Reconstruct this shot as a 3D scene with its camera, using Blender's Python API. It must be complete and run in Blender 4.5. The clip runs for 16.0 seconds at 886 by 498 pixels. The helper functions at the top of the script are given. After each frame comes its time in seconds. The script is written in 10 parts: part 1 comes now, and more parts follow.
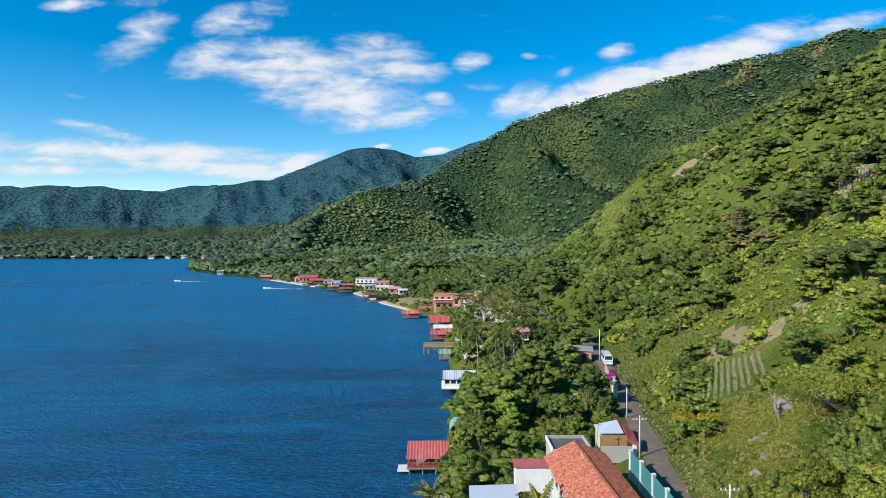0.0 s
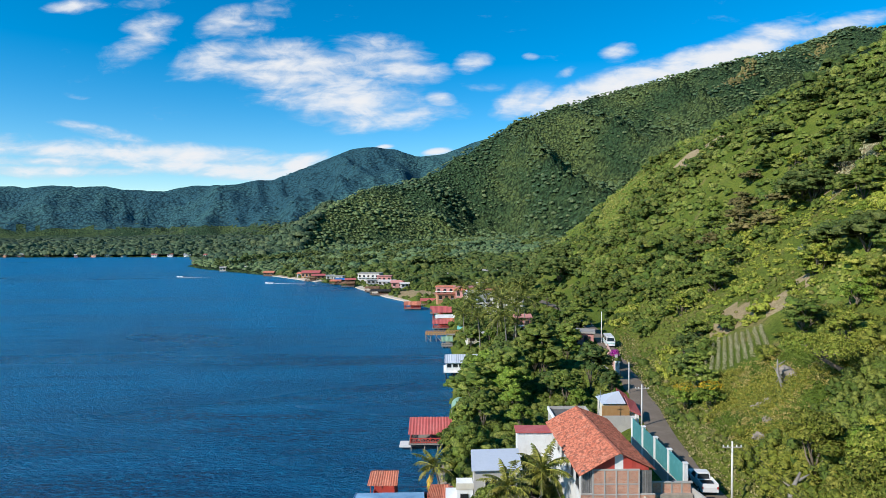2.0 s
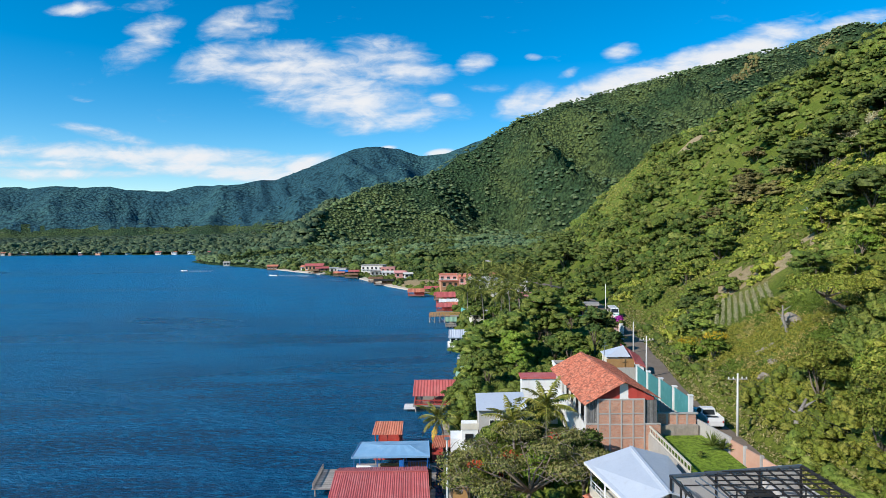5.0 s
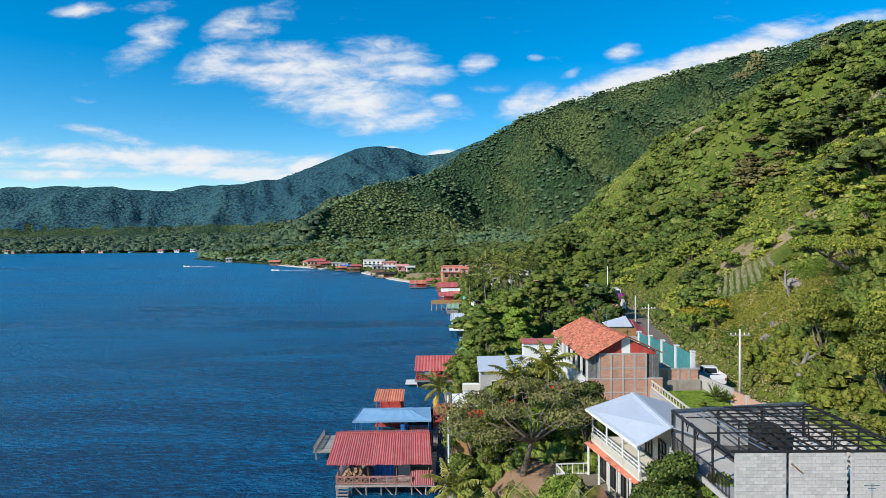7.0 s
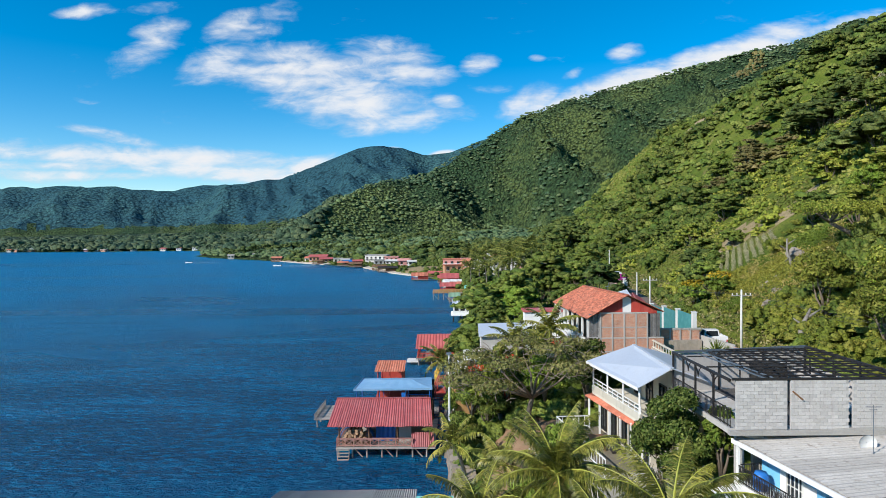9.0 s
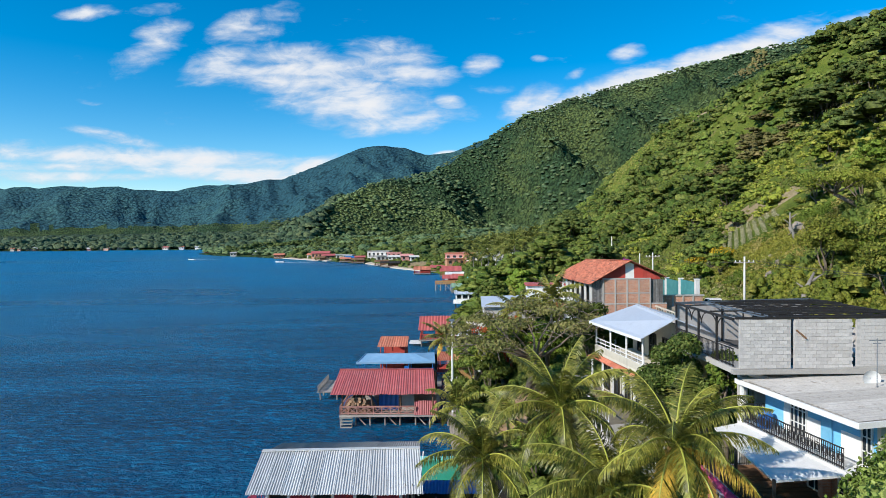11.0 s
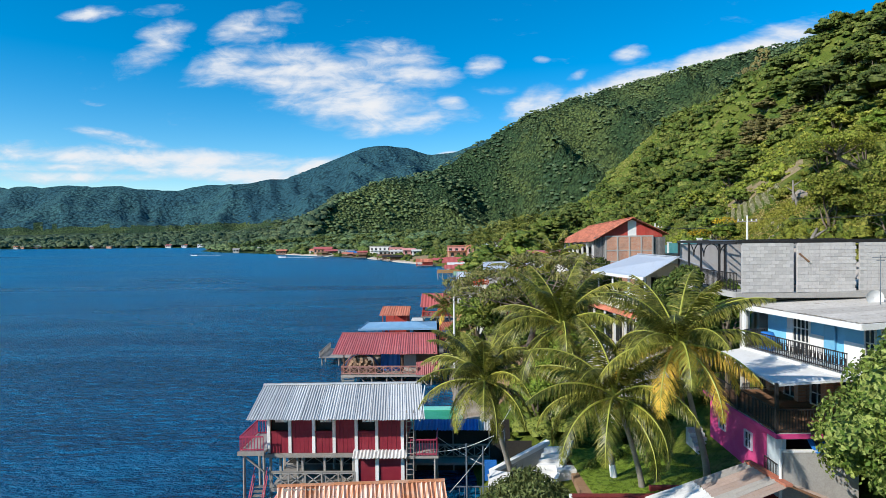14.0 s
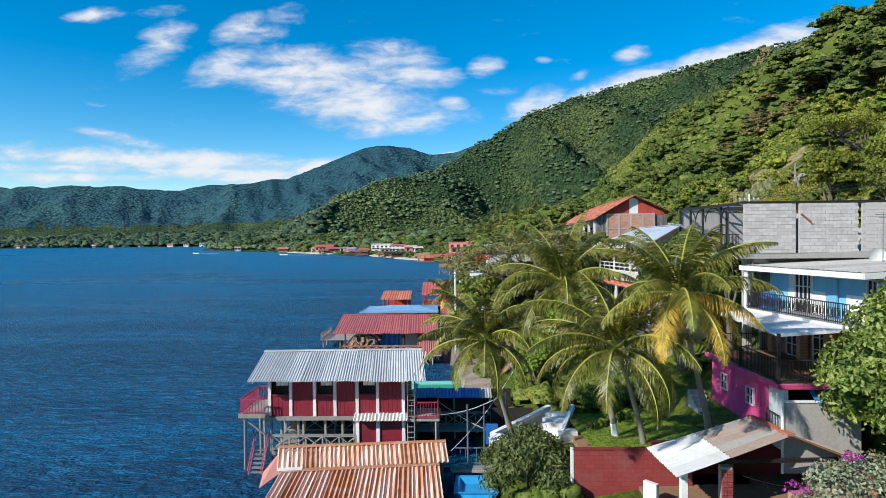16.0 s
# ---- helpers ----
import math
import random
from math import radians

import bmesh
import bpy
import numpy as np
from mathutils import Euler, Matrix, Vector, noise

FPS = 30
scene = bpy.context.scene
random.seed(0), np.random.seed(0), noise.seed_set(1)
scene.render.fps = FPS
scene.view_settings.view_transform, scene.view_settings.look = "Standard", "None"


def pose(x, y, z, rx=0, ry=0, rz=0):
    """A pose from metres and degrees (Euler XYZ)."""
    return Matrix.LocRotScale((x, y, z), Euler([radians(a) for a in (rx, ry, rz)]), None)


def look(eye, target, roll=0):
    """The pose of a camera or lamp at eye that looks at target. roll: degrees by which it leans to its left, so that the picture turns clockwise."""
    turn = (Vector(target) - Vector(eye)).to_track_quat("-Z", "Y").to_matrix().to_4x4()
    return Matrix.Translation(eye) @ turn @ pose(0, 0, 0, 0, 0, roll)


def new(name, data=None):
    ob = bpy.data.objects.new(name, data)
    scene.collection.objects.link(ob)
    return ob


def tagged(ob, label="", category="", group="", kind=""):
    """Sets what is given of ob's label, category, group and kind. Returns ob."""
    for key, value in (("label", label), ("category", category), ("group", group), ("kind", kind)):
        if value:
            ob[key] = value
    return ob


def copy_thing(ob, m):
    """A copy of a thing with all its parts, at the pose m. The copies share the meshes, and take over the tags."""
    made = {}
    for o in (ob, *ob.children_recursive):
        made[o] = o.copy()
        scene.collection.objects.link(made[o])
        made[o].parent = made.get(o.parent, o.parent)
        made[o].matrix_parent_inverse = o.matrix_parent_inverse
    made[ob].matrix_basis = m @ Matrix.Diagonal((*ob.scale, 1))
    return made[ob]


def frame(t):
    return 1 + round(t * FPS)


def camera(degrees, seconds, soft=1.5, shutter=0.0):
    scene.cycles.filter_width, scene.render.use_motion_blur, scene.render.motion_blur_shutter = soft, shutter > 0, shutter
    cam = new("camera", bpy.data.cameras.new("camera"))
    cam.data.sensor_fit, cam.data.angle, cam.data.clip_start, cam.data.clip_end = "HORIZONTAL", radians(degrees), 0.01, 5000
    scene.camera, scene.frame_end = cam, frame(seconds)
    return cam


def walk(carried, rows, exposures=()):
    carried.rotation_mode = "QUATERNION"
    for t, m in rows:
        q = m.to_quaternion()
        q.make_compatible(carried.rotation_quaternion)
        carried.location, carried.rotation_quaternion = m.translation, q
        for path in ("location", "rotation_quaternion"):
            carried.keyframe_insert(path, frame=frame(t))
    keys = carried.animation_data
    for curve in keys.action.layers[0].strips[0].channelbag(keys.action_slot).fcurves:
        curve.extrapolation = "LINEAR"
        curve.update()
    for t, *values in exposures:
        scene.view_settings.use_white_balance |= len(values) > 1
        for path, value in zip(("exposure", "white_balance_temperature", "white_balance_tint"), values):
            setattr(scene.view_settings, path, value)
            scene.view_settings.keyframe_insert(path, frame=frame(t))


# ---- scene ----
cam = camera(72.1, 16.0, soft=0.75)
METRES, EYE, TILT, LEAN, TURN = 30.0, 43.4, -1.65, 0.3, 0.0
ROWS = [
    (0.0, 0.0, 0.0, 0.0, 0.0, 0.0, -0.0),
    (0.5, -0.0005, -0.0006, -0.0363, 0.05, 0.01, 0.03),
    (1.0, 0.0003, 0.0006, -0.0745, 0.1, 0.05, 0.04),
    (1.5, 0.0006, -0.0008, -0.111, 0.14, 0.08, 0.06),
    (2.0, 0.0027, 0.0012, -0.1492, 0.2, 0.11, 0.09),
    (2.5, -0.0002, -0.0028, -0.1872, 0.24, 0.14, 0.13),
    (3.0, 0.0004, -0.0021, -0.2263, 0.3, 0.16, 0.16),
    (3.5, -0.001, -0.0009, -0.2654, 0.35, 0.21, 0.18),
    (4.0, -0.0025, -0.0036, -0.3044, 0.4, 0.24, 0.22),
    (6.5, -0.0004, 0.002, -0.4968, 0.66, 0.37, 0.27),
    (7.0, 0.0006, 0.0025, -0.5343, 0.71, 0.4, 0.28),
    (7.5, 0.0012, 0.0032, -0.5696, 0.75, 0.42, 0.29),
    (8.0, 0.0029, 0.005, -0.6042, 0.8, 0.45, 0.28),
    (8.5, 0.0041, 0.0054, -0.6373, 0.85, 0.48, 0.31),
    (9.0, 0.0043, 0.0054, -0.6696, 0.89, 0.5, 0.33),
    (11.5, 0.0011, 0.0031, -0.8085, 1.14, 0.64, 0.36),
    (12.0, 0.0014, 0.0036, -0.8341, 1.17, 0.67, 0.34),
    (12.5, 0.0023, 0.0043, -0.8586, 1.2, 0.7, 0.33),
    (13.0, 0.0027, 0.0047, -0.8822, 1.24, 0.72, 0.32),
    (13.5, 0.002, 0.0048, -0.9042, 1.27, 0.76, 0.3),
    (14.0, 0.0015, 0.0054, -0.9257, 1.31, 0.79, 0.29),
    (14.5, 0.0016, 0.0064, -0.9451, 1.34, 0.82, 0.29),
    (15.0, 0.0016, 0.007, -0.9645, 1.38, 0.84, 0.3),
    (15.5, 0.0019, 0.0071, -0.9829, 1.42, 0.86, 0.31),
    (16.0, 0.0024, 0.0077, -0.9988, 1.47, 0.87, 0.28),
]
walk(cam, [(t, pose(0, 0, EYE, TILT, LEAN, TURN) @ pose(METRES * x, METRES * y, METRES * z, 90 + 0.5 * pitch, roll, yaw)) for t, x, y, z, yaw, pitch, roll in ROWS])

# ---- world, sun ----
SUN_FROM = Vector((-0.80, -0.57, 0.65)).normalized()
world = bpy.data.worlds.new("sky")
scene.world = world
world.use_nodes = True
wt = world.node_tree
wt.nodes.clear()


def wnode(kind, **vals):
    n = wt.nodes.new(kind)
    for k, v in vals.items():
        n.inputs[k].default_value = v
    return n


def wmath(op, a, b=None, c=None, clamp=False):
    n = wt.nodes.new("ShaderNodeMath")
    n.operation, n.use_clamp = op, clamp
    for i, v in enumerate((a, b, c)):
        if v is None:
            continue
        if isinstance(v, (int, float)):
            n.inputs[i].default_value = v
        else:
            wt.links.new(v, n.inputs[i])
    return n.outputs[0]


sky = wt.nodes.new("ShaderNodeTexSky")
sky.sky_type, sky.sun_disc = "NISHITA", False
sky.sun_elevation = math.asin(SUN_FROM.z)
sky.sun_rotation = math.atan2(SUN_FROM.x, SUN_FROM.y)
sky.altitude, sky.air_density, sky.dust_density, sky.ozone_density = 750, 1.0, 0.15, 2.5
hue = wt.nodes.new("ShaderNodeHueSaturation")
hue.inputs["Hue"].default_value, hue.inputs["Saturation"].default_value, hue.inputs["Value"].default_value = 0.495, 1.55, 1.10
wt.links.new(sky.outputs[0], hue.inputs["Color"])

coord = wt.nodes.new("ShaderNodeTexCoord")
sep = wt.nodes.new("ShaderNodeSeparateXYZ")
wt.links.new(coord.outputs["Generated"], sep.inputs[0])
front = wmath("MAXIMUM", sep.outputs[1], 0.05)
cu = wmath("DIVIDE", sep.outputs[0], front)
cv = wmath("DIVIDE", sep.outputs[2], front)
uv = wt.nodes.new("ShaderNodeCombineXYZ")
wt.links.new(cu, uv.inputs[0])
wt.links.new(cv, uv.inputs[1])

# clouds: centre, half width, half height, turn in degrees, weight (tangent of the angles off the view's axis)
HIGH_CLOUDS = [
    (-0.245, 0.265, 0.17, 0.050, -10, 0.95), (-0.165, 0.222, 0.155, 0.048, -6, 0.95), (-0.10, 0.270, 0.105, 0.046, -8, 0.9), (-0.115, 0.190, 0.15, 0.026, 2, 0.75), (-0.37, 0.290, 0.085, 0.034, 18, 0.8),
    (-0.33, 0.325, 0.07, 0.026, 25, 0.66), (-0.496, 0.311, 0.070, 0.034, 30, 0.82), (-0.361, 0.345, 0.060, 0.022, 24, 0.78), (-0.278, 0.367, 0.045, 0.018, 5, 0.7), (-0.60, 0.372, 0.06, 0.012, 4, 0.7),
    (-0.49, 0.376, 0.05, 0.010, 3, 0.6), (0.052, 0.277, 0.036, 0.019, 8, 0.95), (-0.008, 0.218, 0.030, 0.015, -6, 0.8), (0.284, 0.290, 0.034, 0.017, 12, 0.92), (0.196, 0.257, 0.024, 0.009, 22, 0.65),
    (0.14, 0.285, 0.014, 0.006, 0, 0.6), (-0.60, 0.225, 0.03, 0.006, -8, 0.5), (0.07, 0.235, 0.05, 0.010, -4, 0.45),
]
LOW_CLOUDS = [
    (-0.50, 0.132, 0.34, 0.022, -4, 1.0), (-0.36, 0.106, 0.22, 0.018, -4, 1.0), (-0.60, 0.118, 0.2, 0.010, -2, 0.8), (-0.66, 0.104, 0.20, 0.012, 0, 0.85), (-0.70, 0.072, 0.12, 0.007, 0, 0.85), (-0.55, 0.164, 0.10, 0.013, -14, 0.78),
    (-0.235, 0.113, 0.055, 0.015, 18, 1.1), (-0.013, 0.131, 0.028, 0.007, 8, 1.1), (-0.10, 0.139, 0.018, 0.005, 8, 0.9),
    (0.26, 0.228, 0.16, 0.030, 17, 1.15), (0.44, 0.280, 0.19, 0.028, 17, 1.15), (0.62, 0.326, 0.15, 0.016, 13, 0.9), (0.13, 0.212, 0.06, 0.028, 25, 1.0),
]
total = 0.0
for cx, cz, hw, hh, turn, weight in HIGH_CLOUDS + LOW_CLOUDS:
    mp = wt.nodes.new("ShaderNodeMapping")
    mp.vector_type = "TEXTURE"
    mp.inputs["Location"].default_value = (cx, cz, 0)
    mp.inputs["Rotation"].default_value = (0, 0, radians(turn))
    mp.inputs["Scale"].default_value = (hw * 1.25, hh * 1.3, 1)
    wt.links.new(uv.outputs[0], mp.inputs[0])
    ln = wt.nodes.new("ShaderNodeVectorMath")
    ln.operation = "LENGTH"
    wt.links.new(mp.outputs[0], ln.inputs[0])
    blob = wmath("MULTIPLY", wmath("SUBTRACT", 1.0, wmath("POWER", ln.outputs["Value"], 2.0), clamp=True), weight)
    total = blob if total == 0.0 else wmath("MAXIMUM", total, blob)


def wnoise(scale, detail, rough, sx, sy, turn=0.0, warp=0.0):
    mp = wt.nodes.new("ShaderNodeMapping")
    mp.inputs["Rotation"].default_value = (0, 0, radians(turn))
    mp.inputs["Scale"].default_value = (sx, sy, 1)
    wt.links.new(uv.outputs[0], mp.inputs[0])
    n = wnode("ShaderNodeTexNoise", Scale=scale, Detail=detail, Roughness=rough, Distortion=warp)
    wt.links.new(mp.outputs[0], n.inputs["Vector"])
    return n.outputs["Fac"]


fluff = wnoise(9.0, 9, 0.6, 1.0, 2.2, 8, 0.6)
fine = wnoise(26.0, 8, 0.6, 1.0, 2.4, 10, 0.9)
ripple = wnoise(22.0, 4, 0.5, 0.35, 2.0, -6, 0.3)
grain = wmath("ADD", wmath("MULTIPLY", fluff, 1.25), wmath("ADD", wmath("MULTIPLY", fine, 0.5), wmath("MULTIPLY", ripple, 0.7)))
cover = wmath("ADD", wmath("MULTIPLY", total, 1.45), wmath("MULTIPLY", wmath("SUBTRACT", grain, 1.40), 1.7))
mr = wt.nodes.new("ShaderNodeMapRange")
mr.interpolation_type = "SMOOTHSTEP"
mr.inputs[1].default_value, mr.inputs[2].default_value = 0.0, 1.5
wt.links.new(cover, mr.inputs[0])
haze = wmath("MULTIPLY", mr.outputs[0], wmath("GREATER_THAN", sep.outputs[1], 0.06))
thick = wt.nodes.new("ShaderNodeMapRange")
thick.inputs[1].default_value, thick.inputs[2].default_value = 0.5, 1.5
wt.links.new(wmath("ADD", cover, wmath("MULTIPLY", ripple, 0.9)), thick.inputs[0])
tone = wt.nodes.new("ShaderNodeMix")
tone.data_type = "RGBA"
tone.inputs[6].default_value, tone.inputs[7].default_value = (3.5, 4.2, 5.2, 1), (5.7, 5.85, 6.1, 1)
wt.links.new(thick.outputs[0], tone.inputs[0])
mixsky = wt.nodes.new("ShaderNodeMix")
mixsky.data_type = "RGBA"
wt.links.new(haze, mixsky.inputs[0])
wt.links.new(hue.outputs[0], mixsky.inputs[6])
wt.links.new(tone.outputs[2], mixsky.inputs[7])
bg = wt.nodes.new("ShaderNodeBackground")
bg.inputs["Strength"].default_value = 0.15
wt.links.new(mixsky.outputs[2], bg.inputs[0])
wo = wt.nodes.new("ShaderNodeOutputWorld")
wt.links.new(bg.outputs[0], wo.inputs[0])

sun = new("sun", bpy.data.lights.new("sun", "SUN"))
sun.data.energy, sun.data.angle, sun.data.color = 5.6, radians(0.53), (1.0, 0.95, 0.87)
sun.matrix_world = look(SUN_FROM * 100, (0, 0, 0))
scene.view_settings.exposure = 0.0

# ---- materials ----
def nodes_of(name):
    m = bpy.data.materials.new(name)
    m.use_nodes = True
    nt = m.node_tree
    return m, nt, nt.nodes["Principled BSDF"]


def mix_rgb(nt, fac, a, b, blend="MIX"):
    n = nt.nodes.new("ShaderNodeMix")
    n.data_type, n.blend_type = "RGBA", blend
    for i, v in ((0, fac), (6, a), (7, b)):
        if hasattr(v, "links"):
            nt.links.new(v, n.inputs[i])
        elif i == 0:
            n.inputs[0].default_value = v
        else:
            n.inputs[i].default_value = (*v, 1)
    return n.outputs[2]


def noise_of(nt, scale, detail=4, rough=0.55, warp=0.0, stretch=(1, 1, 1), space="Object"):
    tc = nt.nodes.new("ShaderNodeTexCoord")
    src = tc.outputs["Object"]
    if space == "World":
        src = nt.nodes.new("ShaderNodeNewGeometry").outputs["Position"]
    mp = nt.nodes.new("ShaderNodeMapping")
    mp.inputs["Scale"].default_value = stretch
    nt.links.new(src, mp.inputs[0])
    n = nt.nodes.new("ShaderNodeTexNoise")
    for k, v in (("Scale", scale), ("Detail", detail), ("Roughness", rough), ("Distortion", warp)):
        n.inputs[k].default_value = v
    nt.links.new(mp.outputs[0], n.inputs["Vector"])
    return n.outputs["Fac"]


def ramp(nt, fac, lo, hi, a=0.0, b=1.0):
    n = nt.nodes.new("ShaderNodeMapRange")
    n.interpolation_type = "SMOOTHSTEP"
    for i, v in enumerate((lo, hi, a, b)):
        n.inputs[1 + i].default_value = v
    nt.links.new(fac, n.inputs[0])
    return n.outputs[0]


def bump(nt, bsdf, height, strength, distance):
    n = nt.nodes.new("ShaderNodeBump")
    n.inputs["Strength"].default_value, n.inputs["Distance"].default_value = strength, distance
    nt.links.new(height, n.inputs["Height"])
    nt.links.new(n.outputs[0], bsdf.inputs["Normal"])


def surface(name, base, worn, dirt, scale=1.5, grain=18.0, rough=0.75, metal=0.0, relief=0.01, amount=0.5, dirt_amount=0.35, vary=0.12, spec=0.4):
    """A worn surface: base colour, a second tone in patches, dirt streaks, fine grain and a change from piece to piece."""
    m, nt, b = nodes_of(name)
    big = noise_of(nt, scale, 5, 0.6, 0.4, space="World")
    small = noise_of(nt, grain, 4, 0.6, space="World")
    streak = noise_of(nt, 1.0, 5, 0.65, 0.2, (2.6, 2.6, 0.35), "World")
    c = mix_rgb(nt, ramp(nt, big, 0.42, 0.68, 0, amount), base, worn)
    c = mix_rgb(nt, ramp(nt, streak, 0.52, 0.75, 0, dirt_amount), c, dirt)
    oi = nt.nodes.new("ShaderNodeObjectInfo")
    shift = nt.nodes.new("ShaderNodeHueSaturation")
    nt.links.new(c, shift.inputs["Color"])
    nt.links.new(ramp(nt, oi.outputs["Random"], 0, 1, 1 - vary, 1 + vary), shift.inputs["Value"])
    c = mix_rgb(nt, ramp(nt, small, 0.3, 0.7, 0.0, 0.22), shift.outputs[0], dirt)
    nt.links.new(c, b.inputs["Base Color"])
    nt.links.new(ramp(nt, small, 0.2, 0.8, rough - 0.1, min(1, rough + 0.12)), b.inputs["Roughness"])
    b.inputs["Metallic"].default_value = metal
    b.inputs["Specular IOR Level"].default_value = spec
    bump(nt, b, small, 0.4, relief)
    return m


def foliage(name, dark, light, tip, patch=0.12, translucent=0.3, rough=0.65, grain=3.0, relief=0.0):
    """Leaves: tone by patch, by clump and by single spray; grain in sprays per metre; relief for crowns seen from far off."""
    m, nt, b = nodes_of(name)
    geo = nt.nodes.new("ShaderNodeNewGeometry")
    oi = nt.nodes.new("ShaderNodeObjectInfo")
    per = noise_of(nt, patch, 3, 0.6, space="World")
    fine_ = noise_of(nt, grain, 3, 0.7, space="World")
    c = mix_rgb(nt, ramp(nt, per, 0.36, 0.64), dark, light)
    c = mix_rgb(nt, ramp(nt, geo.outputs["Random Per Island"], 0.3, 1.0, 0, 0.7), c, tip)
    # darker specks by fine noise; relief, where set, sinks the same spots
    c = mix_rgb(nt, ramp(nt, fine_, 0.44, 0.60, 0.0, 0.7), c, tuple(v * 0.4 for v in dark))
    shift = nt.nodes.new("ShaderNodeHueSaturation")
    nt.links.new(c, shift.inputs["Color"])
    nt.links.new(ramp(nt, oi.outputs["Random"], 0, 1, 0.78, 1.22), shift.inputs["Value"])
    nt.links.new(shift.outputs[0], b.inputs["Base Color"])
    b.inputs["Roughness"].default_value = rough
    b.inputs["Specular IOR Level"].default_value = 0.35 if rough < 0.5 else 0.18
    if relief:
        bump(nt, b, fine_, 1.0, -relief)
    tr = nt.nodes.new("ShaderNodeBsdfTranslucent")
    nt.links.new(shift.outputs[0], tr.inputs[0])
    mx = nt.nodes.new("ShaderNodeMixShader")
    mx.inputs[0].default_value = translucent * 0.5
    nt.links.new(b.outputs[0], mx.inputs[1])
    nt.links.new(tr.outputs[0], mx.inputs[2])
    nt.links.new(mx.outputs[0], nt.nodes["Material Output"].inputs[0])
    return m


def make_ground(name, low, high, bare, bare_amount, dark):
    m, nt, b = nodes_of(name)
    big = noise_of(nt, 0.045, 5, 0.6, 0.5, space="World")
    mid = noise_of(nt, 0.16, 5, 0.65, 0.5, space="World")
    tiny = noise_of(nt, 2.0, 6, 0.75, 0.4, space="World")
    c = mix_rgb(nt, ramp(nt, big, 0.4, 0.62), low, high)
    c = mix_rgb(nt, ramp(nt, mid, 0.56, 0.70, 0, bare_amount), c, bare)
    c = mix_rgb(nt, ramp(nt, tiny, 0.42, 0.62, 0.0, 0.75), c, dark)
    nt.links.new(c, b.inputs["Base Color"])
    b.inputs["Roughness"].default_value = 0.95
    b.inputs["Specular IOR Level"].default_value = 0.1
    bump(nt, b, tiny, 0.8, 0.3)
    return m


def make_water():
    m, nt, b = nodes_of("lake_water")
    swell = noise_of(nt, 0.9, 4, 0.6, 0.3, (0.7, 1.3, 1), "World")
    chop = noise_of(nt, 3.6, 3, 0.6, 0.2, (0.8, 1.3, 1), "World")
    # broad noise: breeze patches, plus cloud shadow put into the colour
    wind_and_shade = noise_of(nt, 0.008, 4, 0.55, 0.6, (0.45, 1.6, 1), "World")
    # the colour lightens with distance offshore, standing in for grazing sky reflection
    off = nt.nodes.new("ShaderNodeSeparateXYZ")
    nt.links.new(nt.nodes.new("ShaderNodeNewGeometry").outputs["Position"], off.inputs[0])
    far_sheen = nt.nodes.new("ShaderNodeMath")
    far_sheen.operation = "MULTIPLY_ADD"
    far_sheen.inputs[1].default_value = 1.0
    nt.links.new(ramp(nt, off.outputs[1], 40, 330, -0.13, 0.10), far_sheen.inputs[0])
    nt.links.new(wind_and_shade, far_sheen.inputs[2])
    wind_and_shade = far_sheen.outputs[0]
    c = mix_rgb(nt, ramp(nt, wind_and_shade, 0.32, 0.66), (0.0008, 0.060, 0.150), (0.0010, 0.170, 0.360))
    # ripple reflections painted into the colour: dark streaks, broad pale bands, fine glints
    streak = noise_of(nt, 0.11, 5, 0.7, 0.5, (0.35, 1.9, 1), "World")
    c = mix_rgb(nt, ramp(nt, streak, 0.46, 0.64, 0, 0.5), c, (0.0006, 0.036, 0.105))
    band = noise_of(nt, 0.030, 5, 0.65, 0.7, (0.40, 1.7, 1), "World")
    c = mix_rgb(nt, ramp(nt, band, 0.50, 0.64, 0, 0.6), c, (0.0012, 0.150, 0.330))
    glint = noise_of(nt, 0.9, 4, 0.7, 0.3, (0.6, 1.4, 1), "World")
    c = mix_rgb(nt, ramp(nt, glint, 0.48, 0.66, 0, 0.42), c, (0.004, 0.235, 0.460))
    nt.links.new(c, b.inputs["Base Color"])
    nt.links.new(ramp(nt, wind_and_shade, 0.35, 0.65, 0.24, 0.36), b.inputs["Roughness"])
    b.inputs["IOR"].default_value = 1.33
    b.inputs["Specular IOR Level"].default_value = 0.15
    add = nt.nodes.new("ShaderNodeMath")
    add.operation = "MULTIPLY_ADD"
    add.inputs[1].default_value = 0.35
    nt.links.new(chop, add.inputs[0])
    nt.links.new(swell, add.inputs[2])
    bump(nt, b, add.outputs[0], 1.0, 1.5)
    return m


GROUND = make_ground("hill_ground", (0.092, 0.132, 0.018), (0.155, 0.180, 0.030), (0.230, 0.175, 0.080), 0.8, (0.040, 0.058, 0.011))
MEADOW = make_ground("meadow_ground", (0.120, 0.180, 0.026), (0.170, 0.205, 0.040), (0.235, 0.215, 0.080), 0.6, (0.066, 0.105, 0.018))
EARTH = make_ground("dry_earth", (0.290, 0.220, 0.120), (0.340, 0.270, 0.160), (0.150, 0.150, 0.050), 0.6, (0.190, 0.140, 0.070))
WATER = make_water()


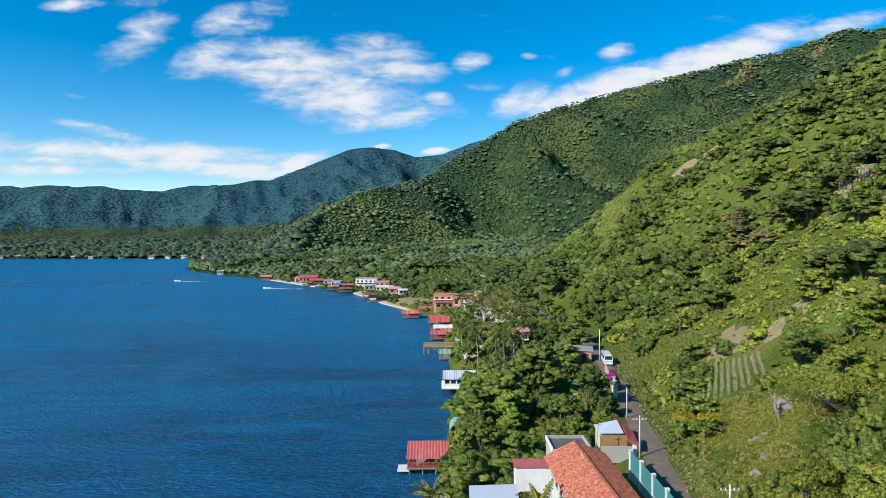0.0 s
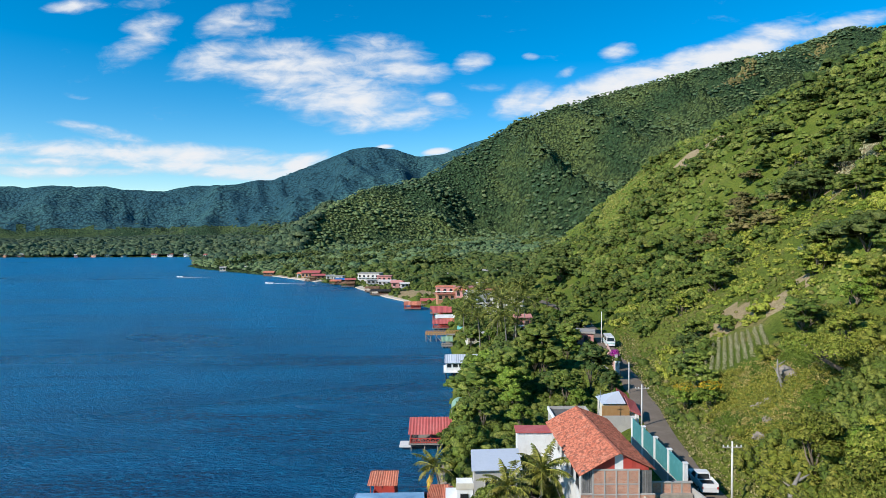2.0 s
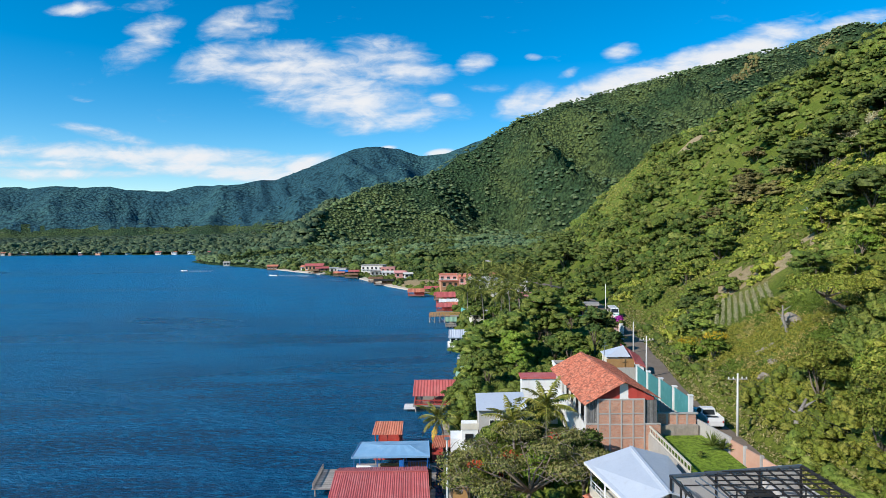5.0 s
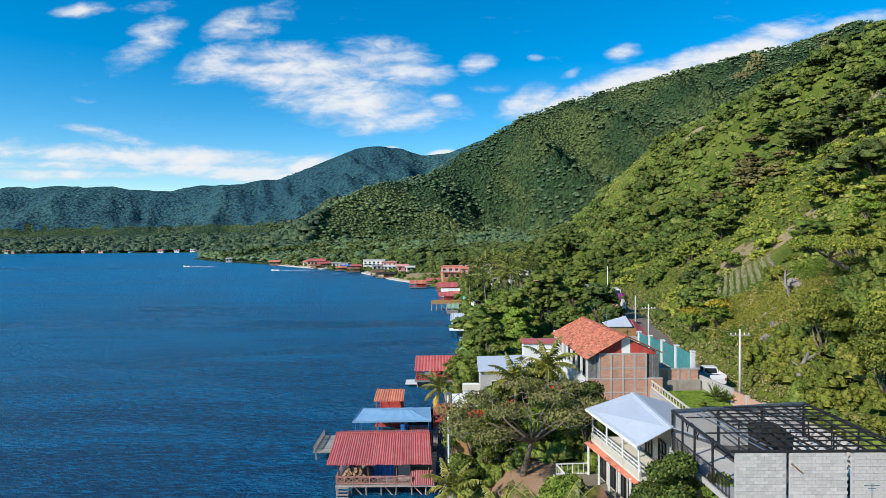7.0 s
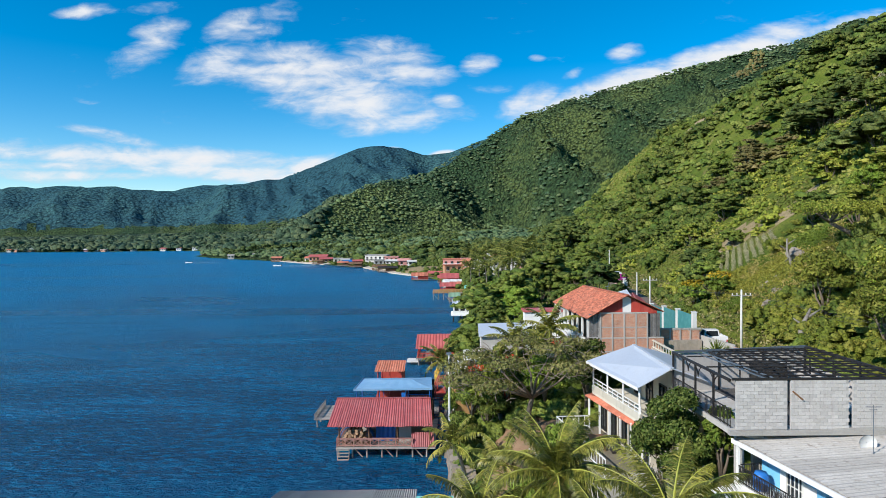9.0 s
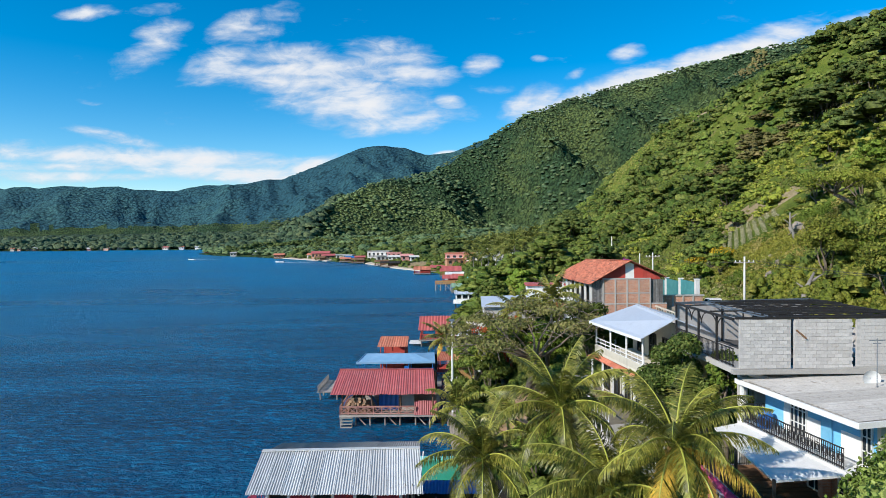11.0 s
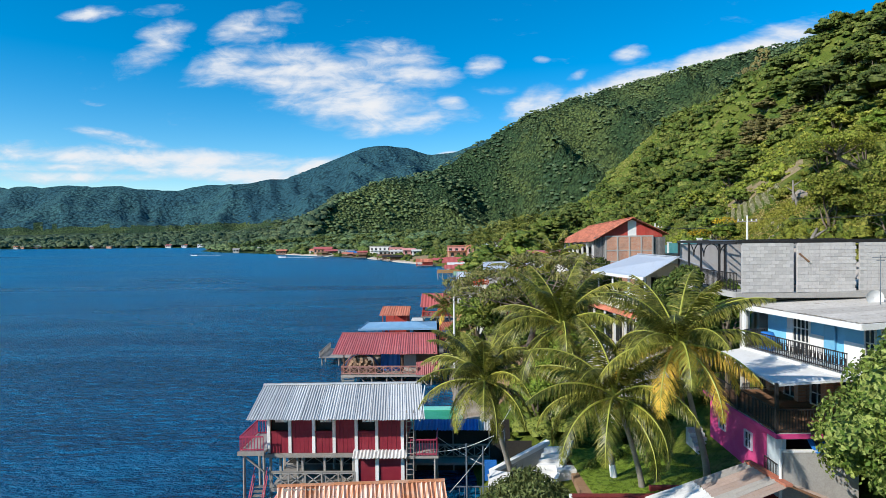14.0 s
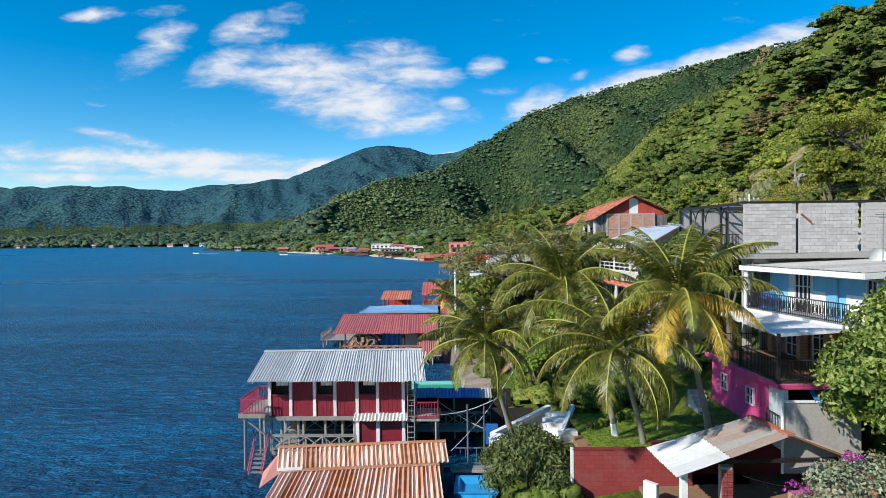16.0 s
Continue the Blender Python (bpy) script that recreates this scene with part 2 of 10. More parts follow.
def canopy(name, dark, light, shade, cell, depth, patch):
    """Closed forest seen from far off: rounded crowns as relief, patches of lighter trees, shade painted between
    crowns.
    """
    m, nt, b = nodes_of(name)
    pos = nt.nodes.new("ShaderNodeNewGeometry").outputs["Position"]
    vor = nt.nodes.new("ShaderNodeTexVoronoi")
    vor.inputs["Scale"].default_value = 1.0 / cell
    nt.links.new(pos, vor.inputs["Vector"])
    tone = nt.nodes.new("ShaderNodeSeparateColor")
    nt.links.new(vor.outputs["Color"], tone.inputs[0])
    big = noise_of(nt, patch, 5, 0.6, 0.5, space="World")
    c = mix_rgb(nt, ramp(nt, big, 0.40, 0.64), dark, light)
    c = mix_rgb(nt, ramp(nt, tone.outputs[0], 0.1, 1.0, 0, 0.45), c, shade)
    # shade in the gaps between crowns, painted as dark seams
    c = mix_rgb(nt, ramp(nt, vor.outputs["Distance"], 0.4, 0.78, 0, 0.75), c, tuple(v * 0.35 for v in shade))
    nt.links.new(c, b.inputs["Base Color"])
    b.inputs["Roughness"].default_value, b.inputs["Specular IOR Level"].default_value = 0.95, 0.08
    inv = nt.nodes.new("ShaderNodeMath")
    inv.operation = "MULTIPLY_ADD"
    inv.inputs[1].default_value = -1.0
    nt.links.new(vor.outputs["Distance"], inv.inputs[0])
    nt.links.new(noise_of(nt, 1.6 / cell, 4, 0.65, space="World"), inv.inputs[2])
    bump(nt, b, inv.outputs[0], 1.0, depth)
    return m


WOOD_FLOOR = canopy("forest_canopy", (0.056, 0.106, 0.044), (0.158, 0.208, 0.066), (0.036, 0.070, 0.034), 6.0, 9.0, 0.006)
# far canopy: aerial haze is put into the colour as blue
FAR_FLOOR = canopy("haze_blue_canopy", (0.030, 0.090, 0.112), (0.054, 0.134, 0.130), (0.022, 0.068, 0.092), 13.0, 5.0, 0.002)
LEAF_MANGO = foliage("mango_leaves", (0.062, 0.108, 0.018), (0.120, 0.175, 0.028), (0.250, 0.275, 0.070), 0.5, 0.25)
LEAF_DARK = foliage("dark_crown_leaves", (0.062, 0.100, 0.022), (0.112, 0.150, 0.032), (0.190, 0.215, 0.055), 0.3, 0.2)
LEAF_BROWN = foliage("withered_crown_leaves", (0.135, 0.130, 0.040), (0.195, 0.170, 0.056), (0.270, 0.205, 0.090), 0.3, 0.2)
# mountain wood leans a little blue, a touch of haze in the colour
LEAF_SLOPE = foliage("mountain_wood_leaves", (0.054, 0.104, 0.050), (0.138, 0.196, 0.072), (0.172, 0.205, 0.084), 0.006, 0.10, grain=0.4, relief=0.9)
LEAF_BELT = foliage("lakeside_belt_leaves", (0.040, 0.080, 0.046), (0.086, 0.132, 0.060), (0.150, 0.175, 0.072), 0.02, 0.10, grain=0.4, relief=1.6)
# far crowns carry the same haze blue in their leaf colour
LEAF_FAR = foliage("haze_blue_leaves", (0.030, 0.094, 0.114), (0.056, 0.140, 0.134), (0.070, 0.152, 0.134), 0.003, 0.10, grain=0.16, relief=0.5)
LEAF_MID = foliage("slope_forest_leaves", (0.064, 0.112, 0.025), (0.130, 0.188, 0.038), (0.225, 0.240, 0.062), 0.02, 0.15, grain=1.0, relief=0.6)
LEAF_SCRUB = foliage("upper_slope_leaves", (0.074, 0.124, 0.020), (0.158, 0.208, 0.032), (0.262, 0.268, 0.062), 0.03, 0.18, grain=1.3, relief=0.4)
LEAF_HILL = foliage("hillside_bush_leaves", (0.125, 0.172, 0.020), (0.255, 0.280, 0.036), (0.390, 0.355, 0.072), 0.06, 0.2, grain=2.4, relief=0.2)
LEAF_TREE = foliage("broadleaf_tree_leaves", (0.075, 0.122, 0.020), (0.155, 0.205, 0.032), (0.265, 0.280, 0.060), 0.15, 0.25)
LEAF_LIGHT = foliage("light_green_leaves", (0.110, 0.185, 0.020), (0.190, 0.260, 0.034), (0.285, 0.335, 0.060), 0.2, 0.3)
LEAF_PALM = foliage("palm_leaflets", (0.088, 0.112, 0.014), (0.205, 0.205, 0.027), (0.400, 0.345, 0.075), 0.45, 0.25, 0.4)
LEAF_YELLOW = foliage("yellowing_palm_leaflets", (0.46, 0.33, 0.04), (0.62, 0.42, 0.06), (0.50, 0.25, 0.05), 0.4, 0.3)
LEAF_DRY = foliage("dry_grass_blades", (0.42, 0.39, 0.20), (0.50, 0.47, 0.27), (0.56, 0.53, 0.34), 0.3, 0.2)
GRASS = foliage("lawn_blades", (0.17, 0.27, 0.026), (0.22, 0.32, 0.038), (0.28, 0.36, 0.06), 0.5, 0.25)
FLOWER_Y = foliage("yellow_blossom", (0.55, 0.36, 0.02), (0.65, 0.42, 0.02), (0.6, 0.45, 0.05), 0.5, 0.2)
FLOWER_R = foliage("red_blossom", (0.40, 0.05, 0.02), (0.5, 0.09, 0.03), (0.45, 0.12, 0.05), 0.5, 0.2)
FLOWER_P = foliage("purple_blossom", (0.42, 0.02, 0.30), (0.5, 0.04, 0.36), (0.55, 0.10, 0.42), 0.5, 0.2)
BARK = surface("tree_bark", (0.16, 0.125, 0.09), (0.24, 0.20, 0.15), (0.06, 0.05, 0.04), 3, 20, 0.9, relief=0.03)
PALM_BARK = surface("palm_bark", (0.26, 0.23, 0.19), (0.34, 0.31, 0.27), (0.12, 0.10, 0.08), 5, 25, 0.9, relief=0.02)
WHITEWASH = surface("white_paint", (0.78, 0.78, 0.76), (0.66, 0.65, 0.61), (0.38, 0.36, 0.32), 1.2, 20, 0.65, relief=0.004, dirt_amount=0.22)
CREAM = surface("cream_paint", (0.62, 0.58, 0.48), (0.52, 0.47, 0.38), (0.30, 0.26, 0.2), 1.2, 20, 0.7, relief=0.004)
CONCRETE = surface("raw_concrete", (0.42, 0.40, 0.37), (0.51, 0.49, 0.455), (0.16, 0.15, 0.135), 1.0, 14, 0.9, relief=0.01)
BLOCK = surface("grey_block", (0.52, 0.50, 0.475), (0.58, 0.56, 0.53), (0.32, 0.255, 0.245), 1.4, 16, 0.92, relief=0.012, vary=0.10)
MORTAR = surface("pale_mortar", (0.455, 0.44, 0.42), (0.41, 0.395, 0.37), (0.24, 0.23, 0.215), 2, 20, 0.95)
BRICK = surface("red_brick", (0.40, 0.17, 0.095), (0.46, 0.23, 0.14), (0.22, 0.12, 0.08), 1.5, 22, 0.9, relief=0.008, vary=0.18)
ROOF_RED = surface("red_painted_sheet", (0.47, 0.105, 0.095), (0.55, 0.19, 0.17), (0.25, 0.06, 0.05), 0.8, 14, 0.5, relief=0.004, vary=0.08)
ROOF_TILE = surface("terracotta_sheet", (0.50, 0.150, 0.085), (0.60, 0.26, 0.17), (0.20, 0.075, 0.05), 1.4, 5, 0.8, relief=0.02, vary=0.2, dirt_amount=0.6, amount=0.7)


def clay_tiles():
    """Old clay tiles: short courses across the fall of the roof, single tiles bleached or blackened."""
    m, nt, b = nodes_of("old_clay_tiles")
    pos = nt.nodes.new("ShaderNodeNewGeometry").outputs["Position"]
    cells = nt.nodes.new("ShaderNodeTexVoronoi")
    cells.inputs["Scale"].default_value = 3.4
    nt.links.new(pos, cells.inputs["Vector"])
    tone = nt.nodes.new("ShaderNodeSeparateColor")
    nt.links.new(cells.outputs["Color"], tone.inputs[0])
    big = noise_of(nt, 0.8, 5, 0.7, 0.4, space="World")
    fine_ = noise_of(nt, 6.0, 4, 0.7, 0.2, space="World")
    c = mix_rgb(nt, tone.outputs[0], (0.44, 0.115, 0.060), (0.60, 0.200, 0.115))
    c = mix_rgb(nt, ramp(nt, big, 0.5, 0.72, 0, 0.55), c, (0.62, 0.30, 0.20))
    c = mix_rgb(nt, ramp(nt, fine_, 0.50, 0.66, 0, 0.8), c, (0.17, 0.060, 0.038))
    c = mix_rgb(nt, ramp(nt, cells.outputs["Distance"], 0.42, 0.75, 0, 0.7), c, (0.15, 0.055, 0.035))
    nt.links.new(c, b.inputs["Base Color"])
    b.inputs["Roughness"].default_value = 0.85
    bump(nt, b, cells.outputs["Distance"], -0.8, 0.08)
    return m


CLAY = clay_tiles()
ROOF_RUST = surface("rusted_sheet", (0.54, 0.23, 0.11), (0.66, 0.47, 0.36), (0.20, 0.08, 0.045), 0.9, 9, 0.75, relief=0.006, amount=0.65, vary=0.2)


def striped_rust():
    m, nt, b = nodes_of("rusty_sheet_lit_ribs")
    streak = noise_of(nt, 1.0, 3, 0.6, 0.0, (8.5, 0.12, 0.4), "World")
    patch_ = noise_of(nt, 0.7, 5, 0.65, 0.4, space="World")
    fine_ = noise_of(nt, 16, 3, 0.6, space="World")
    # pale streaks paint the sun on the ribs; rust patches follow
    c = mix_rgb(nt, ramp(nt, streak, 0.40, 0.60), (0.60, 0.26, 0.13), (0.78, 0.58, 0.48))
    c = mix_rgb(nt, ramp(nt, patch_, 0.52, 0.68, 0, 0.6), c, (0.58, 0.24, 0.11))
    c = mix_rgb(nt, ramp(nt, fine_, 0.5, 0.8, 0, 0.25), c, (0.20, 0.08, 0.045))
    nt.links.new(c, b.inputs["Base Color"])
    b.inputs["Roughness"].default_value = 0.75
    bump(nt, b, fine_, 0.3, 0.004)
    return m


STRIPED = striped_rust()
ROOF_ZINC = surface("weathered_zinc_sheet", (0.58, 0.58, 0.565), (0.70, 0.70, 0.69), (0.30, 0.26, 0.22), 0.7, 12, 0.55, 0.2, 0.004, vary=0.14, dirt_amount=0.5)
ROOF_SILVER = surface("silver_sheet", (0.62, 0.66, 0.72), (0.70, 0.73, 0.78), (0.45, 0.46, 0.48), 0.5, 10, 0.4, 0.2, 0.003)
ROOF_BLUE = surface("blue_tarp", (0.22, 0.42, 0.62), (0.34, 0.53, 0.70), (0.14, 0.27, 0.42), 0.6, 9, 0.6, relief=0.006, dirt_amount=0.3)
ROOF_GREY = surface("pale_cement_roof", (0.47, 0.44, 0.40), (0.58, 0.55, 0.51), (0.22, 0.185, 0.15), 0.6, 9, 0.9, relief=0.008, dirt_amount=0.75)
ROOF_ASH = surface("grey_fibre_cement", (0.37, 0.345, 0.31), (0.47, 0.44, 0.40), (0.20, 0.18, 0.16), 0.6, 9, 0.9, relief=0.008)
MAROON = surface("maroon_boards", (0.21, 0.012, 0.026), (0.27, 0.028, 0.042), (0.10, 0.010, 0.016), 1.3, 18, 0.6, relief=0.004)
PINK = surface("magenta_render", (0.58, 0.045, 0.19), (0.64, 0.10, 0.26), (0.34, 0.06, 0.16), 1.2, 18, 0.8, relief=0.006)
SKYBLUE = surface("sky_blue_paint", (0.15, 0.46, 0.70), (0.22, 0.53, 0.74), (0.16, 0.30, 0.42), 1.0, 18, 0.7, relief=0.004, dirt_amount=0.2)
TEAL = surface("teal_mesh_screen", (0.055, 0.235, 0.245), (0.11, 0.33, 0.33), (0.04, 0.14, 0.15), 1.2, 20, 0.7, relief=0.004)
WOOD_GREY = surface("weathered_timber", (0.30, 0.275, 0.245), (0.40, 0.375, 0.34), (0.13, 0.115, 0.10), 2.5, 20, 0.9, relief=0.01, vary=0.2)
WOOD_BROWN = surface("brown_timber", (0.20, 0.105, 0.055), (0.29, 0.17, 0.10), (0.09, 0.05, 0.03), 2.5, 20, 0.8, relief=0.008, vary=0.2)
WOOD_OCHRE = surface("ochre_boards", (0.42, 0.23, 0.085), (0.48, 0.30, 0.13), (0.22, 0.13, 0.06), 1.8, 20, 0.8, relief=0.006)
RED_PAINT = surface("red_paint", (0.44, 0.055, 0.040), (0.50, 0.11, 0.085), (0.20, 0.035, 0.028), 1.2, 18, 0.75, relief=0.004)
DARK_RED = surface("dark_red_render", (0.185, 0.026, 0.024), (0.23, 0.05, 0.042), (0.09, 0.02, 0.018), 0.9, 15, 0.85, relief=0.006)
STEEL = surface("dark_steel", (0.040, 0.042, 0.045), (0.075, 0.072, 0.07), (0.10, 0.06, 0.04), 2, 20, 0.55, 0.6, 0.002)
STEEL_BLUE = surface("blue_grey_steel", (0.16, 0.20, 0.24), (0.22, 0.26, 0.30), (0.10, 0.09, 0.09), 2, 20, 0.5, 0.4, 0.002)
RAIL_PINK = surface("dark_pink_rail", (0.35, 0.035, 0.075), (0.40, 0.07, 0.11), (0.2, 0.03, 0.05), 2, 20, 0.55, relief=0.002)
ASPHALT = surface("worn_asphalt", (0.20, 0.158, 0.118), (0.27, 0.215, 0.165), (0.10, 0.080, 0.062), 0.35, 8, 0.95, relief=0.008, amount=0.7, dirt_amount=0.6)
ROCK = surface("grey_rock", (0.29, 0.245, 0.20), (0.38, 0.33, 0.275), (0.10, 0.09, 0.075), 1.2, 7, 0.95, relief=0.05)
SOIL = surface("reddish_soil", (0.27, 0.165, 0.095), (0.35, 0.24, 0.15), (0.15, 0.09, 0.055), 0.4, 5, 0.95, relief=0.04)
CYAN = surface("cyan_plastic", (0.02, 0.30, 0.62), (0.05, 0.38, 0.68), (0.02, 0.16, 0.36), 2, 20, 0.4, relief=0.001)
PLASTIC_BLUE = surface("blue_plastic", (0.02, 0.16, 0.52), (0.04, 0.22, 0.6), (0.02, 0.08, 0.25), 2, 20, 0.4, relief=0.001)
CANOPY_GREEN = surface("green_pool_sheet", (0.03, 0.30, 0.17), (0.06, 0.38, 0.24), (0.02, 0.2, 0.12), 0.8, 10, 0.4, relief=0.002)
AQUA = surface("aqua_paint", (0.20, 0.62, 0.56), (0.26, 0.66, 0.60), (0.2, 0.4, 0.38), 1, 18, 0.6, relief=0.002)
# near-black that paints the shade of interiors; also dark stilts and thatch
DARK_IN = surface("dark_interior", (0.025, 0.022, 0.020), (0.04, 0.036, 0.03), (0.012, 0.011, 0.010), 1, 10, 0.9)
CAR_WHITE = surface("white_car_paint", (0.80, 0.80, 0.80), (0.74, 0.74, 0.74), (0.5, 0.48, 0.44), 1, 20, 0.3, relief=0.0005, dirt_amount=0.15)
RUBBER = surface("black_rubber", (0.02, 0.02, 0.02), (0.03, 0.03, 0.03), (0.05, 0.045, 0.04), 3, 20, 0.85)


def make_glass():
    m, nt, b = nodes_of("dark_window_glass")
    b.inputs["Base Color"].default_value = (0.02, 0.026, 0.03, 1)
    b.inputs["Roughness"].default_value = 0.06
    b.inputs["IOR"].default_value = 1.5
    return m


GLASS = make_glass()

# ---- building helpers ----
class Geo:
    """Collects faces for one mesh."""

    def __init__(self):
        self.v, self.f = [], []

    def add(self, verts, faces):
        n = len(self.v)
        self.v.extend([tuple(p) for p in verts])
        self.f.extend([tuple(i + n for i in f) for f in faces])
        return self

    def box(self, x0, x1, y0, y1, z0, z1):
        return self.add([(x0, y0, z0), (x1, y0, z0), (x1, y1, z0), (x0, y1, z0), (x0, y0, z1), (x1, y0, z1), (x1, y1, z1), (x0, y1, z1)],
                        [(0, 3, 2, 1), (4, 5, 6, 7), (0, 1, 5, 4), (1, 2, 6, 5), (2, 3, 7, 6), (3, 0, 4, 7)])

    def beam(self, p, q, w, h=None):
        """A square bar from p to q."""
        p, q, h = Vector(p), Vector(q), h or w
        d = (q - p).normalized()
        side = d.cross(Vector((0, 0, 1)))
        side = side.normalized() if side.length > 1e-3 else Vector((1, 0, 0))
        up = side.cross(d)
        a, b = side * w / 2, up * h / 2
        pts = [p - a - b, p + a - b, p + a + b, p - a + b, q - a - b, q + a - b, q + a + b, q - a + b]
        return self.add(pts, [(3, 2, 1, 0), (4, 5, 6, 7), (0, 1, 5, 4), (1, 2, 6, 5), (2, 3, 7, 6), (3, 0, 4, 7)])

    def tube(self, points, radii, n=8):
        """A round tapered tube along points."""
        pts = [Vector(p) for p in points]
        rings = []
        for i, p in enumerate(pts):
            d = (pts[min(i + 1, len(pts) - 1)] - pts[max(i - 1, 0)]).normalized()
            s = d.cross(Vector((0.13, 0.99, 0.05)))
            s = s.normalized() if s.length > 1e-3 else Vector((1, 0, 0))
            u = s.cross(d)
            rings.append([p + (s * math.cos(k * math.tau / n) + u * math.sin(k * math.tau / n)) * radii[i] for k in range(n)])
        faces = []
        for i in range(len(pts) - 1):
            for k in range(n):
                faces.append((i * n + k, i * n + (k + 1) % n, (i + 1) * n + (k + 1) % n, (i + 1) * n + k))
        faces.append(tuple(range(n - 1, -1, -1)))
        faces.append(tuple((len(pts) - 1) * n + k for k in range(n)))
        return self.add([p for r in rings for p in r], faces)

    def slab(self, corners, t):
        """A flat plate with the given outline, t thick downwards."""
        n = len(corners)
        top = [Vector(c) for c in corners]
        low = [c - Vector((0, 0, t)) for c in top]
        faces = [tuple(range(n)), tuple(range(2 * n - 1, n - 1, -1))] + [(i + n, (i + 1) % n + n, (i + 1) % n, i) for i in range(n)]
        return self.add(top + low, faces)

    def sheet(self, a, b, c, d, pitch=0.25, amp=0.03, t=0.01, rows=4, sag=0.0, seed=0):
        """Corrugated sheet: eave from a to b, ridge from d to c, waves running from eave to ridge."""
        a, b, c, d = (Vector(p) for p in (a, b, c, d))
        rng = random.Random(seed)
        wide = max((b - a).length, (c - d).length)
        n = max(4, int(wide / pitch) * 4)
        nrm = (b - a).cross(d - a).normalized()
        grid = []
        for side in (0, 1):
            for j in range(rows + 1):
                v = j / rows
                for i in range(n + 1):
                    u = i / n
                    p = (a * (1 - u) + b * u) * (1 - v) + (d * (1 - u) + c * u) * v
                    w = math.sin(i / 4 * math.tau) * amp + sag * math.sin(v * math.pi) * -1 + 0.008 * math.sin(u * 9 + v * 5 + seed)
                    grid.append(p + nrm * (w - side * t))
        faces, layer = [], (rows + 1) * (n + 1)
        for j in range(rows):
            for i in range(n):
                k = j * (n + 1) + i
                faces.append((k, k + 1, k + n + 2, k + n + 1))
                faces.append((layer + k + n + 1, layer + k + n + 2, layer + k + 1, layer + k))
        for i in range(n):
            k = rows * (n + 1) + i
            faces += [(layer + i, layer + i + 1, i + 1, i), (k, k + 1, layer + k + 1, layer + k)]
        for j in range(rows):
            k = j * (n + 1)
            faces += [(k, k + n + 1, layer + k + n + 1, layer + k), (layer + k + n, layer + k + 2 * n + 1, k + 2 * n + 1, k + n)]
        return self.add(grid, faces)


def mesh_of(name, geo, mat, smooth=False):
    me = bpy.data.meshes.new(name)
    if isinstance(geo, Geo):
        me.from_pydata(geo.v, [], geo.f)
    else:
        v, f = geo
        me.vertices.add(len(v))
        me.vertices.foreach_set("co", np.ascontiguousarray(v, dtype=np.float32).ravel())
        k = f.shape[1]
        me.loops.add(f.size)
        me.loops.foreach_set("vertex_index", np.ascontiguousarray(f, dtype=np.int32).ravel())
        me.polygons.add(len(f))
        me.polygons.foreach_set("loop_start", np.arange(0, f.size, k, dtype=np.int32))
        me.update(calc_edges=True)
    if smooth:
        me.polygons.foreach_set("use_smooth", [True] * len(me.polygons))
    me.materials.append(mat)
    me.validate()
    return me


def thing(name, place, label, category, group="", turn=0.0, kind=""):
    ob = new(name)
    ob.matrix_basis = pose(*place, 0, 0, turn)
    ob.empty_display_size = 0.3
    return tagged(ob, label, category, group, kind)


def world_of(ob):
    return (world_of(ob.parent) @ ob.matrix_parent_inverse @ ob.matrix_basis) if ob.parent else ob.matrix_basis.copy()


def part(name, geo, mat, parent, label="", smooth=False):
    """A mesh in world coordinates, as a part of a thing or of a part."""
    ob = new(name, mesh_of(name, geo, mat, smooth))
    ob.parent, ob.matrix_parent_inverse = parent, world_of(parent).inverted()
    return tagged(ob, label)


def part_at(name, mesh, parent, m, label=""):
    """A part that shares a mesh, at the pose m in the world."""
    ob = new(name, mesh)
    ob.parent, ob.matrix_parent_inverse = parent, world_of(parent).inverted()
    ob.matrix_basis = m
    return tagged(ob, label)


# ---- land forms ----
def vnoise(x, y, seed=0):
    """Smooth value noise on arrays, -1 to 1."""
    xi, yi = np.floor(x).astype(np.int64), np.floor(y).astype(np.int64)
    fx, fy = x - xi, y - yi
    fx, fy = fx * fx * fx * (fx * (fx * 6 - 15) + 10), fy * fy * fy * (fy * (fy * 6 - 15) + 10)

    def h(a, b):
        k = (a * 374761393 + b * 668265263 + seed * 1442695041) & 0x7FFFFFFF
        k = ((k ^ (k >> 13)) * 1274126177) & 0x7FFFFFFF
        return ((k ^ (k >> 16)) & 0xFFFF) / 32767.5 - 1
    return (h(xi, yi) * (1 - fx) + h(xi + 1, yi) * fx) * (1 - fy) + (h(xi, yi + 1) * (1 - fx) + h(xi + 1, yi + 1) * fx) * fy


def fbm(x, y, size, octaves=4, seed=0, ridged=False):
    out, amp, s = 0, 1.0, 1.0 / size
    for i in range(octaves):
        n = vnoise(x * s + 17.3 * i, y * s - 9.1 * i, seed + i)
        out = out + amp * ((1 - 2 * np.abs(n)) if ridged else n)
        amp, s = amp * 0.5, s * 2.03
    return out


def along(x, y, pts):
    """Distance to a polyline, its third coordinate at the nearest place, and the side (+1: right of its direction)."""
    best = np.full(np.shape(x), 1e9)
    val, side = np.zeros(np.shape(x)), np.ones(np.shape(x))
    for (ax, ay, az), (bx, by, bz) in zip(pts[:-1], pts[1:]):
        dx, dy = bx - ax, by - ay
        t = np.clip(((x - ax) * dx + (y - ay) * dy) / (dx * dx + dy * dy), 0, 1)
        d = np.hypot(x - ax - t * dx, y - ay - t * dy)
        nearer = d < best
        best = np.where(nearer, d, best)
        val = np.where(nearer, az + t * (bz - az), val)
        side = np.where(nearer, np.sign((x - ax) * dy - (y - ay) * dx + 1e-9), side)
    return best, val, side


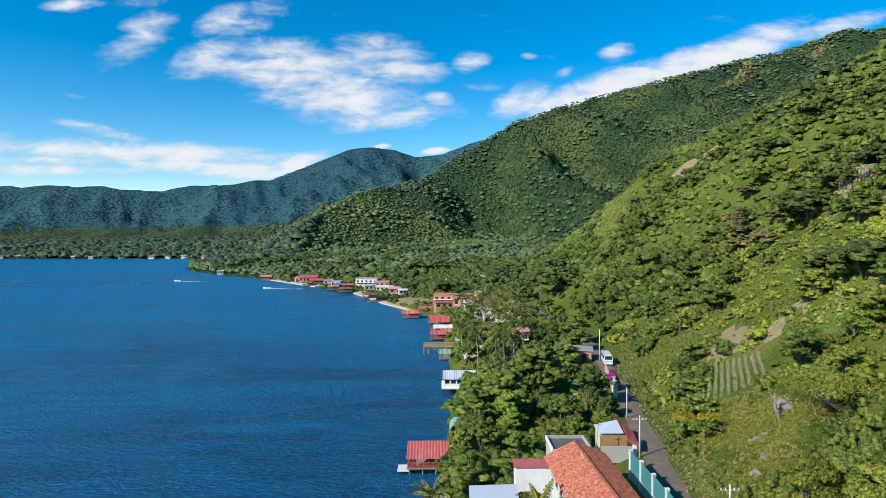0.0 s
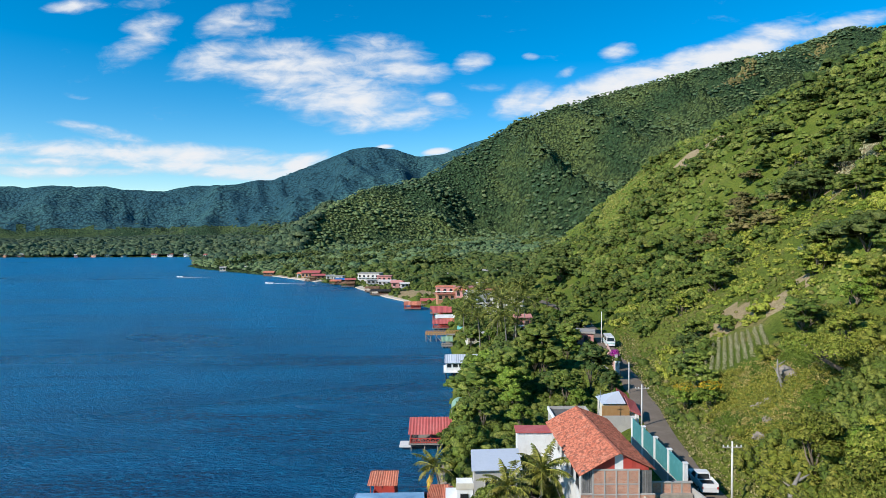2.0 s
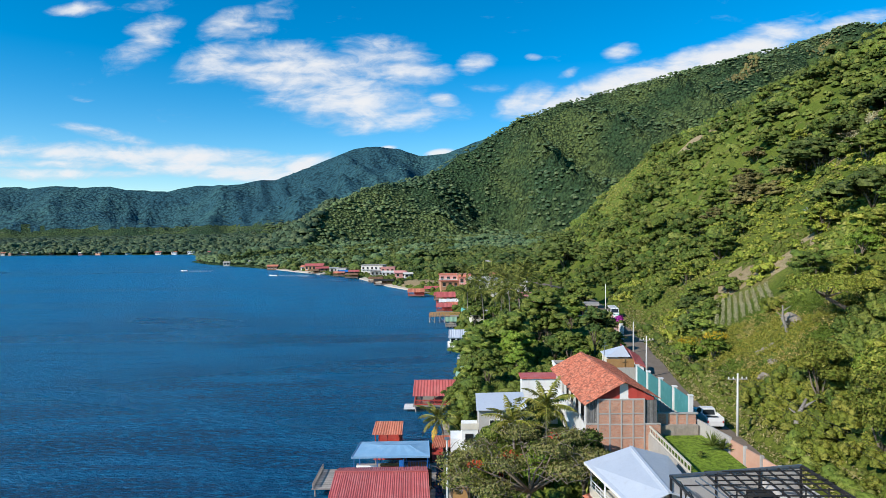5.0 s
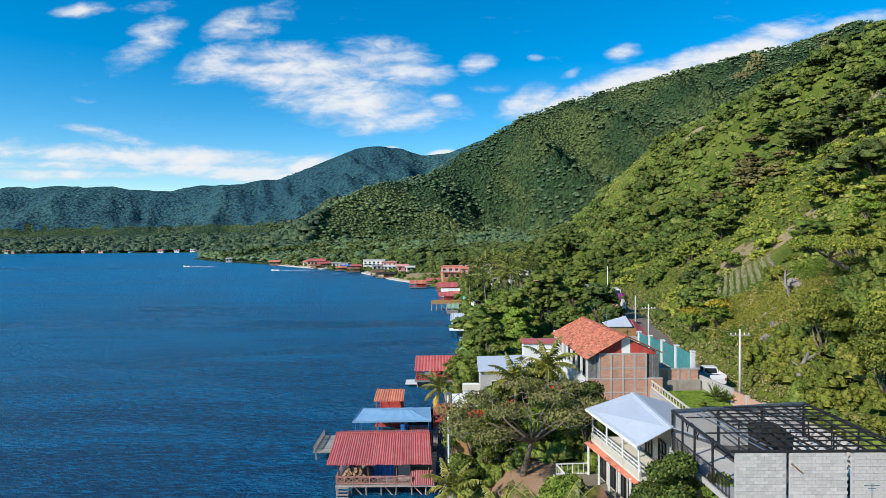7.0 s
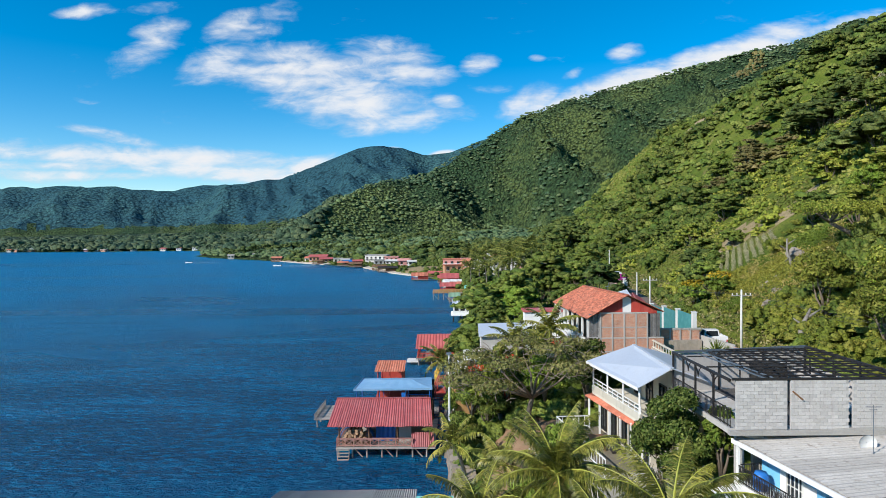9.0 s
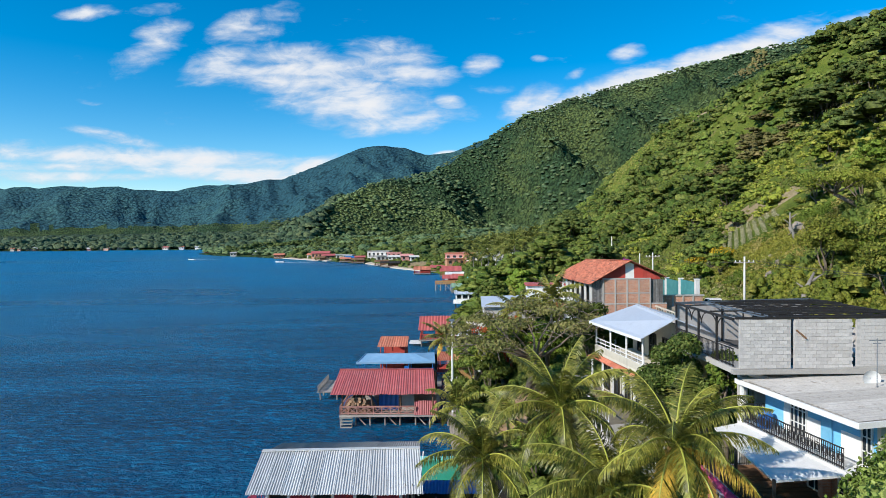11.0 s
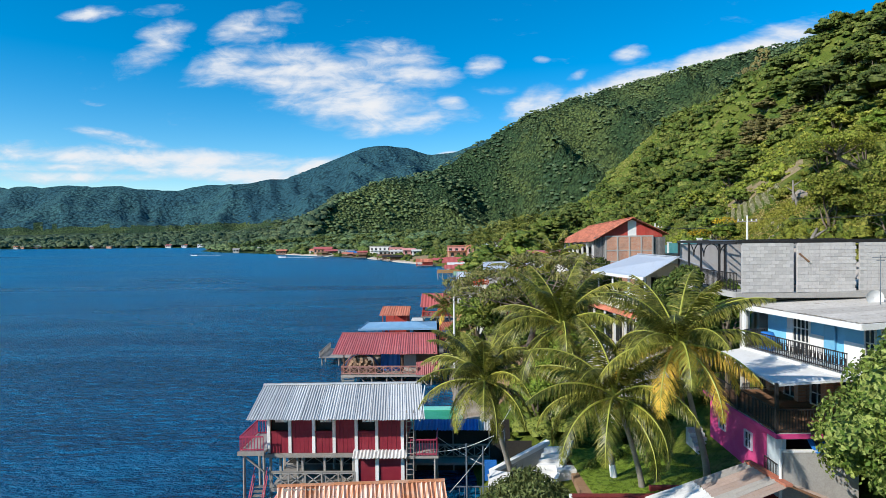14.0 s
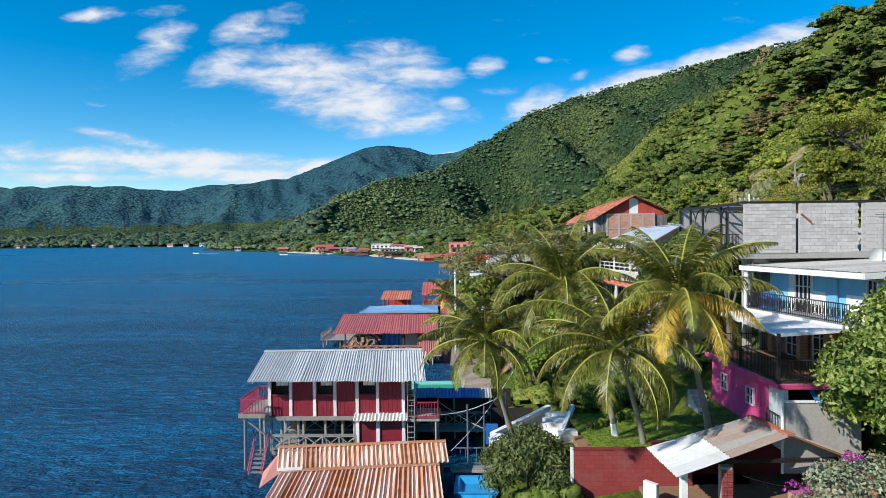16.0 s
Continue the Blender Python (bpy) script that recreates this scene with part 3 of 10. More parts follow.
COAST = [(30, -900, 0), (12, -200, 0), (4, 0, 0), (1.5, 30, 0), (-0.5, 62, 0), (-1, 100, 0), (3, 163, 0), (0, 245, 0), (-8, 311, 0), (-35, 365, 0),
         (-62, 430, 0), (-155, 550, 0), (-262, 660, 0), (-315, 735, 0), (-318, 780, 0), (-300, 860, 0), (-330, 960, 0), (-430, 1010, 0), (-730, 1045, 0), (-1500, 1150, 0),
         (-3800, 900, 0)]
ROAD = [(26.9, -60, 10.8), (27.2, 20, 10.7), (27.4, 60, 10.8), (28.5, 76, 11.0), (30.7, 90, 11.0), (35.5, 120, 11.0), (39.6, 152, 11.2), (42.5, 190, 11.4), (40.5, 225, 11.2),
        (33, 290, 10), (22, 345, 9), (0, 420, 9)]
FOOT = [(33.0, -900, 10.8), (30.5, -60, 10.8), (30.5, 20, 10.8), (31.0, 60, 10.9), (32.2, 76, 11.0), (34.5, 90, 11.0), (39.2, 120, 11.0), (43.5, 152, 11.2), (46.5, 190, 11.4),
        (48, 240, 11), (46, 330, 12), (60, 430, 14), (120, 560, 22), (240, 760, 50), (420, 1100, 130)]
RIDGE_MAIN = [(-230, 1000, 50), (-165, 1150, 115), (-115, 1240, 135), (-50, 1290, 151), (22, 1330, 201), (88, 1360, 241), (160, 1390, 289), (290, 1420, 336), (430,
              1450, 376), (570, 1480, 416), (730, 1520, 460), (890, 1560, 505), (1020, 1600, 545), (1220, 1680, 597), (1700, 1900, 565)]
RIDGE_PEAK = [(-1960, 2450, 234), (-1650, 2450, 238), (-1440, 2500, 242), (-1300, 2500, 228), (-1225, 2500, 218), (-1040, 2520, 238), (-860, 2540, 250), (-720,
              2540, 268), (-600, 2550, 312), (-480, 2560, 355), (-395, 2570, 390), (-290, 2570, 402), (-200, 2570, 394), (-115, 2580, 362), (0, 2580, 374), (110,
              2580, 417), (280, 2600, 452)]


def smax(a, b, k):
    h = np.clip(0.5 + 0.5 * (a - b) / k, 0, 1)
    return b * (1 - h) + a * h + k * h * (1 - h)


def height(x, y):
    """Height of the land over the lake's level."""
    x, y = np.asarray(x, float), np.asarray(y, float)
    sd, _, side = along(x, y, COAST)
    s = sd * side
    rd, rz, rside = along(x, y, ROAD)
    near_u = np.clip(s / np.maximum(s + rd, 1e-3), 0, 1)
    low = np.interp(near_u, [0, 0.03, 0.1, 0.35, 0.45, 0.6, 0.8, 0.88, 1], [0.02, 0.07, 0.11, 0.22, 0.34, 0.55, 0.8, 0.97, 1.0])
    high = np.interp(near_u, [0, 0.04, 0.10, 0.2, 0.35, 0.6, 0.8, 0.88, 1], [0.02, 0.10, 0.28, 0.46, 0.58, 0.68, 0.85, 0.97, 1.0])
    rise = np.clip((y - 38) / 8, 0, 1)
    shelf = rz * (low * (1 - rise) + high * rise)
    plain = 0.7 + 0.075 * np.clip(s, 0, 250) + 0.03 * np.clip(s - 250, 0, 900)
    blend = np.clip((y - 330) / 120, 0, 1)
    base = shelf * (1 - blend) + np.minimum(plain, 30 + 0 * plain + 0.03 * np.clip(s, 0, 900)) * blend
    base = np.where(rside > 0, np.where(blend > 0, np.maximum(base, rz * (1 - blend)), rz), base)
    fd, fz, fside = along(x, y, FOOT)
    d = fd * fside
    up = np.where(d > 0, 0.83 * np.minimum(d, 75) + 0.50 * np.clip(d - 75, 0, 200) + 0.42 * np.clip(d - 275, 0, 600), -0.25 * -d)
    rough = fbm(x, y, 60, 4, 3)
    hill = fz + up + np.clip(d / 40, 0, 1) * (3.5 * rough + 4.5 * fbm(x + 0.5 * y, y, 45, 3, 8, True) * np.clip(d / 120, 0, 1))
    hill = np.where(d > 0, hill, -50)
    far = -50 + 0 * x
    for ridge, slope, gully in ((RIDGE_MAIN, 0.50, 46), (RIDGE_PEAK, 0.42, 27)):
        dist, zc, rs = along(x, y, ridge)
        fall = np.clip(dist / 160, 0, 1)
        tent = zc - slope * dist * (1.0 - 0.28 * np.clip(dist / 900, 0, 1))
        spur = fbm(x + 0.35 * y, 0.30 * y, 170, 3, 21, True) - 0.35
        tent = tent + fall * np.clip(tent / 90, 0, 1) * gully * (1.3 * spur + 0.35 * fbm(x, y, 420, 3, 5) + 0.25 * fbm(x, y, 60, 2, 9))
        far = np.maximum(far, tent)
    out = np.where(s > 6, smax(smax(base, far, 12), hill, 2.0), base)
    out = np.where((rd < 2.3) & (y < 330), rz - 0.05, out)
    out = np.where((x > 4.5) & (x < 18.2) & (y > 18) & (y < 29), np.minimum(out, 1.8), out)
    bed = -np.minimum(0.45 * sd, 9.0) - 0.15
    return np.where(s > 0, out + np.clip((s - 40) / 60, 0, 1) * 0.5 * rough, bed)


# clearings on the slopes: centre, half widths, turn, bare earth (1) or grass (0)
CLEARINGS = [(131.7, 297, 6, 13, -24, 1), (118, 299, 6, 11, -22, 1), (96, 146, 6.5, 21, -33, 1), (98, 335, 14, 48, -16, 0), (53.5, 112, 3.6, 6, -27, 1), (66, 96, 5, 9, -34, 0), (145, 235, 5, 34, -40, 0), (175, 262, 4, 28, -40, 0),
             (57, 104, 1.6, 3, -30, 1), (-17, 352, 6, 26, 33, 1), (45, 81, 6.5, 12, -30, 0), (62, 106, 1.4, 2.5, -30, 1)]
# dry clearings far up the mountain: centre and half widths
DRY_SCRUB = [(618, 1290, 34, 20), (650, 1300, 26, 14), (910, 1481, 30, 18)]


def cleared(x, y, kind=None):
    out = np.zeros(np.shape(x), bool)
    for cx, cy, rx, ry, turn, earth in CLEARINGS:
        if kind is not None and kind != earth:
            continue
        c_, s_ = math.cos(radians(turn)), math.sin(radians(turn))
        u, w = (x - cx) * c_ + (y - cy) * s_, (y - cy) * c_ - (x - cx) * s_
        out |= np.hypot(u / rx, w / ry) < 1 + 0.35 * vnoise(x / rx * 1.7, y / rx * 1.7, 5)
    return out


def land_sheet():
    az = np.concatenate([np.linspace(-180, -46, 68)[:-1], np.linspace(-46, 46, 300), np.linspace(46, 180, 68)[1:]])
    rr = np.concatenate([[0.5, 5, 9], np.geomspace(12, 3400, 230), [3900, 4600]])
    A, Rg = np.meshgrid(np.radians(az), rr)
    X, Y = Rg * np.sin(A), Rg * np.cos(A)
    Z = height(X, Y)
    n, m = len(az), len(rr)
    i = (np.arange(m - 1)[:, None] * n + np.arange(n - 1)[None, :]).ravel()
    return np.stack([X.ravel(), Y.ravel(), Z.ravel()], 1), np.stack([i, i + 1, i + n + 1, i + n], 1)


lv, lf = land_sheet()
ground = new("ground", mesh_of("ground", (lv, lf[:, ::-1]), GROUND, True))
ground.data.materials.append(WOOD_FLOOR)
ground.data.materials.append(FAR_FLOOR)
reach = np.hypot(lv[lf, 0].mean(1), lv[lf, 1].mean(1))
ground.data.materials.append(MEADOW)
ground.data.materials.append(EARTH)
mid_x, mid_y = lv[lf, 0].mean(1), lv[lf, 1].mean(1)
# haze-tinted canopy on the high far slopes only, green below
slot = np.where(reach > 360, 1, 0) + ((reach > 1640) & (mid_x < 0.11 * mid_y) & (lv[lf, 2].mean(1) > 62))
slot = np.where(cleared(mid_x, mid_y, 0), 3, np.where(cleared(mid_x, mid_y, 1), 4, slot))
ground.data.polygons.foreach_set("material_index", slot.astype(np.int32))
tagged(ground, "green volcanic hillside and shore of grass and dry earth", "ground", kind="structure")

wg = Geo()
wg.add([(-4800, -4800, 0), (4800, -4800, 0), (4800, 4800, 0), (-4800, 4800, 0)], [(0, 1, 2, 3)])
tagged(new("water", mesh_of("water", wg, WATER)), "deep blue rippled lake water with darker patches of breeze and cloud shade", "lake", kind="structure")


# ---- leaves ----
def leaves(rng, centres, normals, size, aspect=1.0, tilt=0.7):
    """One small bent leaf clump (two triangles) at each centre, facing roughly along its normal."""
    n = len(centres)
    nn = normals + rng.normal(0, tilt, (n, 3))
    nn /= np.linalg.norm(nn, axis=1, keepdims=True) + 1e-9
    a = np.cross(nn, rng.normal(0, 1, (n, 3)))
    a /= np.linalg.norm(a, axis=1, keepdims=True) + 1e-9
    b = np.cross(nn, a)
    sz = (size if np.ndim(size) else np.full(n, size))[:, None] * rng.uniform(0.6, 1.25, (n, 1))
    k = sz * 0.25 * rng.uniform(0, 1, (n, 1))
    p = np.stack([centres - a * sz * 0.5 * aspect, centres - b * sz * 0.35 + nn * k, centres + a * sz * 0.5 * aspect, centres + b * sz * 0.35 + nn * k], 1)
    v = p.reshape(-1, 3)
    f = np.arange(n * 4).reshape(n, 4)
    return v, f


def lobes_crown(rng, lobes, count, size, tilt=0.55, fill=0.25, aspect=1.2):
    """Leaf clumps over a set of ellipsoid lobes (centre, radii)."""
    lob = np.array(lobes, float)
    area = (lob[:, 3] * lob[:, 4] + lob[:, 3] * lob[:, 5] + lob[:, 4] * lob[:, 5])
    pick = rng.choice(len(lob), count, p=area / area.sum())
    d = rng.normal(0, 1, (count, 3))
    d[:, 2] = np.abs(d[:, 2]) * 1.1 - 0.45
    d /= np.linalg.norm(d, axis=1, keepdims=True)
    r = 1 - fill * rng.random((count, 1)) ** 1.5 + rng.normal(0, 0.05, (count, 1))
    c = lob[pick, :3] + d * lob[pick, 3:] * r
    return leaves(rng, c, d, size, aspect, tilt)


def shells(rng, c, rad, seg=6, rings=3, rough=0.14, low=108):
    """One lumpy closed-topped crown round each centre c with the radii rad."""
    n = len(c)
    th = np.radians(np.linspace(0, low, rings + 1))
    turn = rng.uniform(0, math.tau, (n, 1))
    out = [np.stack([0 * turn, 0 * turn, 1 + rng.normal(0, rough * 0.6, (n, 1))], 2)]
    for i in range(1, rings + 1):
        ph = turn + (np.arange(seg) + 0.5 * (i % 2)) / seg * math.tau + rng.normal(0, 0.12, (n, seg))
        t = th[i] + rng.normal(0, 0.10, (n, seg))
        out.append(np.stack([np.sin(t) * np.cos(ph), np.sin(t) * np.sin(ph), np.cos(t)], 2) * (1 + rng.normal(0, rough, (n, seg, 1))))
    v = np.concatenate(out, 1) * rad[:, None, :] + c[:, None, :]
    k = np.arange(seg)
    tri = [np.stack([0 * k, 1 + k, 1 + (k + 1) % seg], 1)]
    for i in range(rings - 1):
        a, b = 1 + i * seg, 1 + (i + 1) * seg
        tri += [np.stack([a + k, b + k, b + (k + 1) % seg], 1), np.stack([a + k, b + (k + 1) % seg, a + (k + 1) % seg], 1)]
    tri = np.concatenate(tri)
    f = (np.arange(n) * v.shape[1])[:, None, None] + tri[None]
    return v.reshape(-1, 3), f.reshape(-1, 3)


def with_leaves(shell, leaf):
    """Crowns and leaves (quads) in one triangle mesh."""
    v, f = shell
    lv_, lf_ = leaf
    lf_ = lf_ + len(v)
    return np.concatenate([v, lv_]), np.concatenate([f, lf_[:, [0, 1, 2]], lf_[:, [0, 2, 3]]])


def wood(rng, x, y, size, flat, per, leaf, name, mat, label, lobes=2, seg=6, rings=3, rough=0.15, lift=0.0, tilt=0.8, core=True):
    """Many crowns standing on the land, in one mesh: lumpy lobes with loose sprays of leaves over them."""
    z = height(x, y) - 0.007 * np.clip(np.hypot(x, y) - 1650, 0, 900)
    n = len(x)
    az = rng.uniform(0, math.tau, (n, 1)) + np.arange(lobes)[None] * 2.4
    out = np.where(np.arange(lobes)[None] == 0, 0.12, rng.uniform(0.42, 0.62, (n, lobes))) * size[:, None]
    scale = np.where(np.arange(lobes)[None] == 0, 0.74, rng.uniform(0.40, 0.60, (n, lobes)))
    tall = (size * flat)[:, None]
    rise = np.where(np.arange(lobes)[None] == 0, 0.34, rng.uniform(0.12, 0.5, (n, lobes)))
    if lobes > 6:
        up = rng.uniform(0.0, 1.0, (n, lobes))
        flatter = np.sqrt(1 - up ** 2) * rng.uniform(0.62, 0.86, (n, lobes)) * size[:, None]
        first = np.arange(lobes)[None] == 0
        out, rise, scale = np.where(first, 0, flatter), np.where(first, 0.3, 0.12 + 0.66 * up), np.where(first, 0.68, rng.uniform(0.22, 0.38, (n, lobes)))
    c = np.stack([x[:, None] + np.cos(az) * out, y[:, None] + np.sin(az) * out, z[:, None] + lift * size[:, None] + tall * rise], 2)
    rad = np.stack([scale * size[:, None], scale * size[:, None], scale * tall * 0.86], 2)
    geo = shells(rng, c.reshape(-1, 3), rad.reshape(-1, 3) * (0.8 if lobes > 6 else 1.0), seg, rings, rough)
    if per:
        pick = rng.integers(0, lobes, (n, per))[:, :, None].repeat(3, 2)
        d = rng.normal(0, 1, (n, per, 3))
        d[:, :, 2] = np.abs(d[:, :, 2]) - 0.3
        d /= np.linalg.norm(d, axis=2, keepdims=True)
        p = np.take_along_axis(c, pick, 1) + d * np.take_along_axis(rad, pick, 1) * rng.uniform(0.82, 1.14, (n, per, 1))
        if not core:
            geo = (np.zeros((0, 3)), np.zeros((0, 3), int))
        geo = with_leaves(geo, leaves(rng, p.reshape(-1, 3), d.reshape(-1, 3) * [0.9, 0.9, 1.1], np.repeat(size * leaf, per), 1.3, tilt))
    ob = new(name, mesh_of(name, geo, mat))
    return tagged(ob, label, "vegetation", kind="stuff")


def scatter(rng, x0, x1, y0, y1, step, keep):
    gx, gy = np.meshgrid(np.arange(x0, x1, step), np.arange(y0, y1, step))
    x = gx.ravel() + rng.uniform(-0.5, 0.5, gx.size) * step
    y = gy.ravel() + rng.uniform(-0.5, 0.5, gx.size) * step
    az = np.degrees(np.arctan2(x, np.maximum(y, 1)))
    ok = (np.abs(az) < 40) & keep(x, y) & (~cleared(x, y) | (rng.random(x.size) < 0.06))
    return x[ok], y[ok]


def inland(x, y):
    d, _, s = along(x, y, COAST)
    return d * s


def uphill(x, y):
    d, _, s = along(x, y, FOOT)
    return d * s


def in_village(x, y):
    """The strip of houses along the bay and the beach."""
    return ((x > -66) & (x < -22) & (y > 380) & (y < 472) & (inland(x, y) < 40)) | ((x > -130) & (x < -66) & (inland(x, y) < 22)) | ((x > -40) & (x < 30) & (y > 300) & (y < 385) & (inland(x, y) < 34))


rng = np.random.default_rng(11)
x, y = scatter(rng, -2300, 2100, 1150, 2900, 14.5, lambda x, y: (inland(x, y) > 10) & (np.hypot(x, y) > 1500) & (np.hypot(x, y) < 2760) & (x < 0.11 * y))
s = rng.uniform(6, 11, len(x)) * (0.8 + 0.35 * (fbm(x, y, 90, 2, 4) > 0))
low = height(x, y) + rng.normal(0, 14, len(x)) < 66
for pick, mat, lab in (((~low) & (rng.random(len(x)) < 0.1), LEAF_FAR, "forest on the distant crater slopes, tinted blue for haze"), (low, LEAF_BELT, "green woods on the plain below the far mountain")):
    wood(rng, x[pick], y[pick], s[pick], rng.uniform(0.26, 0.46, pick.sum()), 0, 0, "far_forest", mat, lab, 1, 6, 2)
x, y = scatter(rng, -1300, 1400, 480, 1700, 6.9, lambda x, y: (inland(x, y) > 6) & (np.abs(np.degrees(np.arctan2(x, y))) < 38.5) & (np.hypot(x, y) > 560) & ((np.hypot(x, y) <= 1500) | (x > 0.11 * y)))
s = rng.uniform(3.0, 6.6, len(x)) * (0.8 + 0.45 * (fbm(x, y, 60, 2, 5) > 0.1))
belt, close = (x < -215) & (np.hypot(x, y) > 800), np.hypot(x, y) < 850
for pick, lobes, rings, per, leaf, mat, lab in ((close & ~belt, 2, 3, 6, 0.34, LEAF_SLOPE, "dense green woods on the near spur of the mountain"), (~close & ~belt & (rng.random(len(x)) < 0.55), 1, 2, 0, 0.5, LEAF_SLOPE, "dense green woods climbing the mountain slope"),
                                                (belt, 1, 2, 3, 0.5, LEAF_BELT, "dark green belt of trees along the far shore")):
    wood(rng, x[pick], y[pick], s[pick] * (1.6 if mat is LEAF_BELT else 1.0), rng.uniform(0.5, 0.8, pick.sum()), per, leaf, "slope_forest", mat, lab, lobes, 5, rings, 0.16, lift=0.22)
x, y = scatter(rng, -330, 420, 150, 640, 6.0, lambda x, y: (inland(x, y) > 1.5) & ((uphill(x, y) > 1.5) | (y > 330)) & (np.hypot(x, y) > 150) & (np.hypot(x, y) <= 580) & ~in_village(x, y)
               & ((fbm(x, y, 38, 3, 6) > -0.35) | (uphill(x, y) < 30)))
s = rng.uniform(2.0, 5.0, len(x)) * (0.7 + 0.6 * (fbm(x, y, 30, 2, 7) > 0.15))
near, middle, slope = np.hypot(x, y) < 255, (np.hypot(x, y) >= 255) & (np.hypot(x, y) < 380), (uphill(x, y) > 12) & (fbm(x, y, 45, 2, 17) > -0.35)
for pick, lobes, per, leaf, mat, lab in ((near, 16, 200, 0.11, LEAF_SCRUB, "green trees and bushes on the slope behind the village"), (middle & slope, 10, 60, 0.14, LEAF_SCRUB, "bright green trees rising over the bay"),
                                         (middle & ~slope, 10, 60, 0.14, LEAF_MID, "green trees and bushes rising behind the bay"), (~near & ~middle & slope, 2, 12, 0.26, LEAF_SCRUB, "bright layered woods further along the slope"),
                                         (~near & ~middle & ~slope, 3, 8, 0.26, LEAF_MID, "layered green woods on the low ground")):
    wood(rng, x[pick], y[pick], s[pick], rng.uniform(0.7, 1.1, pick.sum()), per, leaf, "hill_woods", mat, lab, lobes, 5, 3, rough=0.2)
for cx, cy, rx, ry in DRY_SCRUB:
    u, w = rng.normal(0, 0.45, 90) * rx, rng.normal(0, 0.45, 90) * ry
    wood(rng, cx + u, cy + w, rng.uniform(2.6, 4.6, 90), rng.uniform(1.2, 1.7, 90), 0, 0, "dry_scrub", LEAF_BROWN, "patch of dry tan scrub on the mountain", 1, 6, 2)
# wide flat-topped shade trees on the low ground behind the village
x, y = scatter(rng, -300, 260, 330, 900, 17, lambda x, y: ~in_village(x, y) & (inland(x, y) > 14) & (uphill(x, y) < 20) & (fbm(x, y, 60, 2, 26) > -0.1))
s = rng.uniform(5.5, 10.5, len(x))
wood(rng, x, y, s, rng.uniform(0.45, 0.65, len(x)), 60, 0.12, "shade_trees", foliage("shade_tree_leaves", (0.060, 0.100, 0.024), (0.115, 0.155, 0.034), (0.195, 0.215, 0.060), 0.02, 0.12, grain=0.8, relief=0.8), "wide flat-topped shade trees on the low ground behind the village", 12, 6, 2, lift=0.3, rough=0.2)

# ---- kit of building parts ----
def lerp(a, b, u):
    return Vector(a) * (1 - u) + Vector(b) * u


def unit_bar(name, mat, w=1.0):
    return mesh_of(name, Geo().box(-w / 2, w / 2, -w / 2, w / 2, 0, 1), mat)


BARS = {}


def bars(parent, name, places, z0, z1, w, mat, label=""):
    """Upright square bars, one object each, on one shared mesh."""
    key = (name, mat.name)
    if key not in BARS:
        BARS[key] = unit_bar(name, mat)
    for i, p in enumerate(places):
        lo = z0[i] if isinstance(z0, (list, tuple)) else z0
        hi = z1[i] if isinstance(z1, (list, tuple)) else z1
        part_at(name, BARS[key], parent, Matrix.LocRotScale((p[0], p[1], lo), None, (w, w, hi - lo)), label)


def stilts(parent, places, z0, z1, r, mat=None, lean=0.06, name="stilt"):
    rnd = random.Random(len(places) + int(abs(places[0][0]) * 10))
    for x, y in places:
        dx, dy = rnd.uniform(-lean, lean), rnd.uniform(-lean, lean)
        part(name, Geo().tube([(x + dx * 2, y + dy * 2, z0), (x + dx, y + dy, (z0 + z1) / 2), (x, y, z1)], [r * 1.1, r, r * 0.95], 7), mat or WOOD_GREY, parent)


def railing(parent, p, q, h, mat, gap=0.14, w=0.035, cross=False, label=""):
    """A railing from p to q (foot points): rails in one mesh, with its balusters or crossed bars."""
    p, q = Vector(p), Vector(q)
    up = Vector((0, 0, h))
    rail = part("railing", Geo().beam(p + up, q + up, w * 1.7, w * 1.4), mat, parent, label)
    part("lower_rail", Geo().beam(p + up * 0.12, q + up * 0.12, w * 1.3), mat, rail)
    if cross:
        part("middle_rail", Geo().beam(p + up * 0.9, q + up * 0.9, w), mat, rail)
    n = max(1, round((q - p).length / (h * 1.0 if cross else gap)))
    if cross:
        for i in range(n):
            a, b = lerp(p, q, i / n), lerp(p, q, (i + 1) / n)
            part("cross_brace", Geo().beam(a + up * 0.12, b + up * 0.9, w).beam(b + up * 0.12, a + up * 0.9, w), mat, rail)
        bars(rail, "rail_post", [lerp(p, q, i / n) for i in range(n + 1)], [lerp(p, q, i / n).z for i in range(n + 1)],
             [lerp(p, q, i / n).z + h for i in range(n + 1)], w * 1.6, mat)
    else:
        pts = [lerp(p, q, i / n) for i in range(n + 1)]
        bars(rail, "baluster", pts, [v.z + 0.02 for v in pts], [v.z + h for v in pts], w * 0.8, mat)
    return rail


def roof_sheets(parent, a, b, c, d, n, mat, pitch=0.25, amp=0.028, sag=0.0, seed=1, label="", mats=None):
    """Corrugated sheets side by side: eave a to b, ridge d to c."""
    rnd = random.Random(seed)
    for i in range(n):
        u0, u1 = i / n - 0.004, (i + 1) / n + 0.004
        lift, out = Vector((0, 0, rnd.uniform(0, 0.02) + 0.012 * (i % 2))), rnd.uniform(-0.012, 0.012)
        e0, e1, r0, r1 = lerp(a, b, u0), lerp(a, b, u1), lerp(d, c, u0), lerp(d, c, u1)
        g = Geo().sheet(e0 + (e0 - r0) * out + lift, e1 + (e1 - r1) * out + lift, r1 + lift, r0 + lift, pitch, amp, 0.012, 4, sag, seed + i)
        part("roof_sheet", g, mats[rnd.randrange(len(mats))] if mats else mat, parent, label)


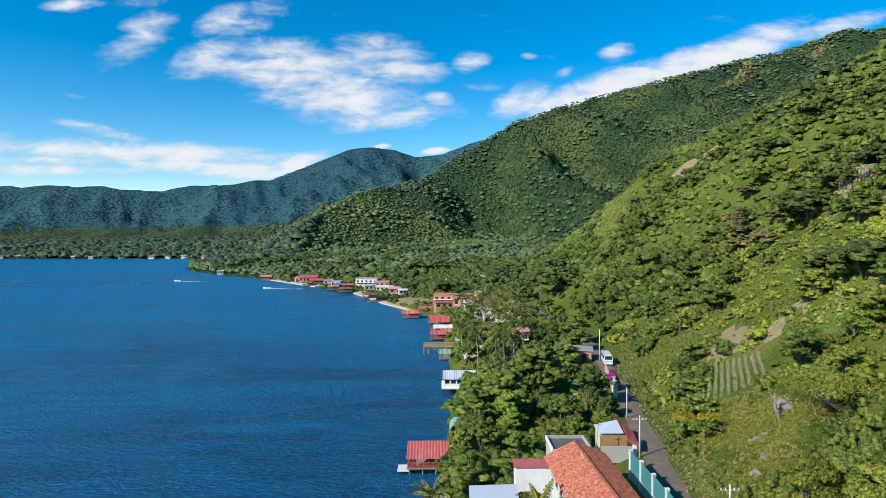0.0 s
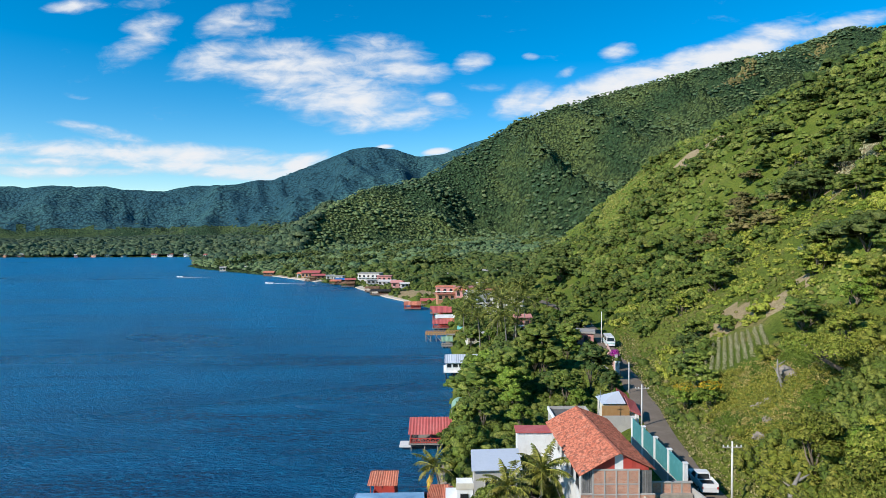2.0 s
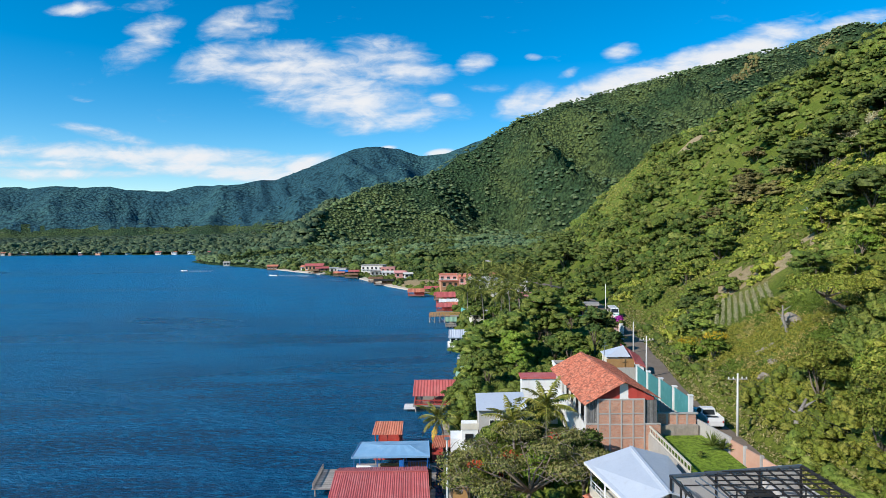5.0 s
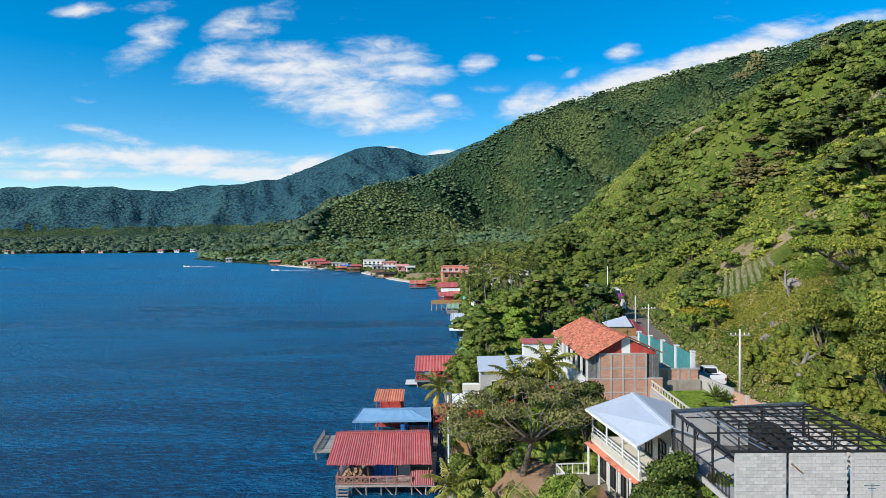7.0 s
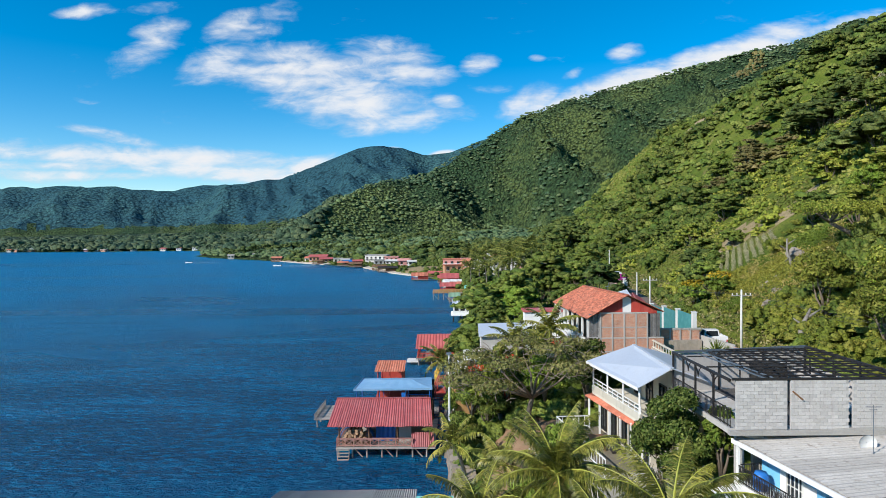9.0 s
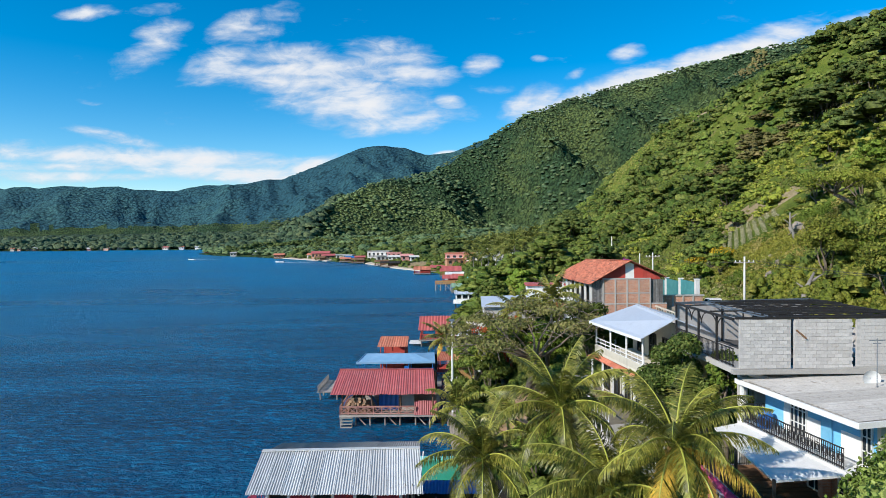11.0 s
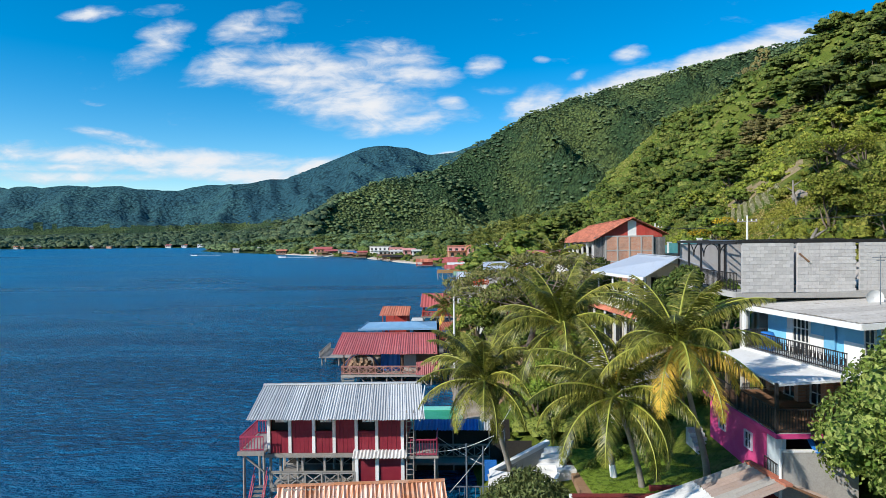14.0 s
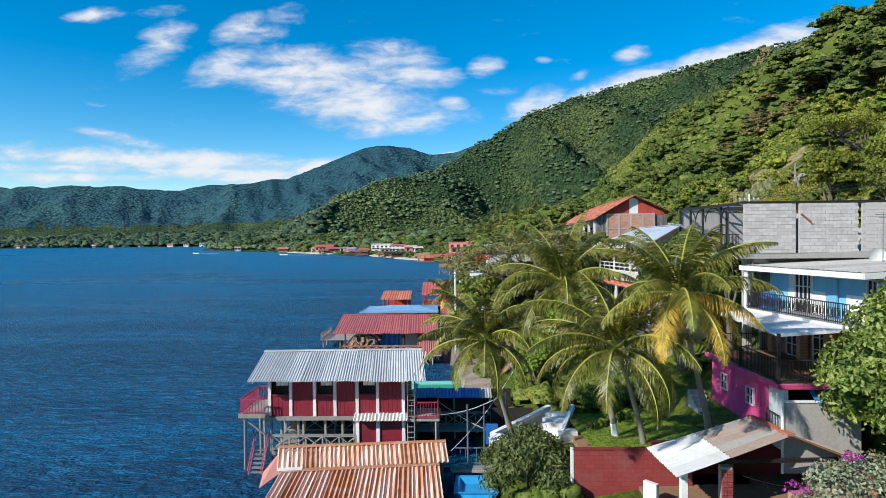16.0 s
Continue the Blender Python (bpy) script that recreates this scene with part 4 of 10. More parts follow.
def wall_run(parent, name, p, q, z0, z1, t, mat, label=""):
    """An upright wall from p to q, t thick to its left."""
    p, q = Vector((p[0], p[1], 0)), Vector((q[0], q[1], 0))
    d = (q - p).normalized()
    n = Vector((-d.y, d.x, 0)) * t
    g = Geo().add([p + Vector((0, 0, z0)), q + Vector((0, 0, z0)), q + n + Vector((0, 0, z0)), p + n + Vector((0, 0, z0)),
                   p + Vector((0, 0, z1)), q + Vector((0, 0, z1)), q + n + Vector((0, 0, z1)), p + n + Vector((0, 0, z1))],
                  [(0, 3, 2, 1), (4, 5, 6, 7), (0, 1, 5, 4), (1, 2, 6, 5), (2, 3, 7, 6), (3, 0, 4, 7)])
    return part(name, g, mat, parent, label)


def window_in(parent, p, q, z0, z1, out, mat=None, nx=2, ny=2, bar=0.045, name="window", depth=0.10, glass=None):
    """A framed window between p and q, standing out from its wall by the vector out."""
    p, q, out = Vector((p[0], p[1], 0)), Vector((q[0], q[1], 0)), Vector((out[0], out[1], 0))
    o = out.normalized()
    ring = [lerp(p, q, u) + o * k + Vector((0, 0, z)) for k in (0, depth) for u, z in ((0, z0), (1, z0), (1, z1), (0, z1))]
    e, f = bar * 1.4, bar * 1.4 / (q - p).length
    ring += [lerp(p, q, u) + o * k + Vector((0, 0, z)) for k in (0, depth) for u, z in ((f, z0 + e), (1 - f, z0 + e), (1 - f, z1 - e), (f, z1 - e))]
    faces = []
    for i in range(4):
        j = (i + 1) % 4
        faces += [(i, j, 4 + j, 4 + i), (8 + j, 8 + i, 12 + i, 12 + j), (4 + i, 4 + j, 12 + j, 12 + i), (j, i, 8 + i, 8 + j)]
    win = part(name, Geo().add(ring, faces), mat or WHITEWASH, parent)

    def rect(u0, u1, a, b, w):
        pts = [lerp(p, q, u0), lerp(p, q, u1)]
        g = Geo().add([v + o * k + Vector((0, 0, z)) for z in (a, b) for v, k in ((pts[0], 0), (pts[1], 0), (pts[1], w), (pts[0], w))],
              [(0, 3, 2, 1), (4, 5, 6, 7), (0, 1, 5, 4), (1, 2, 6, 5), (2, 3, 7, 6), (3, 0, 4, 7)])
        part("glazing_bar", g, mat or WHITEWASH, win)
    wide = (q - p).length
    for i in range(1, nx):
        rect(i / nx - bar / wide / 2, i / nx + bar / wide / 2, z0 + bar, z1 - bar, depth * 0.8)
    for i in range(1, ny):
        z = z0 + (z1 - z0) * i / ny
        rect(f, 1 - f, z - bar / 2, z + bar / 2, depth * 0.75)
    a, b = lerp(p, q, f) + o * 0.02, lerp(p, q, 1 - f) + o * 0.02
    pg = Geo().add([a + Vector((0, 0, z0 + bar)), b + Vector((0, 0, z0 + bar)), b + Vector((0, 0, z1 - bar)), a + Vector((0, 0, z1 - bar)),
                    a + o * 0.012 + Vector((0, 0, z0 + bar)), b + o * 0.012 + Vector((0, 0, z0 + bar)), b + o * 0.012 + Vector((0, 0, z1 - bar)), a + o * 0.012 + Vector((0, 0, z1 - bar))],
                   [(0, 3, 2, 1), (4, 5, 6, 7), (0, 1, 5, 4), (1, 2, 6, 5), (2, 3, 7, 6), (3, 0, 4, 7)])
    part("pane", pg, glass or GLASS, win)
    return win


def planks(parent, x0, x1, y0, y1, z, step, mat, axis="x", t=0.05, name="deck_board"):
    """Deck boards side by side with gaps, on one shared mesh."""
    key = (name, mat.name, "plank")
    if key not in BARS:
        BARS[key] = mesh_of(name, Geo().box(0, 1, 0, 1, -1, 0), mat)
    rnd = random.Random(int(x0 * 7 + y0 * 3))
    n = int(((y1 - y0) if axis == "x" else (x1 - x0)) / step)
    for i in range(n):
        dz, e0, e1 = rnd.uniform(-0.012, 0.012), rnd.uniform(0, 0.08), rnd.uniform(0, 0.08)
        if axis == "x":
            m = Matrix.LocRotScale((x0 - e0, y0 + i * step, z + dz), None, (x1 - x0 + e0 + e1, step * 0.9, t))
        else:
            m = Matrix.LocRotScale((x0 + i * step, y0 - e0, z + dz), None, (step * 0.9, y1 - y0 + e0 + e1, t))
        part_at(name, BARS[key], parent, m)


def brick_material(name, brick, brick2, mortar, bw=0.25, bh=0.075):
    m, nt, b = nodes_of(name)
    geo = nt.nodes.new("ShaderNodeNewGeometry")
    sp = nt.nodes.new("ShaderNodeSeparateXYZ")
    nt.links.new(geo.outputs["Position"], sp.inputs[0])
    add = nt.nodes.new("ShaderNodeMath")
    nt.links.new(sp.outputs[0], add.inputs[0]), nt.links.new(sp.outputs[1], add.inputs[1])
    cm = nt.nodes.new("ShaderNodeCombineXYZ")
    nt.links.new(add.outputs[0], cm.inputs[0]), nt.links.new(sp.outputs[2], cm.inputs[1])
    t = nt.nodes.new("ShaderNodeTexBrick")
    for k, v in (("Color1", (*brick, 1)), ("Color2", (*brick2, 1)), ("Mortar", (*mortar, 1)), ("Scale", 1.0), ("Mortar Size", 0.008), ("Brick Width", bw), ("Row Height", bh)):
        t.inputs[k].default_value = v
    nt.links.new(cm.outputs[0], t.inputs["Vector"])
    grime = noise_of(nt, 0.9, 5, 0.65, 0.3, space="World")
    c = mix_rgb(nt, ramp(nt, grime, 0.45, 0.75, 0, 0.5), t.outputs["Color"], (0.2, 0.13, 0.10))
    nt.links.new(c, b.inputs["Base Color"])
    b.inputs["Roughness"].default_value = 0.92
    bump(nt, b, t.outputs["Fac"], -0.6, 0.01)
    return m


BRICKWORK = brick_material("brickwork", (0.46, 0.185, 0.105), (0.56, 0.27, 0.165), (0.46, 0.40, 0.34))
WEATHERED = surface("weathered_dark_boards", (0.15, 0.145, 0.14), (0.26, 0.25, 0.24), (0.06, 0.056, 0.05), 2.5, 18, 0.9, relief=0.008, vary=0.3)


def arch_sheet(cx, y0, y1, z0, half, rise, t=0.05, n=12):
    """A bent sheet: an arch across x, from y0 to y1."""
    g = Geo()
    ring = [[(cx - (half - k) * math.cos(a), y, z0 + (rise - k) * math.sin(a)) for a in np.linspace(0, math.pi, n + 1)] for k in (0, t) for y in (y0, y1)]
    m = n + 1
    faces = []
    for i in range(n):
        faces += [(i, i + 1, m + i + 1, m + i), (3 * m + i, 3 * m + i + 1, 2 * m + i + 1, 2 * m + i), (2 * m + i, 2 * m + i + 1, i + 1, i), (m + i, m + i + 1, 3 * m + i + 1, 3 * m + i)]
    return g.add([p for r in ring for p in r], faces)


# ---- trees ----
def trunk_and_limbs(parent, base, fork, tips, r, mat=None, rnd=None):
    """A tapered trunk from base to fork and limbs out to the tips."""
    rnd = rnd or random.Random(3)
    base, fork = Vector(base), Vector(fork)
    mid = lerp(base, fork, 0.5) + Vector((rnd.uniform(-0.2, 0.2), rnd.uniform(-0.2, 0.2), 0)) * r * 3
    part("trunk", Geo().tube([base - Vector((0, 0, 0.5)), base + Vector((0, 0, 0.15)), mid, fork], [r * 1.5, r * 1.15, r * 0.9, r * 0.75], 9), mat or BARK, parent, smooth=True)
    g = Geo()
    for t in tips:
        t = Vector(t)
        m1 = lerp(fork, t, 0.4) + Vector((rnd.uniform(-0.3, 0.3), rnd.uniform(-0.3, 0.3), rnd.uniform(-0.1, 0.4)))
        m2 = lerp(fork, t, 0.75) + Vector((rnd.uniform(-0.3, 0.3), rnd.uniform(-0.3, 0.3), rnd.uniform(-0.1, 0.3)))
        g.tube([fork, m1, m2, t], [r * 0.55, r * 0.36, r * 0.2, r * 0.06], 5)
        for k in range(3):
            a = lerp(m1, t, rnd.uniform(0.1, 0.8))
            e = a + Vector((rnd.uniform(-1, 1), rnd.uniform(-1, 1), rnd.uniform(0.1, 0.8))) * (t - fork).length * 0.28
            g.tube([a, lerp(a, e, 0.5) + Vector((0, 0, 0.1)), e], [r * 0.16, r * 0.1, r * 0.03], 3)
    part("limb_set", g, mat or BARK, parent, smooth=True)


def broad_tree(place, spread, tall, crown_low, seed, leaf=0.34, count=2600, mat=None, label="", flat=0.62, lobes=9, group="shore trees", name="tree", r=0.22, thin=0.25, aspect=1.2, lobe=0.42, clumps=7, foot=None):
    """A broadleaf tree at place, its trunk rising from foot where it leans; spread: crown radius; tall: full height; crown_low: height of the crown's underside."""
    g = np.random.default_rng(seed)
    rnd = random.Random(seed)
    t = thing(name, place, label, "tree", group)
    x, y, z = place
    mid = z + (crown_low + tall) / 2
    half = (tall - crown_low) / 2
    ls = []
    for i in range(lobes):
        a, q = i * 2.399 + rnd.uniform(-0.4, 0.4), math.sqrt((i + 0.5) / lobes)
        lr = spread * rnd.uniform(lobe - 0.08, lobe + 0.08)
        ls.append((x + math.cos(a) * q * spread * 0.72, y + math.sin(a) * q * spread * 0.72, mid + half * (0.62 - 0.95 * q * q) * rnd.uniform(0.6, 1.15), lr, lr, lr * flat))
    trunk_and_limbs(t, foot or place, (x + rnd.uniform(-0.3, 0.3), y + rnd.uniform(-0.3, 0.3), z + crown_low * 0.8), [l[:3] for l in ls[:7]], r, None, rnd)
    if thin < 0.5 and math.hypot(x, y) < 85:
        core = np.array(ls)
        crown = with_leaves(shells(g, core[:, :3], core[:, 3:] * 0.7, 9, 4, 0.15), lobes_crown(g, ls, count, leaf, 0.55, thin, aspect))
    elif thin < 0.5:
        core = np.array(ls)
        d = g.normal(0, 1, (len(ls), clumps, 3))
        d[:, :, 2] = np.abs(d[:, :, 2]) * 0.9 - 0.25
        d /= np.linalg.norm(d, axis=2, keepdims=True)
        pos = core[:, None, :3] + d * core[:, None, 3:] * g.uniform(0.62, 1.0, (len(ls), clumps, 1))
        rad = core[:, None, 3:4] * g.uniform(0.26, 0.44, (len(ls), clumps, 1)) * np.array([1, 1, max(0.55, flat)])
        ls = np.concatenate([pos, rad], 2).reshape(-1, 6)
        crown = lobes_crown(g, ls, count, leaf, 0.5, thin, aspect)
        body = np.concatenate([ls[:, :3], core[:, :3]]), np.concatenate([ls[:, 3:] * 0.92, core[:, 3:] * 0.74])
        crown = with_leaves(shells(g, *body, 5, 3, 0.18), crown)
    else:
        crown = lobes_crown(g, ls, count, leaf, 0.5, thin, aspect)
    part("crown", crown, mat or LEAF_TREE, t)
    return t


PALM_RIB = surface("palm_leaf_rib", (0.33, 0.34, 0.055), (0.42, 0.41, 0.08), (0.20, 0.19, 0.045), 2, 20, 0.5)


def frond(rng, base, az, rise, length, droop, width, n=34, broad=1.0):
    """One palm leaf: a rib that arches over, with two rows of hanging leaflets."""
    k = 12
    s = np.linspace(0, 1, k)
    ang = np.radians(rise - droop * s ** 1.35)
    step = length / (k - 1)
    hor = np.concatenate([[0], np.cumsum(np.cos(ang[:-1]) * step)])
    ver = np.concatenate([[0], np.cumsum(np.sin(ang[:-1]) * step)])
    ca, sa = math.cos(az), math.sin(az)
    rib = np.stack([base[0] + hor * ca, base[1] + hor * sa, base[2] + ver], 1)
    spine = Geo().tube([tuple(p) for p in rib], list(np.linspace(0.06, 0.010, k) * (length / 4)), 5)
    g = Geo()
    t = np.linspace(0.10, 0.99, n)
    t = t[rng.random(n) > 0.12]
    n = len(t)
    px = np.stack([np.interp(t, s, rib[:, i]) for i in range(3)], 1)
    a = np.interp(t, s, ang)
    fwd = np.stack([np.cos(a) * ca, np.cos(a) * sa, np.sin(a)], 1)
    side = np.array([-sa, ca, 0.0])
    size = width * np.clip(np.sin(np.pi * (0.14 + 0.80 * t)), 0.15, 1) * rng.uniform(0.75, 1.15, n)
    for sgn in (1, -1):
        sag = rng.uniform(0.35, 1.15, n)[:, None]
        d = side * sgn * 0.78 + fwd * rng.uniform(0.45, 0.75, n)[:, None] + np.array([0, 0, -1.0]) * sag * 0.6
        d /= np.linalg.norm(d, axis=1, keepdims=True)
        e = px + d * size[:, None] * 0.55
        d2 = d + np.array([0, 0, -1.0]) * sag * 0.9
        d2 /= np.linalg.norm(d2, axis=1, keepdims=True)
        e2 = e + d2 * size[:, None] * 0.5
        w = fwd * (length * 0.0072 * broad)
        nv = len(g.v)
        q = np.stack([px - w, px + w, e + w * 1.1, e - w * 1.1, e2], 1).reshape(-1, 3)
        g.v.extend(map(tuple, q))
        for i in range(n):
            o = nv + i * 5
            g.f += [(o, o + 1, o + 2, o + 3), (o + 3, o + 2, o + 4)]
    return g, spine


def coconut_palm(base, top, fronds, length, seed, label, yellow=0, droop=(70, 125), nuts=True, bend=0.6, r=0.16, whitewash=False, width=0.95, n=34, broad=1.0, leaf_mat=None):
    rng = np.random.default_rng(seed)
    rnd = random.Random(seed)
    t = thing("coconut_palm", base, label, "palm tree", "coconut palms")
    b, c = Vector(base), Vector(top)
    bow = Vector(((c - b).y, -(c - b).x, 0)) * 0.05
    pts, rad = [], []
    for i in range(15):
        u = i / 14
        p = lerp(b, c, u)
        p.x, p.y = lerp(b, c, u ** (1 + bend)).x, lerp(b, c, u ** (1 + bend)).y
        pts.append(p + bow * math.sin(u * math.pi))
        rad.append(r * (1.35 - 0.75 * u ** 0.6) * (1.0 + 0.05 * (i % 2)))
    pts[0] -= Vector((0, 0, 0.4))
    part("trunk", Geo().tube(pts, rad, 9), PALM_BARK, t, smooth=True)
    if whitewash:
        part("painted_band", Geo().tube(pts[:3], [q * 1.04 for q in rad[:3]], 9), WHITEWASH, t, "white painted trunk foot")
    for i in range(fronds):
        u = i / fronds
        az = i * 2.39996 + rnd.uniform(-0.25, 0.25)
        rise = 80 - 95 * u ** 0.9 + rnd.uniform(-8, 8)
        old = i >= fronds - yellow
        g, spine = frond(rng, c + Vector((0, 0, 0.15 - 0.3 * u)), az, rise, length * rnd.uniform(0.88, 1.08) * (0.85 if u < 0.12 else 1), rnd.uniform(*droop) * (0.55 + 0.5 * u), width * length / 4.2, n, broad)
        leaf = part("frond", g, LEAF_YELLOW if old else leaf_mat or LEAF_PALM, t, "yellowing dry frond" if old else "")
        part("rib", spine, PALM_RIB, leaf)
    if nuts:
        for i in range(7):
            a = i * 0.9 + rnd.uniform(-0.2, 0.2)
            o = c + Vector((math.cos(a) * 0.32, math.sin(a) * 0.32, -0.32 + rnd.uniform(-0.12, 0.1)))
            g = Geo().tube([o + Vector((0, 0, 0.15)), o + Vector((0, 0, 0.09)), o, o - Vector((0, 0, 0.1)), o - Vector((0, 0, 0.16))], [0.02, 0.1, 0.13, 0.1, 0.02], 8)
            part("coconut", g, WOOD_OCHRE, t, smooth=True)
    return t

# ---- houses on stilts along the shore ----
def maroon_boathouse():
    t = thing("boathouse", (-7.2, 37.2, 0), "two-storey maroon boathouse on stilts with a ribbed zinc roof", "house")
    # roof: long front slope, short back slope, ridge cap
    roof_sheets(t, (-12.1, 33.3, 5.32), (-2.05, 33.4, 5.28), (-2.55, 38.6, 6.10), (-12.55, 38.0, 6.16), 10, ROOF_ZINC, 0.15, 0.024, seed=4)
    roof_sheets(t, (-2.7, 42.0, 5.38), (-12.2, 41.6, 5.44), (-12.3, 38.05, 6.16), (-2.55, 38.6, 6.10), 10, ROOF_ASH, 0.15, 0.024, seed=9)
    part("ridge_cap", Geo().beam((-12.6, 38.0, 6.21), (-2.5, 38.6, 6.15), 0.32, 0.05), ROOF_ZINC, t)
    for x0, x1 in ((-11.9, -11.85), (-2.3, -2.25)):
        part("barge_board", Geo().beam((x0, 33.5, 5.26), (x1, 38.1, 6.0), 0.06, 0.18), WHITEWASH, t)
    # upper storey: white posts with boards and windows between
    px_ = [-11.25, -10.0, -8.6, -7.4, -6.1, -4.9, -3.4]
    wy = 34.6
    for i, x in enumerate(px_):
        part("post", Geo().box(x - 0.09, x + 0.09, wy - 0.07, wy + 0.11, 3.0, 5.3), WHITEWASH, t)
    for i, kind in enumerate("wpwpwp"):
        a, b = px_[i] + 0.09, px_[i + 1] - 0.09
        hi = 4.25 if kind == "w" else 5.35
        panel = Geo()
        n = 5
        for k in range(n):
            u0, u1 = a + (b - a) * k / n, a + (b - a) * (k + 1) / n
            panel.box(u0 + 0.006, u1 - 0.006, wy, wy + 0.08 - 0.01 * (k % 2), 3.0, hi)
        part("wall_panel", panel, MAROON, t)
        if kind == "w":
            # near-black sheet behind the opening carries the room's shade
            part("window_opening", Geo().box(a, b, wy + 0.30, wy + 0.36, 4.25, 5.35), DARK_IN, t, "dark sheet for the shaded room inside")
            part("curtain", Geo().sheet((a + 0.25, wy + 0.16, 4.75), (b - 0.1, wy + 0.16, 4.75), (b - 0.1, wy + 0.14, 5.4), (a + 0.25, wy + 0.14, 5.4), 0.16, 0.02), WHITEWASH, t, "pale curtain strip")
            part("window_sill", Geo().box(a, b, wy - 0.05, wy + 0.12, 4.2, 4.27), MAROON, t)
    part("side_wall", Geo().box(-3.42, -3.34, wy + 0.1, 40.0, 1.0, 5.3), MAROON, t)
    part("side_wall", Geo().box(-11.3, -11.2, wy + 0.1, 40.0, 3.0, 5.3), MAROON, t)
    part("back_wall", Geo().box(-11.2, -3.4, 40.0, 40.1, 1.0, 5.2), MAROON, t)
    part("upper_floor", Geo().box(-11.4, -3.3, wy - 0.15, 40.7, 2.82, 2.98), WOOD_GREY, t)
    part("floor_edge", Geo().box(-11.5, -3.2, wy - 0.24, wy - 0.16, 2.80, 3.0), WOOD_GREY, t)
    # lower storey
    part("lower_floor", Geo().box(-11.2, -3.0, wy - 0.2, 40.7, 0.78, 0.95), WOOD_GREY, t)
    # dark sheet in place of the shade below the upper floor
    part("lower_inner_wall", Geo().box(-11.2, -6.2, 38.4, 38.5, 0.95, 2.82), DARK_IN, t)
    for a, b in ((-6.0, -4.98), (-4.8, -3.5)):
        part("wall_panel", Geo().box(a, b, wy + 0.02, wy + 0.1, 0.95, 2.82), MAROON, t)
    for x in (-6.1, -4.9, -3.4):
        part("post", Geo().box(x - 0.1, x + 0.1, wy - 0.08, wy + 0.12, 0.95, 2.85), WHITEWASH, t)
    roof_sheets(t, (-6.25, 34.0, 2.86), (-3.15, 34.0, 2.86), (-3.15, 34.62, 3.16), (-6.25, 34.62, 3.16), 3, ROOF_ZINC, 0.19, 0.03, seed=3, label="small white ribbed awning")
    railing(t, (-11.1, 34.55, 0.95), (-6.2, 34.55, 0.95), 0.95, WOOD_GREY, cross=True, w=0.055)
    railing(t, (-11.1, 37.3, 1.2), (-6.2, 37.3, 1.2), 1.1, WOOD_GREY, cross=True, w=0.055)
    for x in (-10.6, -9.3, -8.0, -7.0):
        part("post", Geo().box(x - 0.06, x + 0.06, wy, wy + 0.12, 0.95, 2.82), WOOD_GREY, t)
    # balcony at the lake end
    part("balcony_deck", Geo().box(-12.8, -11.3, 33.9, 37.2, 3.16, 3.30), CONCRETE, t)
    for p, q in (((-12.75, 34.0, 3.3), (-11.4, 34.0, 3.3)), ((-12.75, 34.0, 3.3), (-12.75, 37.1, 3.3)), ((-12.75, 37.1, 3.3), (-11.4, 37.1, 3.3))):
        railing(t, p, q, 0.85, RAIL_PINK, 0.16, 0.045)
    part("balcony_front", Geo().box(-12.85, -11.3, 33.82, 33.9, 3.1, 3.34), WOOD_GREY, t)
    for i in range(8):
        part("tread", Geo().box(-12.1, -11.45, 34.6 - i * 0.16 - 0.2, 34.65 - i * 0.16, 1.0 - i * 0.2, 1.05 - i * 0.2), WOOD_GREY, t)
    for x in (-12.15, -11.4):
        part("stair_rail", Geo().beam((x, 34.7, 2.1), (x, 33.2, 0.3), 0.05).beam((x, 34.7, 1.6), (x, 33.2, -0.2), 0.05), RAIL_PINK, t)
    for x, y in ((-12.7, 34.1), (-12.7, 37.0)):
        part("brace", Geo().beam((x, y, 3.1), (x + 1.3, y + 0.1, 2.0), 0.09), WOOD_GREY, t)
    # stilts
    stilts(t, [(-12.6, 34.2), (-12.6, 36.9), (-11.9, 35.6), (-11.2, 34.7), (-9.6, 34.7), (-8.0, 34.7), (-6.3, 34.7), (-4.8, 34.7), (-3.4, 34.7), (-11.2, 37.5), (-8, 37.5), (-4.8, 37.5), (-11.2, 40.4), (-8, 40.4), (-4.8, 40.4)], -2.5, 2.85, 0.085)
    # ladder and small rail on the land side
    lad = Geo().beam((-3.15, 34.3, 1.0), (-3.1, 34.2, 5.6), 0.05).beam((-2.75, 34.3, 1.0), (-2.7, 34.2, 5.6), 0.05)
    for i in range(14):
        lad.beam((-3.14, 34.28, 1.2 + i * 0.31), (-2.74, 34.28, 1.2 + i * 0.31), 0.035)
    part("ladder", lad, WOOD_GREY, t)
    part("side_deck", Geo().box(-3.3, -1.3, 34.3, 36.5, 2.75, 2.88), WOOD_GREY, t)
    railing(t, (-2.9, 34.35, 2.88), (-1.4, 34.35, 2.88), 0.95, RAIL_PINK, 0.16, 0.045)
    railing(t, (-1.4, 34.35, 2.88), (-1.4, 36.4, 2.88), 0.95, RAIL_PINK, 0.16, 0.045)
    stilts(t, [(-1.5, 34.4), (-1.5, 36.4)], -0.5, 2.8, 0.07)


maroon_boathouse()


